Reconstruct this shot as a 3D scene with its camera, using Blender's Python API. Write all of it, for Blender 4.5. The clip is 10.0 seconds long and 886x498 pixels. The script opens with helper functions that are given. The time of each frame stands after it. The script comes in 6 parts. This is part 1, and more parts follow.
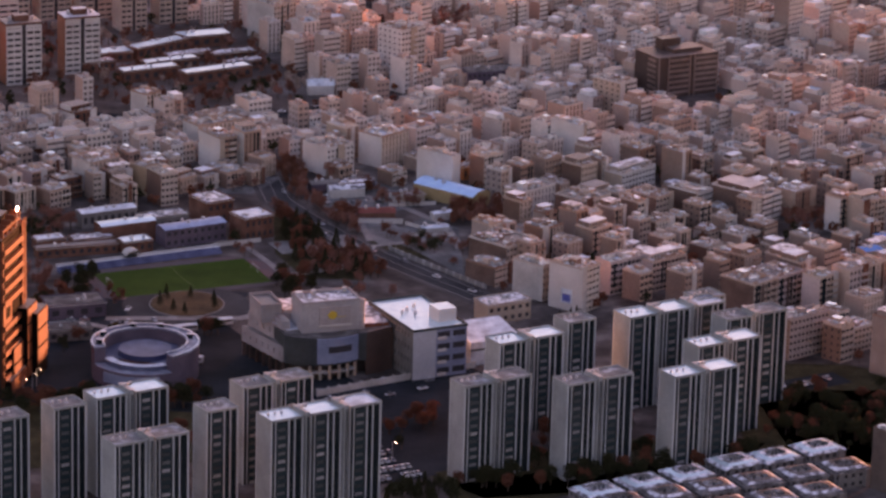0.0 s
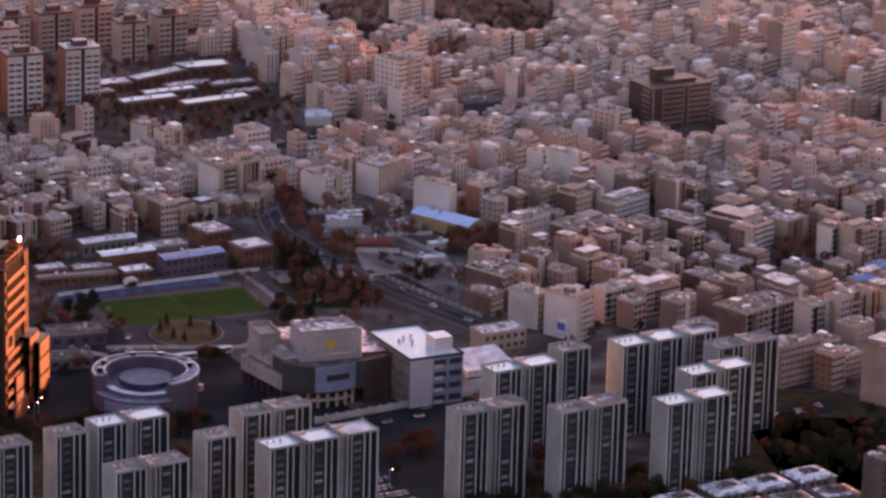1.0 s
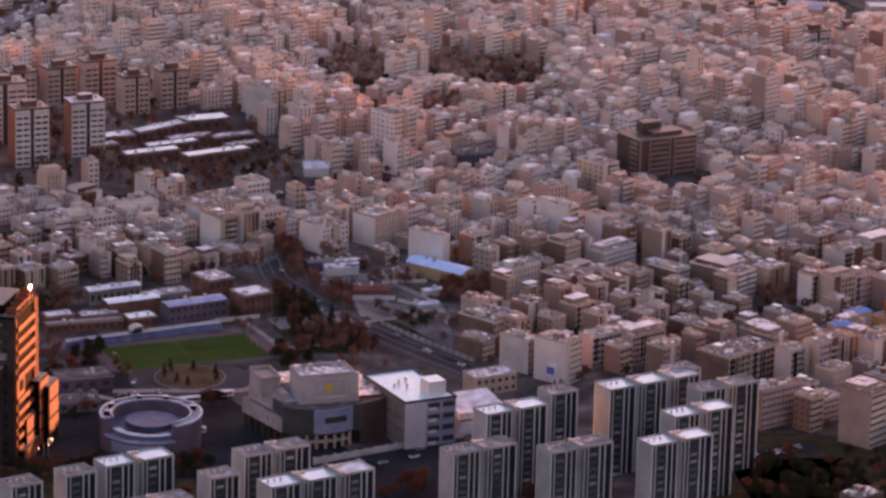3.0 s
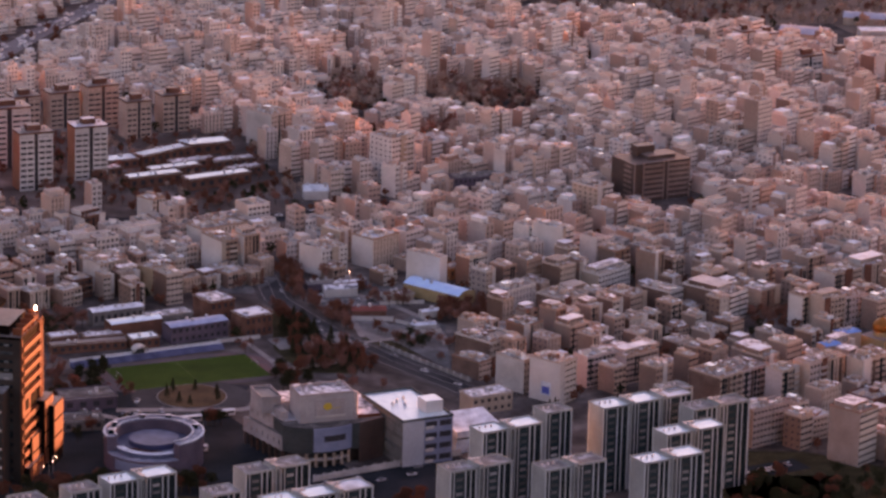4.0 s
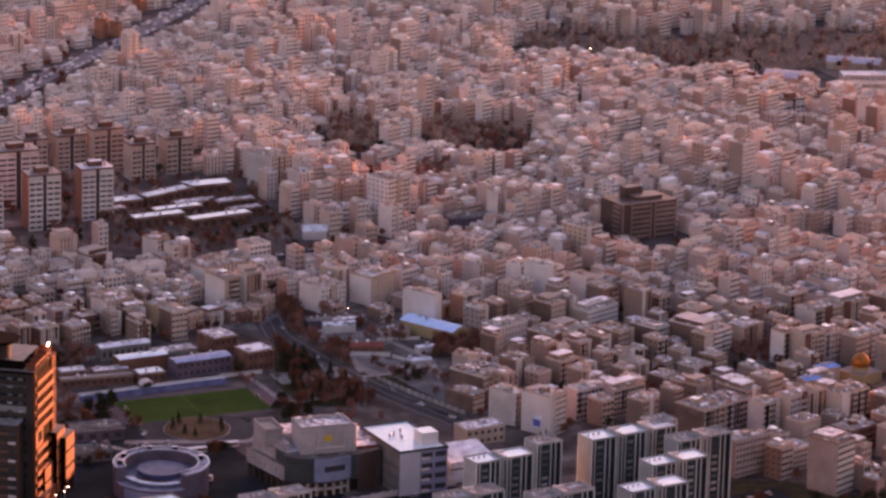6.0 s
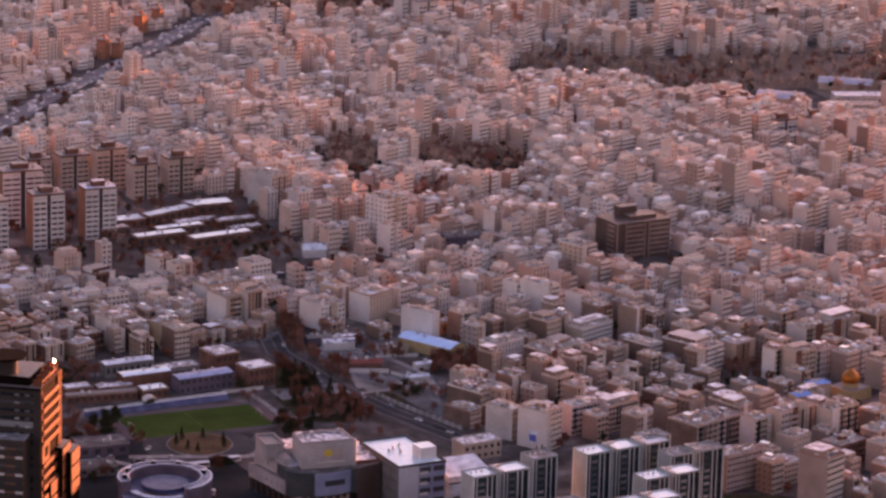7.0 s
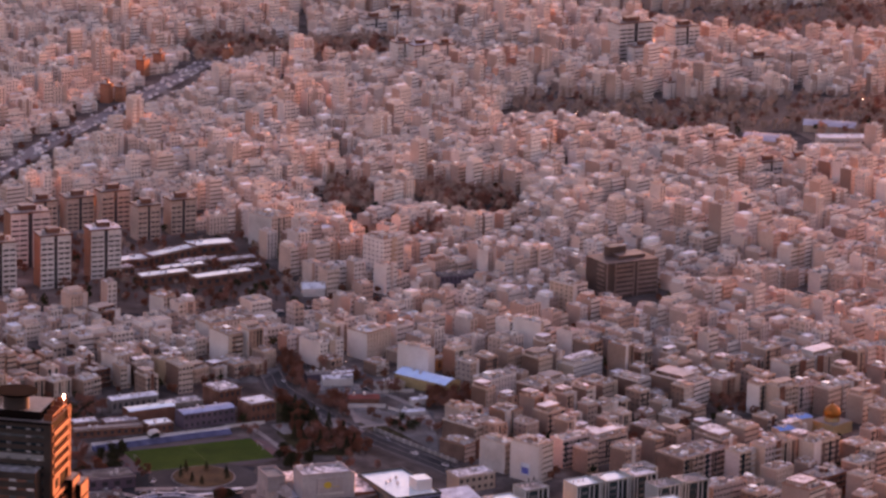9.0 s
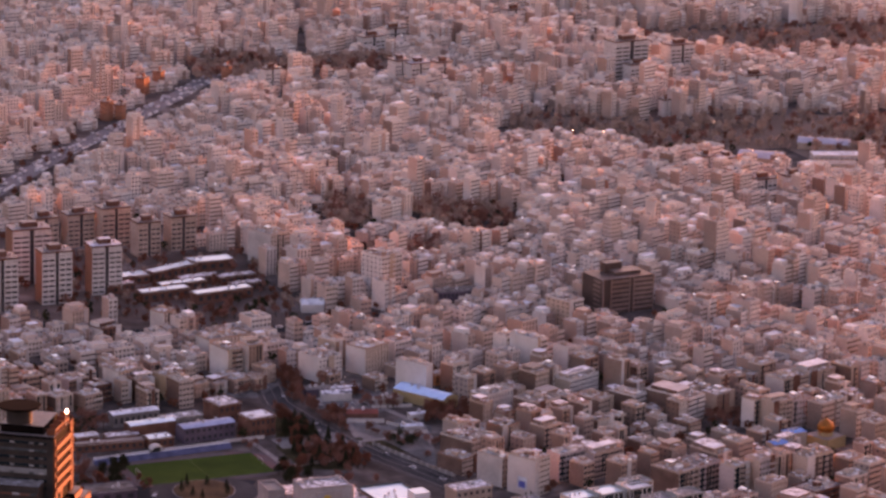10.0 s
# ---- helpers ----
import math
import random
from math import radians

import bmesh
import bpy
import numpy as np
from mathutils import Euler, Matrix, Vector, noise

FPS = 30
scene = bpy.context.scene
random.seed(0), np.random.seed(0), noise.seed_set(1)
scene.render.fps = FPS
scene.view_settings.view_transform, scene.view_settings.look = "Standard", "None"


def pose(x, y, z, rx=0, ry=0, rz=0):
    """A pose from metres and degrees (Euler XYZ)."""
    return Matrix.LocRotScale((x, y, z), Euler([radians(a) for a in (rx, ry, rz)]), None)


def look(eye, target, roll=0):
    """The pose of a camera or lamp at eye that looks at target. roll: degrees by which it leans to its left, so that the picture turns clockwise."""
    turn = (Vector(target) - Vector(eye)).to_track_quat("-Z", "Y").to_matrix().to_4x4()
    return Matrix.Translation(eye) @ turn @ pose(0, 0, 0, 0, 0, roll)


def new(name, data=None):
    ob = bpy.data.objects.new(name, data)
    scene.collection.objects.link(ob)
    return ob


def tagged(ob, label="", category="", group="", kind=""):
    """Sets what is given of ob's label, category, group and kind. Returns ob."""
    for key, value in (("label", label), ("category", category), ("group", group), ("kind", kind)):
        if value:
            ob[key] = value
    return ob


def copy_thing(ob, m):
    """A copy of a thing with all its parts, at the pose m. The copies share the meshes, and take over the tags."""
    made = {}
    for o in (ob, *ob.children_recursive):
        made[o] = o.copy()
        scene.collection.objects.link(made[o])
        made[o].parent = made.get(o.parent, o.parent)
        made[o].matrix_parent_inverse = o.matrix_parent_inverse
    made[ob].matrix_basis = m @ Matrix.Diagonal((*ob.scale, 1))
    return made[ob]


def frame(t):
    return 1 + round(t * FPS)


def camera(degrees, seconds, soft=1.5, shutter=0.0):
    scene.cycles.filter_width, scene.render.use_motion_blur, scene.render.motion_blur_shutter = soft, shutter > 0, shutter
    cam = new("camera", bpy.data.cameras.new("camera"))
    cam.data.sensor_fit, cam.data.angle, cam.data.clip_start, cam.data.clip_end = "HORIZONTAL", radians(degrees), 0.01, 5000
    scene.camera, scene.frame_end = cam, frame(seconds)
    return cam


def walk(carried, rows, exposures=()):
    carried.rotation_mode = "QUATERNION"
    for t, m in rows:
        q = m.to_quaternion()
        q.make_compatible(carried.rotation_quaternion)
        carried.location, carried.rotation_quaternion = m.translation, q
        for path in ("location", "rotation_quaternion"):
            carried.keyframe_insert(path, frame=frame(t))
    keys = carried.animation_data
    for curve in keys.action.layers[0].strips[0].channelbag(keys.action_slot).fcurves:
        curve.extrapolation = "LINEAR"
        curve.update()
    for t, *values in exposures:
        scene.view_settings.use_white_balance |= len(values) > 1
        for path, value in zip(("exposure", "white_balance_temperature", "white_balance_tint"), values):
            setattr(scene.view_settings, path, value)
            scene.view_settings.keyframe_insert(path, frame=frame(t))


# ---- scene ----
# ================= camera: a long lens high over the city, drawing back and tilting up =================
cam = camera(13.0, 10.0, soft=2.85)
ROWS = [
    (0.0, -1.88, 148.49, 505.68, 0.131, 17.181, 1.497),
    (0.5, -1.76, 139.55, 509.29, 0.114, 16.993, 1.490),
    (1.0, -1.56, 128.77, 513.42, 0.098, 16.802, 1.482),
    (1.5, -1.39, 115.08, 517.06, 0.083, 16.615, 1.473),
    (2.0, -1.05, 99.38, 522.51, 0.071, 16.430, 1.464),
    (2.5, -0.82, 83.14, 527.21, 0.061, 16.259, 1.455),
    (4.0, 0.20, 34.86, 541.58, 0.039, 15.789, 1.433),
    (4.5, 0.23, 17.55, 546.43, 0.022, 15.641, 1.430),
    (5.0, -0.00, 0.00, 551.15, -0.000, 15.500, 1.431),
    (5.5, -0.37, -17.43, 556.71, -0.027, 15.369, 1.434),
    (7.0, -1.77, -69.90, 572.35, -0.111, 14.995, 1.444),
    (7.5, -2.05, -87.61, 578.08, -0.133, 14.860, 1.445),
    (8.0, -2.22, -105.05, 582.77, -0.153, 14.722, 1.443),
    (8.5, -2.46, -120.90, 587.03, -0.173, 14.585, 1.439),
    (9.0, -2.79, -135.21, 591.00, -0.196, 14.448, 1.434),
    (9.5, -3.10, -146.90, 593.49, -0.219, 14.322, 1.430),
    (10.0, -3.51, -156.96, 596.31, -0.242, 14.199, 1.426),
]
walk(cam, [(t, pose(x, y, z, 90 - pitch, 0, yaw) @ pose(0, 0, 0, 0, 0, roll)) for t, x, y, z, yaw, pitch, roll in ROWS],
     [(0.0, 3.60, 11300, 63), (5.0, 3.66, 12000, 70), (10.0, 3.72, 12300, 74)])

# ================= light: last sun, low ahead to the right, under a pale dusk sky =================
SUN_AZ, SUN_EL = 37.0, 2.1
world = bpy.data.worlds.new("dusk")
world.use_nodes = True
scene.world = world
wt = world.node_tree
sky = wt.nodes.new("ShaderNodeTexSky")
sky.sky_type, sky.sun_disc = "NISHITA", False
sky.sun_elevation, sky.sun_rotation = radians(SUN_EL), radians(SUN_AZ)
sky.dust_density, sky.air_density, sky.ozone_density = 3.0, 1.2, 3.0
wt.links.new(sky.outputs[0], wt.nodes["Background"].inputs[0])
wt.nodes["Background"].inputs[1].default_value = 0.12
sun_data = bpy.data.lights.new("sun", "SUN")
sun_data.energy, sun_data.angle, sun_data.color = 0.95, radians(1.0), (1.0, 0.54, 0.30)
sun = new("sun", sun_data)
sa, se = radians(SUN_AZ), radians(SUN_EL)
sun.matrix_world = look((0, 0, 500), (-math.sin(sa) * math.cos(se), -math.cos(sa) * math.cos(se), 500 - math.sin(se)))


# ================= materials =================
def nodes_of(name):
    m = bpy.data.materials.new(name)
    m.use_nodes = True
    return m, m.node_tree, m.node_tree.nodes["Principled BSDF"]


def ramp_node(nt, stops):
    r = nt.nodes.new("ShaderNodeValToRGB")
    while len(r.color_ramp.elements) < len(stops):
        r.color_ramp.elements.new(0.5)
    for e, (p, c) in zip(r.color_ramp.elements, stops):
        e.position, e.color = p, (*c, 1)
    return r


def surface(name, stops, rough=0.85, by="", grain=1.5, stain=0.12, worn=0.25, bump=0.3, metal=0.0, gloss=0.4):
    """A base colour from a ramp, picked per object, per island or by noise, with stains and grain at two scales."""
    m, nt, p = nodes_of(name)
    coord = nt.nodes.new("ShaderNodeTexCoord")
    geo = nt.nodes.new("ShaderNodeNewGeometry")
    r = ramp_node(nt, stops)
    if by == "object":
        nt.links.new(nt.nodes.new("ShaderNodeObjectInfo").outputs["Random"], r.inputs[0])
    elif by == "island":
        nt.links.new(geo.outputs["Random Per Island"], r.inputs[0])
    n1 = nt.nodes.new("ShaderNodeTexNoise")
    n1.inputs["Scale"].default_value, n1.inputs["Detail"].default_value = stain, 5
    nt.links.new(geo.outputs["Position"], n1.inputs["Vector"])
    if not by:
        spread = nt.nodes.new("ShaderNodeMapRange")
        spread.inputs["From Min"].default_value, spread.inputs["From Max"].default_value = 0.3, 0.7
        nt.links.new(n1.outputs[0], spread.inputs[0])
        nt.links.new(spread.outputs[0], r.inputs[0])
    n2 = nt.nodes.new("ShaderNodeTexNoise")
    n2.inputs["Scale"].default_value, n2.inputs["Detail"].default_value = grain, 6
    nt.links.new(geo.outputs["Position"], n2.inputs["Vector"])
    mul = nt.nodes.new("ShaderNodeMath")
    mul.operation = "MULTIPLY"
    nt.links.new(n1.outputs[0], mul.inputs[0])
    nt.links.new(n2.outputs[0], mul.inputs[1])
    shade = nt.nodes.new("ShaderNodeMapRange")
    shade.inputs["From Min"].default_value, shade.inputs["From Max"].default_value = 0.1, 0.42
    shade.inputs["To Min"].default_value, shade.inputs["To Max"].default_value = 1 - worn, 1.0
    nt.links.new(mul.outputs[0], shade.inputs[0])
    mix = nt.nodes.new("ShaderNodeMix")
    mix.data_type, mix.blend_type = "RGBA", "MULTIPLY"
    mix.inputs["Factor"].default_value = 1.0
    nt.links.new(r.outputs[0], mix.inputs["A"])
    nt.links.new(shade.outputs[0], mix.inputs["B"])
    nt.links.new(mix.outputs["Result"], p.inputs["Base Color"])
    p.inputs["Roughness"].default_value, p.inputs["Metallic"].default_value = rough, metal
    p.inputs["Specular IOR Level"].default_value = gloss
    b = nt.nodes.new("ShaderNodeBump")
    b.inputs["Strength"].default_value, b.inputs["Distance"].default_value = bump, 0.05
    nt.links.new(n2.outputs[0], b.inputs["Height"])
    nt.links.new(b.outputs[0], p.inputs["Normal"])
    return m


# town tones: the far lists run paler than the near ones, imitating haze
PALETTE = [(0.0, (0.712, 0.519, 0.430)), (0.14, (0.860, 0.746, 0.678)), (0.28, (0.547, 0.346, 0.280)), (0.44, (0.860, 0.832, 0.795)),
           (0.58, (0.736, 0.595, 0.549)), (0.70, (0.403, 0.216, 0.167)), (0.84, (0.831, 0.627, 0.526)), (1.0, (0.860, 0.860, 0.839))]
# near tones are darkened copies, so the far town looks hazier beside them
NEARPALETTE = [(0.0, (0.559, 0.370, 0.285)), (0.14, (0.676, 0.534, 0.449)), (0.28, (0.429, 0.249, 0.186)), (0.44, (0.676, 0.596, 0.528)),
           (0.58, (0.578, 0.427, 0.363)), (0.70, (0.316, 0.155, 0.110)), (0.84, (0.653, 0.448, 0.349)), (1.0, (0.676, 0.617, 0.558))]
# far party walls have their dark tones lifted, as haze would lift them
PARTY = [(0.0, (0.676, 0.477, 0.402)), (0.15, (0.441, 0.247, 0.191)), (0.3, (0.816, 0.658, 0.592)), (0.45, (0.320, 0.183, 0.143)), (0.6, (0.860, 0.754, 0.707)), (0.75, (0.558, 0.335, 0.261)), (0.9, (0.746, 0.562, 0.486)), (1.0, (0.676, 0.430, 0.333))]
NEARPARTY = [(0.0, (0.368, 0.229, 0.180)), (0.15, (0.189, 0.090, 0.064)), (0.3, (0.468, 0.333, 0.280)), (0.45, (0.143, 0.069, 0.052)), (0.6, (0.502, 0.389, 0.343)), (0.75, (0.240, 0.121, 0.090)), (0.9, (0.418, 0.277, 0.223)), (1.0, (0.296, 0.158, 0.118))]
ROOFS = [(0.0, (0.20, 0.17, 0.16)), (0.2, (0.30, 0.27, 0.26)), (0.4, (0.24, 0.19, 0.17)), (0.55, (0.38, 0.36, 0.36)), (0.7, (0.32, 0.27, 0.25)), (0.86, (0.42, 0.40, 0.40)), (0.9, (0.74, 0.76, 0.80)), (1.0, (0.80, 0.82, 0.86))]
# near roofs are darker copies; their whites are blued for cool near light
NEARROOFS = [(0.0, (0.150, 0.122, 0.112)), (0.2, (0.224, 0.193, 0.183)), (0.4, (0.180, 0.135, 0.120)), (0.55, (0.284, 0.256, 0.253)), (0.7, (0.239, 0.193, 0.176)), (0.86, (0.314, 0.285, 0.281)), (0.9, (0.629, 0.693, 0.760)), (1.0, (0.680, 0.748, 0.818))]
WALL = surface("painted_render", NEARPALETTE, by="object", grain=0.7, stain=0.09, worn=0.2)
# palest render, for the farthest quarters: haze put into the wall colour
HAZEPALE = [(0.0, (0.86, 0.65, 0.55)), (0.2, (0.90, 0.78, 0.70)), (0.4, (0.74, 0.53, 0.44)), (0.6, (0.90, 0.82, 0.76)), (0.8, (0.83, 0.62, 0.52)), (1.0, (0.90, 0.85, 0.80))]
WALL_HAZED = surface("haze_paled_render", HAZEPALE, by="island", grain=0.5, stain=0.08, worn=0.2)
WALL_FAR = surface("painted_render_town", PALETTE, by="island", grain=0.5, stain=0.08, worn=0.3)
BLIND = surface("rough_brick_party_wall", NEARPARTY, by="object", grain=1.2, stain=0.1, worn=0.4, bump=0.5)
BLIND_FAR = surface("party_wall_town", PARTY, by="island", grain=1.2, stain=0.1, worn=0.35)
TANSTONE = surface("tan_stone", [(0.0, (0.44, 0.33, 0.26)), (1.0, (0.54, 0.42, 0.34))], grain=0.9, stain=0.1)
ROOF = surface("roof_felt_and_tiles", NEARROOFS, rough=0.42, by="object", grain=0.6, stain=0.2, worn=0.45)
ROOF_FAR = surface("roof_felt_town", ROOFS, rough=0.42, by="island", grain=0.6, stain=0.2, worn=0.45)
# sheet roof white, tinted blue to add some skylight to the colour
SNOW = surface("pale_metal_roof", [(0.0, (0.42, 0.50, 0.58)), (0.45, (0.66, 0.78, 0.87)), (1.0, (0.78, 0.88, 0.94))], rough=0.4, metal=0.1, grain=0.8, stain=0.22, worn=0.35)
PATCHY = surface("snow_patched_roof", [(0.0, (0.13, 0.12, 0.12)), (0.35, (0.24, 0.24, 0.26)), (0.6, (0.78, 0.82, 0.90)), (1.0, (0.90, 0.92, 0.95))], rough=0.4, grain=1.2, stain=0.35, worn=0.4)
# cyan base puts the sky's sheen on flat roofs into the colour
SKYWHITE = surface("sky_tinted_white_roof", [(0.0, (0.58, 0.82, 0.92)), (1.0, (0.68, 0.93, 0.97))], rough=0.25, metal=0.35, gloss=0.7, grain=0.8, stain=0.25, worn=0.15, bump=0.03)
MALLWALL = surface("pinkish_render", [(0.0, (0.39, 0.335, 0.33)), (1.0, (0.49, 0.425, 0.42))], grain=0.8, stain=0.07, worn=0.3)
CONCRETE = surface("pale_concrete", [(0.0, (0.50, 0.46, 0.43)), (1.0, (0.64, 0.60, 0.57))], grain=0.9, stain=0.1, worn=0.25)
# tower whites are cooled, and the panel dimmed, to imitate blue foreground shade
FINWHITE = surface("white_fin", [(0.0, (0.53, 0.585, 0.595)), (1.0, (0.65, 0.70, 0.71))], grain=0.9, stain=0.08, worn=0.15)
TOWERWALL = surface("shade_cooled_white_panel", [(0.0, (0.315, 0.345, 0.338)), (1.0, (0.41, 0.44, 0.432))], grain=0.9, stain=0.08, worn=0.25)
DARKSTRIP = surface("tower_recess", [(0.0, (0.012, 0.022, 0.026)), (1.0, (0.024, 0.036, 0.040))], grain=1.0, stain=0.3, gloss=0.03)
BALCONY = surface("balcony_front", [(0.0, (0.03, 0.045, 0.048)), (0.4, (0.09, 0.11, 0.11)), (0.7, (0.22, 0.23, 0.23)), (1.0, (0.46, 0.46, 0.455))], grain=1.0, stain=0.3, by="object")
BROWNSTONE = surface("brown_cladding", [(0.0, (0.09, 0.05, 0.042)), (1.0, (0.14, 0.083, 0.069))], rough=0.45, grain=0.6, stain=0.1)
REDBRICK = surface("red_brick", [(0.0, (0.17, 0.068, 0.050)), (1.0, (0.27, 0.12, 0.088))], grain=1.5, stain=0.15, gloss=0.08)
OFFICEBAND = surface("rose_brown_stone", [(0.0, (0.28, 0.17, 0.145)), (1.0, (0.38, 0.25, 0.215))], rough=0.5, grain=0.8, stain=0.1)
SLATEBLUE = surface("faded_blue_sheet", [(0.0, (0.20, 0.32, 0.52)), (1.0, (0.30, 0.44, 0.64))], rough=0.4, grain=0.8, stain=0.2)
GREYPANEL = surface("grey_green_panel", [(0.0, (0.045, 0.056, 0.056)), (1.0, (0.075, 0.088, 0.088))], gloss=0.2, rough=0.5, grain=0.8, stain=0.1)
BLUEPANEL = surface("blue_grey_panel", [(0.0, (0.20, 0.26, 0.38)), (1.0, (0.28, 0.34, 0.46))], rough=0.35, grain=0.8, stain=0.1)
BLUEROOF = surface("blue_sheet_roof", [(0.0, (0.03, 0.25, 0.64)), (1.0, (0.06, 0.35, 0.72))], gloss=0.12, rough=0.6, grain=0.8, stain=0.2, worn=0.2)
SKYROOF = surface("pale_blue_sheet_roof", [(0.0, (0.30, 0.64, 0.98)), (1.0, (0.38, 0.74, 0.99))], gloss=0.3, rough=0.4, grain=0.8, stain=0.2, worn=0.1)
OCHRE = surface("ochre_render", [(0.0, (0.42, 0.28, 0.14)), (1.0, (0.52, 0.36, 0.19))], grain=0.8, stain=0.1)
GOLD = surface("gilded_tiles", [(0.0, (0.40, 0.105, 0.015)), (1.0, (0.54, 0.16, 0.03))], rough=0.38, metal=0.5, grain=0.8, stain=0.3)
WHITEWALL = surface("white_wall", [(0.0, (0.62, 0.56, 0.525)), (1.0, (0.72, 0.67, 0.64))], grain=0.8, stain=0.07, worn=0.15)
# the evening sun's orange is put into this cladding colour
SUNORANGE = surface("sun_orange_cladding", [(0.0, (0.17, 0.036, 0.013)), (1.0, (0.26, 0.060, 0.023))], rough=0.6, grain=0.8, stain=0.1, worn=0.2)
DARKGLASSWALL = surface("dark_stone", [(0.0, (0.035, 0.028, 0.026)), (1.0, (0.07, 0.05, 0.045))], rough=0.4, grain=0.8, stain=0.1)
METAL = surface("galvanised_metal", [(0.0, (0.55, 0.55, 0.56)), (1.0, (0.70, 0.70, 0.72))], rough=0.4, metal=0.5, by="object")
# asphalt darkened towards teal, with the foreground's cool light in its colour
ASPHALT = surface("asphalt", [(0.0, (0.016, 0.022, 0.027)), (1.0, (0.032, 0.040, 0.047))], rough=0.85, gloss=0.04, grain=0.8, stain=0.05, worn=0.35)
PAVING = surface("grey_paving", [(0.0, (0.20, 0.185, 0.18)), (1.0, (0.34, 0.32, 0.31))], grain=0.8, stain=0.06, worn=0.4, gloss=0.08)
PALEPATH = surface("pale_paving", [(0.0, (0.26, 0.23, 0.22)), (1.0, (0.40, 0.36, 0.345))], grain=0.8, stain=0.1, worn=0.4, gloss=0.1)
KERB = surface("kerb_stone", [(0.0, (0.24, 0.22, 0.21)), (1.0, (0.34, 0.31, 0.30))], grain=1.0, stain=0.1)
EARTH = surface("town_ground", [(0.0, (0.055, 0.042, 0.039)), (0.45, (0.105, 0.084, 0.079)), (0.75, (0.155, 0.128, 0.12)), (1.0, (0.22, 0.19, 0.178))], grain=0.25, stain=0.055, worn=0.4, gloss=0.06)
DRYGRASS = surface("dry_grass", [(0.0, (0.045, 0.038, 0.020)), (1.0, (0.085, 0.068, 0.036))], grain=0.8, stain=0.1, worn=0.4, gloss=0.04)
# far park lawn, lightened in colour to look hazy
HAZELAWN = surface("haze_paled_lawn", [(0.0, (0.20, 0.135, 0.11)), (1.0, (0.31, 0.215, 0.175))], grain=0.3, stain=0.02, worn=0.3, gloss=0.06)
TURF = surface("sports_turf", [(0.0, (0.016, 0.060, 0.007)), (1.0, (0.026, 0.082, 0.011))], grain=0.6, stain=0.06, worn=0.25, gloss=0.06)
TRACK = surface("faded_mauve_track", [(0.0, (0.10, 0.085, 0.095)), (0.55, (0.13, 0.105, 0.115)), (1.0, (0.24, 0.10, 0.09))], grain=0.8, stain=0.04, gloss=0.08)
BARK = surface("bark", [(0.0, (0.07, 0.05, 0.04)), (1.0, (0.12, 0.085, 0.065))], by="object", gloss=0.08)
RUSSET = surface("russet_twigs", [(0.0, (0.18, 0.060, 0.038)), (0.5, (0.27, 0.088, 0.055)), (1.0, (0.14, 0.060, 0.042))], by="island", grain=2, gloss=0.03)
BARE = surface("bare_red_brown_twigs", [(0.0, (0.24, 0.098, 0.075)), (1.0, (0.36, 0.155, 0.120))], by="island", grain=2, gloss=0.03)
# far twigs made paler than real ones, with haze in their colour
HAZETWIGS = surface("haze_paled_twigs", [(0.0, (0.40, 0.26, 0.21)), (1.0, (0.50, 0.345, 0.285))], by="island", grain=2, gloss=0.05)
PINE = surface("dark_evergreen", [(0.0, (0.028, 0.034, 0.016)), (0.6, (0.045, 0.045, 0.022)), (1.0, (0.06, 0.048, 0.026))], by="island", grain=2, gloss=0.08)
YELLOW = surface("yellow_paint", [(0.0, (0.72, 0.42, 0.05)), (1.0, (0.78, 0.50, 0.08))], rough=0.5)
NAVY = surface("navy_paint", [(0.0, (0.03, 0.05, 0.12)), (1.0, (0.05, 0.07, 0.16))], rough=0.4)
SIGNBLUE = surface("blue_paint", [(0.0, (0.06, 0.10, 0.38)), (1.0, (0.09, 0.14, 0.46))], rough=0.5)
CARPAINT = surface("car_paint", [(0.0, (0.75, 0.75, 0.76)), (0.35, (0.80, 0.80, 0.80)), (0.5, (0.35, 0.36, 0.38)), (0.7, (0.06, 0.06, 0.07)), (0.85, (0.62, 0.63, 0.65)), (1.0, (0.35, 0.06, 0.05))], rough=0.25, by="object", bump=0.0)
CARFAR = surface("car_paint_traffic", [(0.0, (0.80, 0.80, 0.80)), (0.6, (0.7, 0.7, 0.72)), (0.85, (0.2, 0.2, 0.21)), (1.0, (0.8, 0.8, 0.8))], rough=0.25, by="island", bump=0.0)
RUBBER = surface("tyre_rubber", [(0.0, (0.02, 0.02, 0.02)), (1.0, (0.03, 0.03, 0.03))], rough=0.8)


def glass_material(name, tint, rough):
    m, nt, p = nodes_of(name)
    p.inputs["Base Color"].default_value = (*tint, 1)
    p.inputs["Roughness"].default_value, p.inputs["Specular IOR Level"].default_value = rough, 0.4
    return m


# window tints are lifted, the far one more, to imitate haze
GLASS_FAR = glass_material("haze_paled_window_glass", (0.16, 0.125, 0.12), 0.2)
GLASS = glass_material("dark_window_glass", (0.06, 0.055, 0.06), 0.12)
GREENGLASS = glass_material("greenish_window_glass", (0.026, 0.052, 0.058), 0.25)


def lamp_material(name, colour, power):
    m, nt, p = nodes_of(name)
    p.inputs["Emission Color"].default_value, p.inputs["Emission Strength"].default_value = (*colour, 1), power
    return m


LAMPGLOW = lamp_material("lit_lamp", (1.0, 0.90, 0.76), 2.6)


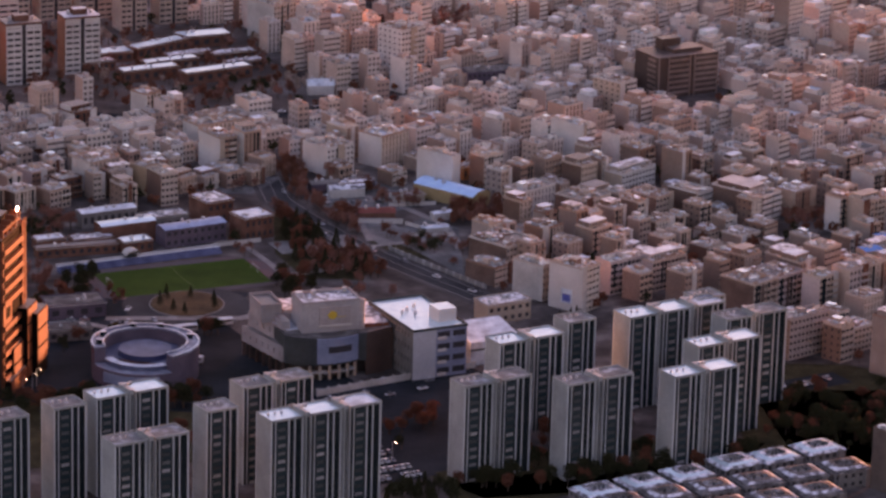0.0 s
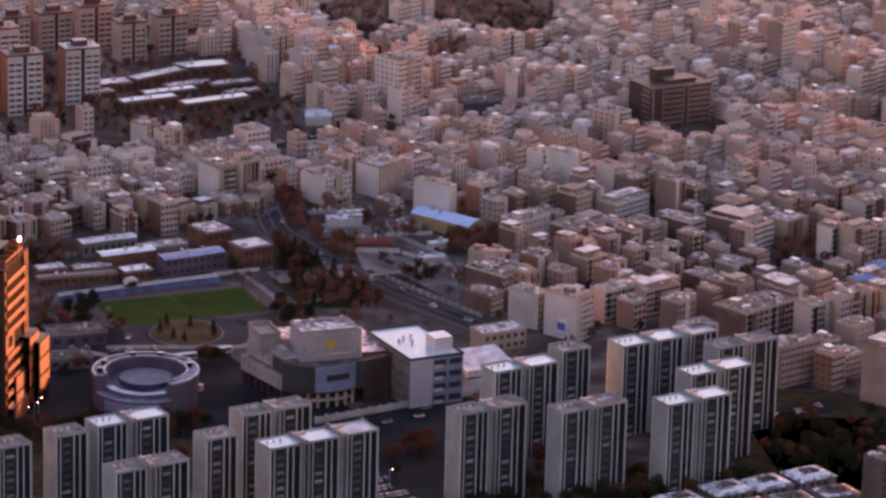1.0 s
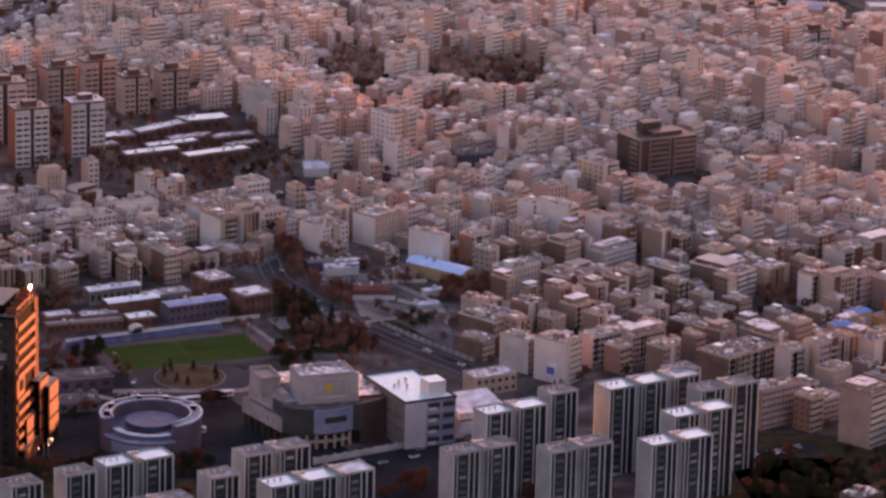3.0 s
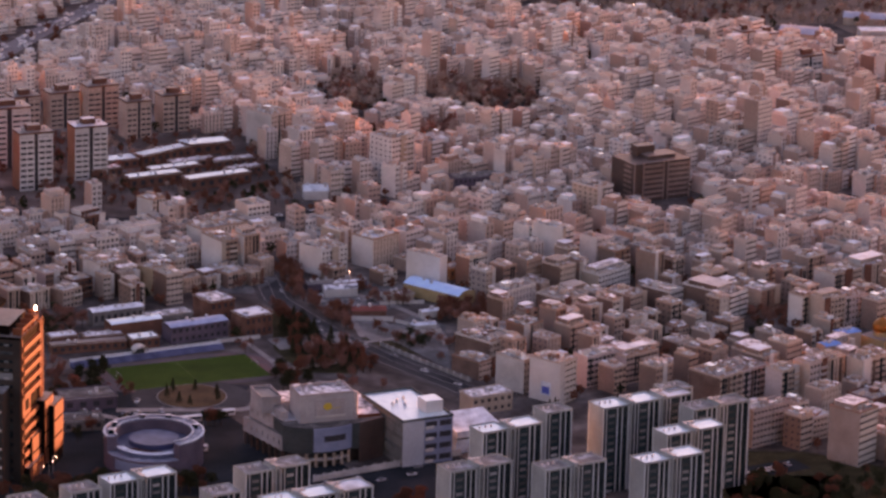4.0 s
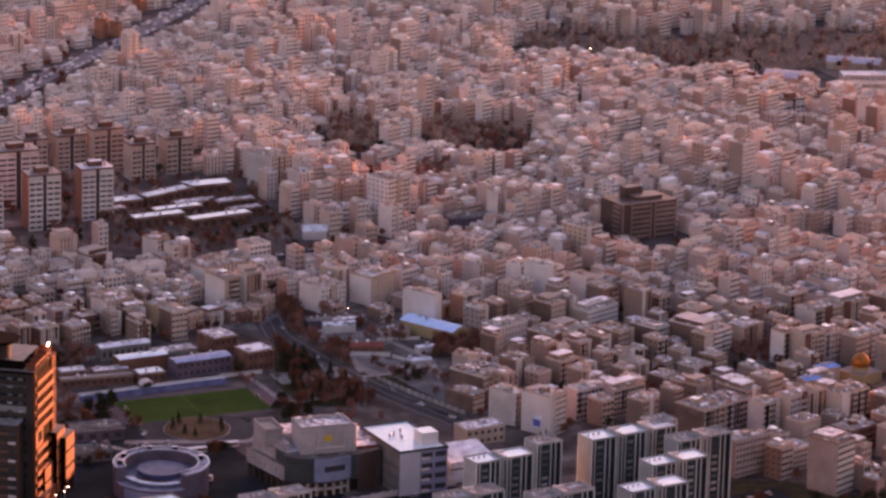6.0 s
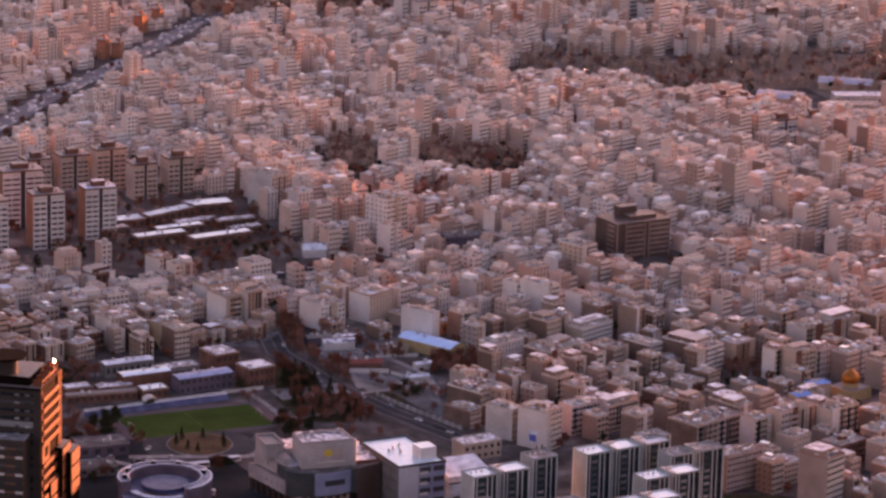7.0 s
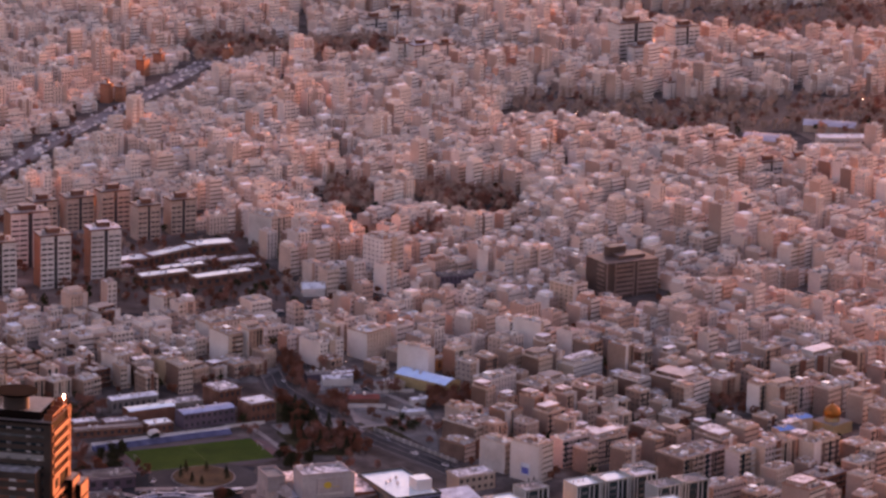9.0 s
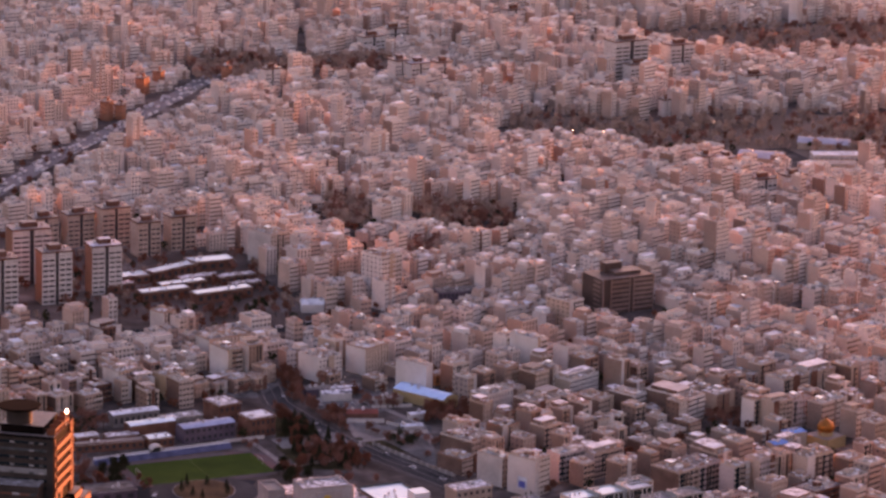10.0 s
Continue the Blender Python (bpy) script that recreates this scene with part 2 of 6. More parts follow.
# ================= mesh tools =================
class Geo:
    """Gathers faces in metres; each face has a material slot."""

    def __init__(self, *mats):
        self.v, self.f, self.m, self.mats = [], [], [], list(mats)

    def slot(self, mat):
        if mat not in self.mats:
            self.mats.append(mat)
        return self.mats.index(mat)

    def poly(self, pts, mat):
        n = len(self.v)
        self.v.extend(pts)
        self.f.append(tuple(range(n, n + len(pts))))
        self.m.append(self.slot(mat))

    def box(self, x0, x1, y0, y1, z0, z1, mat, top=None):
        n, s = len(self.v), self.slot(mat)
        self.v.extend([(x0, y0, z0), (x1, y0, z0), (x1, y1, z0), (x0, y1, z0), (x0, y0, z1), (x1, y0, z1), (x1, y1, z1), (x0, y1, z1)])
        self.f.extend([(n + 3, n + 2, n + 1, n), (n, n + 1, n + 5, n + 4), (n + 1, n + 2, n + 6, n + 5), (n + 2, n + 3, n + 7, n + 6), (n + 3, n, n + 4, n + 7), (n + 4, n + 5, n + 6, n + 7)])
        self.m.extend([s] * 5 + [self.slot(top) if top else s])

    def prism(self, pts, z0, z1, side, top=None):
        n, k = len(self.v), len(pts)
        self.v.extend([(x, y, z0) for x, y in pts] + [(x, y, z1) for x, y in pts])
        s, t = self.slot(side), self.slot(top or side)
        for i in range(k):
            j = (i + 1) % k
            self.f.append((n + i, n + j, n + k + j, n + k + i))
            self.m.append(s)
        self.f.append(tuple(n + k + i for i in range(k)))
        self.m.append(t)
        self.f.append(tuple(n + k - 1 - i for i in range(k)))
        self.m.append(s)

    def tube(self, cx, cy, r0, r1, z0, z1, mat, k=10):
        n, s = len(self.v), self.slot(mat)
        for r, z in ((r0, z0), (r1, z1)):
            self.v.extend([(cx + r * math.cos(2 * math.pi * i / k), cy + r * math.sin(2 * math.pi * i / k), z) for i in range(k)])
        for i in range(k):
            j = (i + 1) % k
            self.f.append((n + i, n + j, n + k + j, n + k + i))
            self.m.append(s)
        self.f.append(tuple(n + k + i for i in range(k)))
        self.f.append(tuple(n + k - 1 - i for i in range(k)))
        self.m.extend([s, s])

    def ring(self, x0, x1, y0, y1, t, z0, z1, mat):
        """A low wall of thickness t round a rectangle."""
        self.box(x0, x1, y0, y0 + t, z0, z1, mat)
        self.box(x0, x1, y1 - t, y1, z0, z1, mat)
        self.box(x0, x0 + t, y0 + t, y1 - t, z0, z1, mat)
        self.box(x1 - t, x1, y0 + t, y1 - t, z0, z1, mat)

    def facade(self, o, u, width, z0, z1, cols, floors, wall, glass, ww=0.55, wh=0.5, deep=0.25, first=0, skip=()):
        """A wall from o along u (unit, seen from its right side), pierced by recessed windows in a grid."""
        nx, ny = u[1], -u[0]
        sw, sg = self.slot(wall), self.slot(glass)
        fh, cw = (z1 - z0) / floors, width / cols

        def pt(a, z, d=0.0):
            return (o[0] + u[0] * a - nx * d, o[1] + u[1] * a - ny * d, z)

        def quad(a0, a1, b0, b1, s):
            n = len(self.v)
            self.v.extend([pt(a0, b0), pt(a1, b0), pt(a1, b1), pt(a0, b1)])
            self.f.append((n, n + 1, n + 2, n + 3))
            self.m.append(s)

        last = z0
        for k in range(first, floors):
            b0, b1 = z0 + fh * (k + 0.5 - wh / 2), z0 + fh * (k + 0.5 + wh / 2)
            quad(0, width, last, b0, sw)
            last, edge = b1, 0.0
            for c in range(cols):
                if c in skip:
                    continue
                a0, a1 = cw * (c + 0.5 - ww / 2), cw * (c + 0.5 + ww / 2)
                quad(edge, a0, b0, b1, sw)
                edge = a1
                n = len(self.v)
                self.v.extend([pt(a0, b0), pt(a1, b0), pt(a1, b1), pt(a0, b1), pt(a0, b0, deep), pt(a1, b0, deep), pt(a1, b1, deep), pt(a0, b1, deep)])
                self.f.extend([(n, n + 1, n + 5, n + 4), (n + 1, n + 2, n + 6, n + 5), (n + 2, n + 3, n + 7, n + 6), (n + 3, n, n + 4, n + 7), (n + 4, n + 5, n + 6, n + 7)])
                self.m.extend([sw] * 4 + [sg])
            quad(edge, width, b0, b1, sw)
        quad(0, width, last, z1, sw)

    def panes(self, o, u, width, z0, z1, cols, floors, glass, ww=0.5, wh=0.45):
        """Window panes with frames standing a little proud, for walls seen from far off."""
        nx, ny = u[1], -u[0]
        s = self.slot(glass)
        fh, cw = (z1 - z0) / floors, width / cols
        for k in range(floors):
            b0, b1 = z0 + fh * (k + 0.5 - wh / 2), z0 + fh * (k + 0.5 + wh / 2)
            for c in range(cols):
                a0, a1 = cw * (c + 0.5 - ww / 2), cw * (c + 0.5 + ww / 2)
                n = len(self.v)
                self.v.extend([(o[0] + u[0] * a + nx * 0.06, o[1] + u[1] * a + ny * 0.06, z) for a, z in ((a0, b0), (a1, b0), (a1, b1), (a0, b1))])
                self.f.append((n, n + 1, n + 2, n + 3))
                self.m.append(s)

    def moved(self, start, m):
        """Moves the points from number start on by the matrix m."""
        a = np.array(self.v[start:]) @ np.array(m.to_3x3()).T + np.array(m.translation)
        self.v[start:] = [tuple(p) for p in a]

    def mesh(self, name):
        me = bpy.data.meshes.new(name)
        me.from_pydata(self.v, [], self.f)
        for mt in self.mats:
            me.materials.append(mt)
        me.polygons.foreach_set("material_index", self.m)
        me.update()
        return me


def thing(name, label, category, m=None, group="", kind=""):
    """The Empty at the base of a thing."""
    ob = tagged(new(name), label, category, group, kind)
    ob.empty_display_size = 1.0
    if m is not None:
        ob.matrix_world = m
    return ob


def part(name, geo, parent, label="", kind=""):
    ob = new(name, geo.mesh(name) if isinstance(geo, Geo) else geo)
    ob.parent = parent
    return tagged(ob, label=label, kind=kind)


def solid(name, geo, label, category, m=None, group="", kind=""):
    ob = tagged(new(name, geo.mesh(name) if isinstance(geo, Geo) else geo), label, category, group, kind)
    if m is not None:
        ob.matrix_world = m
    return ob


def inside(x, y, poly):
    hit, j = False, len(poly) - 1
    for i in range(len(poly)):
        (xi, yi), (xj, yj) = poly[i], poly[j]
        if (yi > y) != (yj > y) and x < (xj - xi) * (y - yi) / (yj - yi) + xi:
            hit = not hit
        j = i
    return hit


def near_line(x, y, line, r):
    for (ax, ay), (bx, by) in zip(line, line[1:]):
        dx, dy = bx - ax, by - ay
        t = max(0.0, min(1.0, ((x - ax) * dx + (y - ay) * dy) / (dx * dx + dy * dy)))
        if math.hypot(x - ax - t * dx, y - ay - t * dy) < r:
            return True
    return False


# ================= plan of the town =================
YAW, YAW_WEST = 46.0, 34.0
OPEN = [(-241, 1798), (-190, 1812), (-150, 1826), (-120, 1840), (-92, 1852), (-80, 1913), (-61, 1889), (-20, 1889), (-16, 1843), (8, 1865), (23, 1825), (6, 1787),
        (4, 1724), (20, 1714), (46, 1692), (76, 1712), (112, 1694), (130, 1689), (151, 1641), (176, 1616), (275, 1600), (260, 700), (-260, 700)]
COMPOUND = [(-187, 2112), (-159, 2173), (-121, 2183), (-100, 2108), (-70, 2051), (-86, 2014), (-146, 1997), (-148, 2026), (-208, 2009), (-291, 1986), (-299, 2194), (-203, 2244), (-138, 2228)]
WOOD_A = [(-72, 2275), (-68, 2312), (-47, 2306), (-40, 2245), (-64, 2238)]
WOOD_B = [(-18, 2282), (-8, 2317), (12, 2309), (43, 2300), (54, 2252), (27, 2240), (3, 2246)]
WOOD_C = [(-41, 2178), (-35, 2209), (7, 2203), (5, 2170)]
PARK_A = [(48, 2520), (55, 2579), (78, 2601), (155, 2591), (214, 2616), (380, 2643), (350, 2415), (308, 2450), (263, 2474), (247, 2513), (210, 2504), (189, 2484), (162, 2481), (140, 2514), (96, 2528)]
PARK_B = [(-191, 2764), (-154, 2791), (-92, 2772), (-36, 2805), (-35, 2751), (-72, 2694), (-125, 2734), (-156, 2684), (-178, 2692)]
PARK_C = [(140, 2919), (309, 2976), (420, 3001), (400, 2857), (210, 2813), (181, 2843)]
GARDEN = [(135, 1855), (177, 1844), (167, 1814), (143, 1823)]
BOULEVARD = [(-92, 1905), (-85, 1869), (-82, 1853), (-72, 1834), (-61, 1813), (-49, 1793), (-37, 1775), (-21, 1754), (-5, 1735), (6, 1722), (22, 1700)]
HIGHWAY = [(-330, 2180), (-296, 2294), (-285, 2332), (-258, 2432), (-227, 2518), (-198, 2613), (-184, 2660), (-172, 2700), (-120, 2760), (-40, 2745), (40, 2725)]
HIGHWAY_CLEAR = [(x + 5, y) for x, y in HIGHWAY]
AVENUE = [(-314, 2028), (-209, 1995), (-146, 1985), (-77, 2004), (-47, 2042), (58, 2000), (225, 2057)]
taken = []

ground = Geo(EARTH)
ground.poly([(-9000, -3000, 0), (9000, -3000, 0), (9000, 12000, 0), (-9000, 12000, 0)], EARTH)
solid("ground", ground, "brown-grey town ground of streets and yards", "ground", kind="structure")


def strip(name, line, width, z, mat, label):
    g = Geo(mat)
    pts = [Vector((x, y, z)) for x, y in line]
    left, right = [], []
    for i, p in enumerate(pts):
        d = (pts[min(i + 1, len(pts) - 1)] - pts[max(i - 1, 0)]).normalized()
        n = Vector((-d.y, d.x, 0)) * width / 2
        left.append(tuple(p + n))
        right.append(tuple(p - n))
    for i in range(len(pts) - 1):
        g.poly([right[i], right[i + 1], left[i + 1], left[i]], mat)
    return solid(name, g, label, "road", kind="structure")


ROADGREY = surface("grey_asphalt", [(0.0, (0.042, 0.042, 0.046)), (1.0, (0.075, 0.074, 0.078))], rough=0.8, gloss=0.06, grain=0.8, stain=0.05, worn=0.3)
strip("road", BOULEVARD, 10.5, 0.05, ROADGREY, "dark asphalt boulevard between park trees")
# pale bluish grey puts the sky's reflection into the road colour
SKYROAD = surface("sky_paled_asphalt", [(0.0, (0.13, 0.125, 0.14)), (1.0, (0.18, 0.175, 0.19))], rough=0.7, grain=0.8, stain=0.05, worn=0.2)
strip("road", HIGHWAY, 15, 0.05, SKYROAD, "wide asphalt urban highway full of traffic")
strip("road", AVENUE, 12, 0.05, ASPHALT, "asphalt avenue between house rows")


def shifted(line, off):
    out = []
    for i, (x, y) in enumerate(line):
        (ax, ay), (bx, by) = line[max(i - 1, 0)], line[min(i + 1, len(line) - 1)]
        n = math.hypot(bx - ax, by - ay)
        out.append((x - (by - ay) / n * off, y + (bx - ax) / n * off))
    return out


DIMPAVE = surface("dusty_dark_paving", [(0.0, (0.075, 0.066, 0.066)), (1.0, (0.125, 0.110, 0.108))], grain=0.8, stain=0.06, worn=0.4, gloss=0.06)
strip("pavement", shifted(BOULEVARD, 7.2), 2.4, 0.12, DIMPAVE, "dusty paved pavement beside the boulevard")
strip("pavement", shifted(BOULEVARD, -7.2), 2.4, 0.12, DIMPAVE, "dusty paved pavement beside the boulevard")
for off in (-5.6, 0.0, 5.6):
    strip("kerb", shifted(BOULEVARD, off), 0.35 if off else 0.3, 0.16, KERB, "pale stone kerb of the boulevard")
for line, wd in (([(-62, 1857), (-44, 1826), (-38, 1793)], 3.0), ([(-67, 1880), (-41, 1862), (-23, 1845), (-5, 1820), (2, 1785)], 4.0), ([(-62, 1847), (-31, 1858)], 3.0), ([(-37, 1785), (-11, 1798)], 2.5),
                 ([(-144, 1674), (-89, 1679), (-66, 1695), (-54, 1724)], 5.0), ([(-185, 1661), (-155, 1669), (-139, 1660), (-144, 1634)], 5.0), ([(-71, 1734), (-81, 1757), (-95, 1786)], 3.0)):
    strip("footpath", line, wd, 0.14, PALEPATH, "pale paved footpath in the park")


# ================= apartment houses =================
def clutter(q, rnd, w, d, zt, n, metal):
    """Coolers, tanks, sheds and low walls on a flat roof."""
    for k in range(n):
        cx, cy, t = rnd.uniform(0.9, w - 0.9), rnd.uniform(1, d - 1.2), rnd.random()
        if t < 0.22:
            q.tube(cx, cy, 0.45, 0.45, zt, zt + rnd.uniform(0.8, 1.5), metal, 7)
        elif t < 0.6:
            a, b = rnd.uniform(0.4, 0.8), rnd.uniform(0.4, 0.7)
            # pale cooler tops carry sky glints in their colour
            q.box(cx - a, cx + a, cy - b, cy + b, zt, zt + rnd.uniform(0.7, 1.3), metal, SKYWHITE)
        elif t < 0.78:
            q.box(max(0.4, cx - 2), min(w - 0.4, cx + 2), cy - 0.1, cy + 0.1, zt, zt + rnd.uniform(0.6, 1.4), WALL)
        else:
            a, b = rnd.uniform(0.8, 1.5), rnd.uniform(0.8, 1.8)
            q.box(max(0.4, cx - a), min(w - 0.4, cx + a), max(0.4, cy - b), min(d - 0.4, cy + b), zt, zt + rnd.uniform(0.15, 2.0), WALL, rnd.choice((SNOW, ROOF, PATCHY, ROOF)))


def house(x, y, yaw, w, d, h, seed, wall=None, blind=None, side_windows=False, label="", roof=None, plain=False, strips=0):
    """One small apartment house: origin at its near corner, w along the street front, d deep."""
    rnd = random.Random(seed)
    floors = max(2, round((h - 0.8) / 2.85))
    zt = h - 0.8
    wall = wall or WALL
    e = thing("apartment_house", label or "flat-roofed apartment house with rows of dark windows", "building", pose(x, y, 0, 0, 0, yaw), group="town houses")
    cols = max(2, round(w / 2.3))
    ww, wh = rnd.choice([(0.5, 0.5), (0.62, 0.52), (0.72, 0.45), (0.92, 0.45), (0.36, 0.72), (0.85, 0.55), (0.8, 0.38), (0.3, 0.8)])
    for name, o, u in (("street_front", (0, 0), (1, 0)), ("rear_front", (w, d), (-1, 0))):
        a = Geo(wall)
        if plain and name == "street_front":
            a.poly([(0, 0, 0), (w, 0, 0), (w, 0, zt), (0, 0, zt)], wall)
        else:
            a.facade(o, u, w, 0, zt, cols, floors, wall, GLASS, ww, wh, 0.3)
        part(name, a, e)
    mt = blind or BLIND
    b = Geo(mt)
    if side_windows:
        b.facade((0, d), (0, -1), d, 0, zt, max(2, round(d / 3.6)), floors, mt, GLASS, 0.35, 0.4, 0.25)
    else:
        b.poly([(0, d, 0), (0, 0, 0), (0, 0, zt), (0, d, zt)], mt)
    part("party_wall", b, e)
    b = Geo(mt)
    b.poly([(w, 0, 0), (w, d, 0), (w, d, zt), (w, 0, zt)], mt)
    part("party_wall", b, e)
    if rnd.random() < 0.4 and w > 8:
        for f in range(1, floors):
            b = Geo(wall)
            z = zt / floors * f
            b.box(w * 0.52, w - 0.5, -1.1, 0, z - 0.15, z, CONCRETE)
            b.box(w * 0.52, w - 0.5, -1.1, -0.98, z, z + 0.95, wall)
            b.box(w * 0.52, w * 0.52 + 0.12, -0.98, 0, z, z + 0.95, wall)
            b.box(w - 0.62, w - 0.5, -0.98, 0, z, z + 0.95, wall)
            part("balcony", b, e)
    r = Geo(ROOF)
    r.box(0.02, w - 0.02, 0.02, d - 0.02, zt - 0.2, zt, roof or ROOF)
    part("roof", r, e)
    p = Geo(wall)
    p.ring(-0.05, w + 0.05, -0.05, d + 0.05, 0.25, zt, h, wall)
    part("parapet", p, e)
    if rnd.random() < 0.28 and w > 7:
        g = Geo(wall)
        g.facade((w * 0.08, d * 0.3), (1, 0), w * 0.84, zt, zt + 2.8, cols, 1, wall, GLASS, 0.55, 0.5, 0.25)
        g.poly([(w * 0.08, d * 0.9, zt), (w * 0.08, d * 0.3, zt), (w * 0.08, d * 0.3, zt + 2.8), (w * 0.08, d * 0.9, zt + 2.8)], mt)
        g.poly([(w * 0.92, d * 0.3, zt), (w * 0.92, d * 0.9, zt), (w * 0.92, d * 0.9, zt + 2.8), (w * 0.92, d * 0.3, zt + 2.8)], mt)
        g.poly([(w * 0.92, d * 0.9, zt), (w * 0.08, d * 0.9, zt), (w * 0.08, d * 0.9, zt + 2.8), (w * 0.92, d * 0.9, zt + 2.8)], wall)
        g.poly([(w * 0.06, d * 0.28, zt + 2.8), (w * 0.94, d * 0.28, zt + 2.8), (w * 0.94, d * 0.92, zt + 2.8), (w * 0.06, d * 0.92, zt + 2.8)], rnd.choice((ROOF, SNOW, PATCHY)))
        part("penthouse", g, e)
    if rnd.random() < 0.35 and not plain:
        g = Geo(wall)
        a0 = rnd.choice((0.0, 0.38, 0.7)) * w
        g.box(a0, a0 + w * 0.26, -0.35, 0.0, 0 if rnd.random() < 0.5 else 3.0, h + 0.6, rnd.choice((REDBRICK, TANSTONE, WHITEWALL, CONCRETE)))
        part("facade_strip", g, e)
    if rnd.random() < 0.4 and not plain:
        for q in rnd.sample(range(1, max(3, cols + 1)), 2):
            g = Geo(GREYPANEL)
            cx = w * (q - 0.0) / (cols + 1)
            g.box(cx - 0.45, cx + 0.45, -0.12, 0.0, 3.0, zt - 0.3, DARKSTRIP)
            part("window_column", g, e)
    for q in range(strips):
        g = Geo(DARKSTRIP)
        cx = w * (q + 0.5) / strips
        g.box(cx - 0.7, cx + 0.7, -0.14, 0.0, 1.5, zt - 0.2, BROWNSTONE if q % 2 else DARKSTRIP)
        part("window_column", g, e, "dark glazed stair column")
    s = Geo(wall)
    sx, sy = rnd.uniform(0.2, 0.55) * w, rnd.uniform(0.3, 0.6) * d
    s.box(sx, sx + min(3.0, w * 0.35), sy, sy + 3.8, zt, zt + 2.3, wall, ROOF)
    if rnd.random() < 0.15:
        s.box(sx - 0.2, sx + min(3.0, w * 0.35) + 0.2, sy - 0.2, sy + 4.0, zt + 2.3, zt + 2.45, SKYWHITE)
    part("stair_head", s, e)
    q = Geo(METAL)
    clutter(q, rnd, w, d, zt, rnd.randint(28, 42), METAL)
    part("roof_clutter", q, e, "pale coolers, tanks and low walls", kind="stuff")
    taken.append((x, y, yaw, w, d))
    return e


def free(x, y, margin=1.5):
    """Whether no placed building stands at this point."""
    for bx, by, yaw, w, d in taken:
        dx, dy = x - bx, y - by
        if dx * dx + dy * dy > 8000:
            continue
        c, s = math.cos(radians(yaw)), math.sin(radians(yaw))
        u, v = dx * c + dy * s, -dx * s + dy * c
        if -margin < u < w + margin and -margin < v < d + margin:
            return False
    return True


# ================= white slab towers =================
FLOOR = 2.45


GREYROOF = surface("dull_grey_roof", [(0.0, (0.17, 0.165, 0.165)), (0.6, (0.27, 0.265, 0.265)), (1.0, (0.50, 0.54, 0.58))], rough=0.6, grain=0.8, stain=0.25, worn=0.4, gloss=0.2)


def tower(wings, d, h, label, roofs):
    """wings: (x0, width) of each stack of flats; a blank stair core stands between two of them."""
    e = thing("apartment_tower", label, "building", group="white slab towers")
    floors = round(h / FLOOR)
    for k, (x0, w) in enumerate(wings):
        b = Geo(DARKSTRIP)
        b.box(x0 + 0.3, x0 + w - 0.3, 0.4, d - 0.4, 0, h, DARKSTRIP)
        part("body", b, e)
        for gx in (x0, x0 + w - 0.3):
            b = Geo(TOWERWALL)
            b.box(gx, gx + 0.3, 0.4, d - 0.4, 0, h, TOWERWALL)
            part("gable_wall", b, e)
        r = Geo(SNOW)
        r.box(x0 - 0.1, x0 + w + 0.1, -0.1, d + 0.1, h, h + 0.3, TOWERWALL, roofs[k % len(roofs)])
        part("roof", r, e, "pale roof slab")
        pr = Geo(TOWERWALL)
        pr.ring(x0 - 0.1, x0 + w + 0.1, -0.1, d + 0.1, 0.2, h + 0.3, h + 0.75, TOWERWALL)
        part("parapet", pr, e)
        for s in (0, 1):
            y0, y1 = (0.0, 0.4) if s == 0 else (d - 0.4, d)
            for fx, fw in ((0.0, 0.25), (1.35, 0.2), (5.9, 0.32), (8.0, 0.26), (w - 0.4, 0.4)):
                if fx + fw > w + 0.01:
                    continue
                g = Geo(TOWERWALL)
                g.box(x0 + fx, x0 + fx + fw, y0, y1, 0, h, FINWHITE)
                part("fin", g, e)
        bal = Geo(BALCONY)
        bal.box(0, 2.6, 0.08, 0.2, 0, 0.9, BALCONY)
        bal.box(0, 2.6, 0.2, 0.42, -0.08, 0.06, BALCONY)
        pane = Geo(GREENGLASS)
        pane.box(-0.6, 3.3, 0.32, 0.38, 0.95, 2.4, GREENGLASS)
        bm1, gm1 = bal.mesh("balcony"), pane.mesh("window")
        for f in range(floors):
            o = part("balcony", bm1, e)
            o.location = (x0 + 2.3, 0, f * FLOOR)
            o2 = part("window", gm1, e)
            o2.location = (x0 + 2.3, 0, f * FLOOR)
        if k + 1 < len(wings):
            cx0, cx1 = x0 + w, wings[k + 1][0]
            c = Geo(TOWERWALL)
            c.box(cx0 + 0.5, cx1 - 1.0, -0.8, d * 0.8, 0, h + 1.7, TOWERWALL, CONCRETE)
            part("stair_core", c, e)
            for q in (0.25, 0.62):
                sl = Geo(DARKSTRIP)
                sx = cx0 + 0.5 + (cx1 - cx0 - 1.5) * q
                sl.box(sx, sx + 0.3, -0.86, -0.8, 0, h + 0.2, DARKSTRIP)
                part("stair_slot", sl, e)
            for q in range(2):
                t = Geo(METAL)
                t.box(cx0 + 0.3 + q * 1.6, cx0 + 1.3 + q * 1.6, d * 0.3, d * 0.3 + 1, h + 1.9, h + 2.8, METAL)
                part("vent_box", t, e)
    for q in range(3):
        t = Geo(METAL)
        t.tube(wings[0][0] + 2 + 2.3 * q, d * 0.6, 0.4, 0.4, h + 0.3, h + 1.1, METAL, 8)
        part("roof_tank", t, e)
    return e


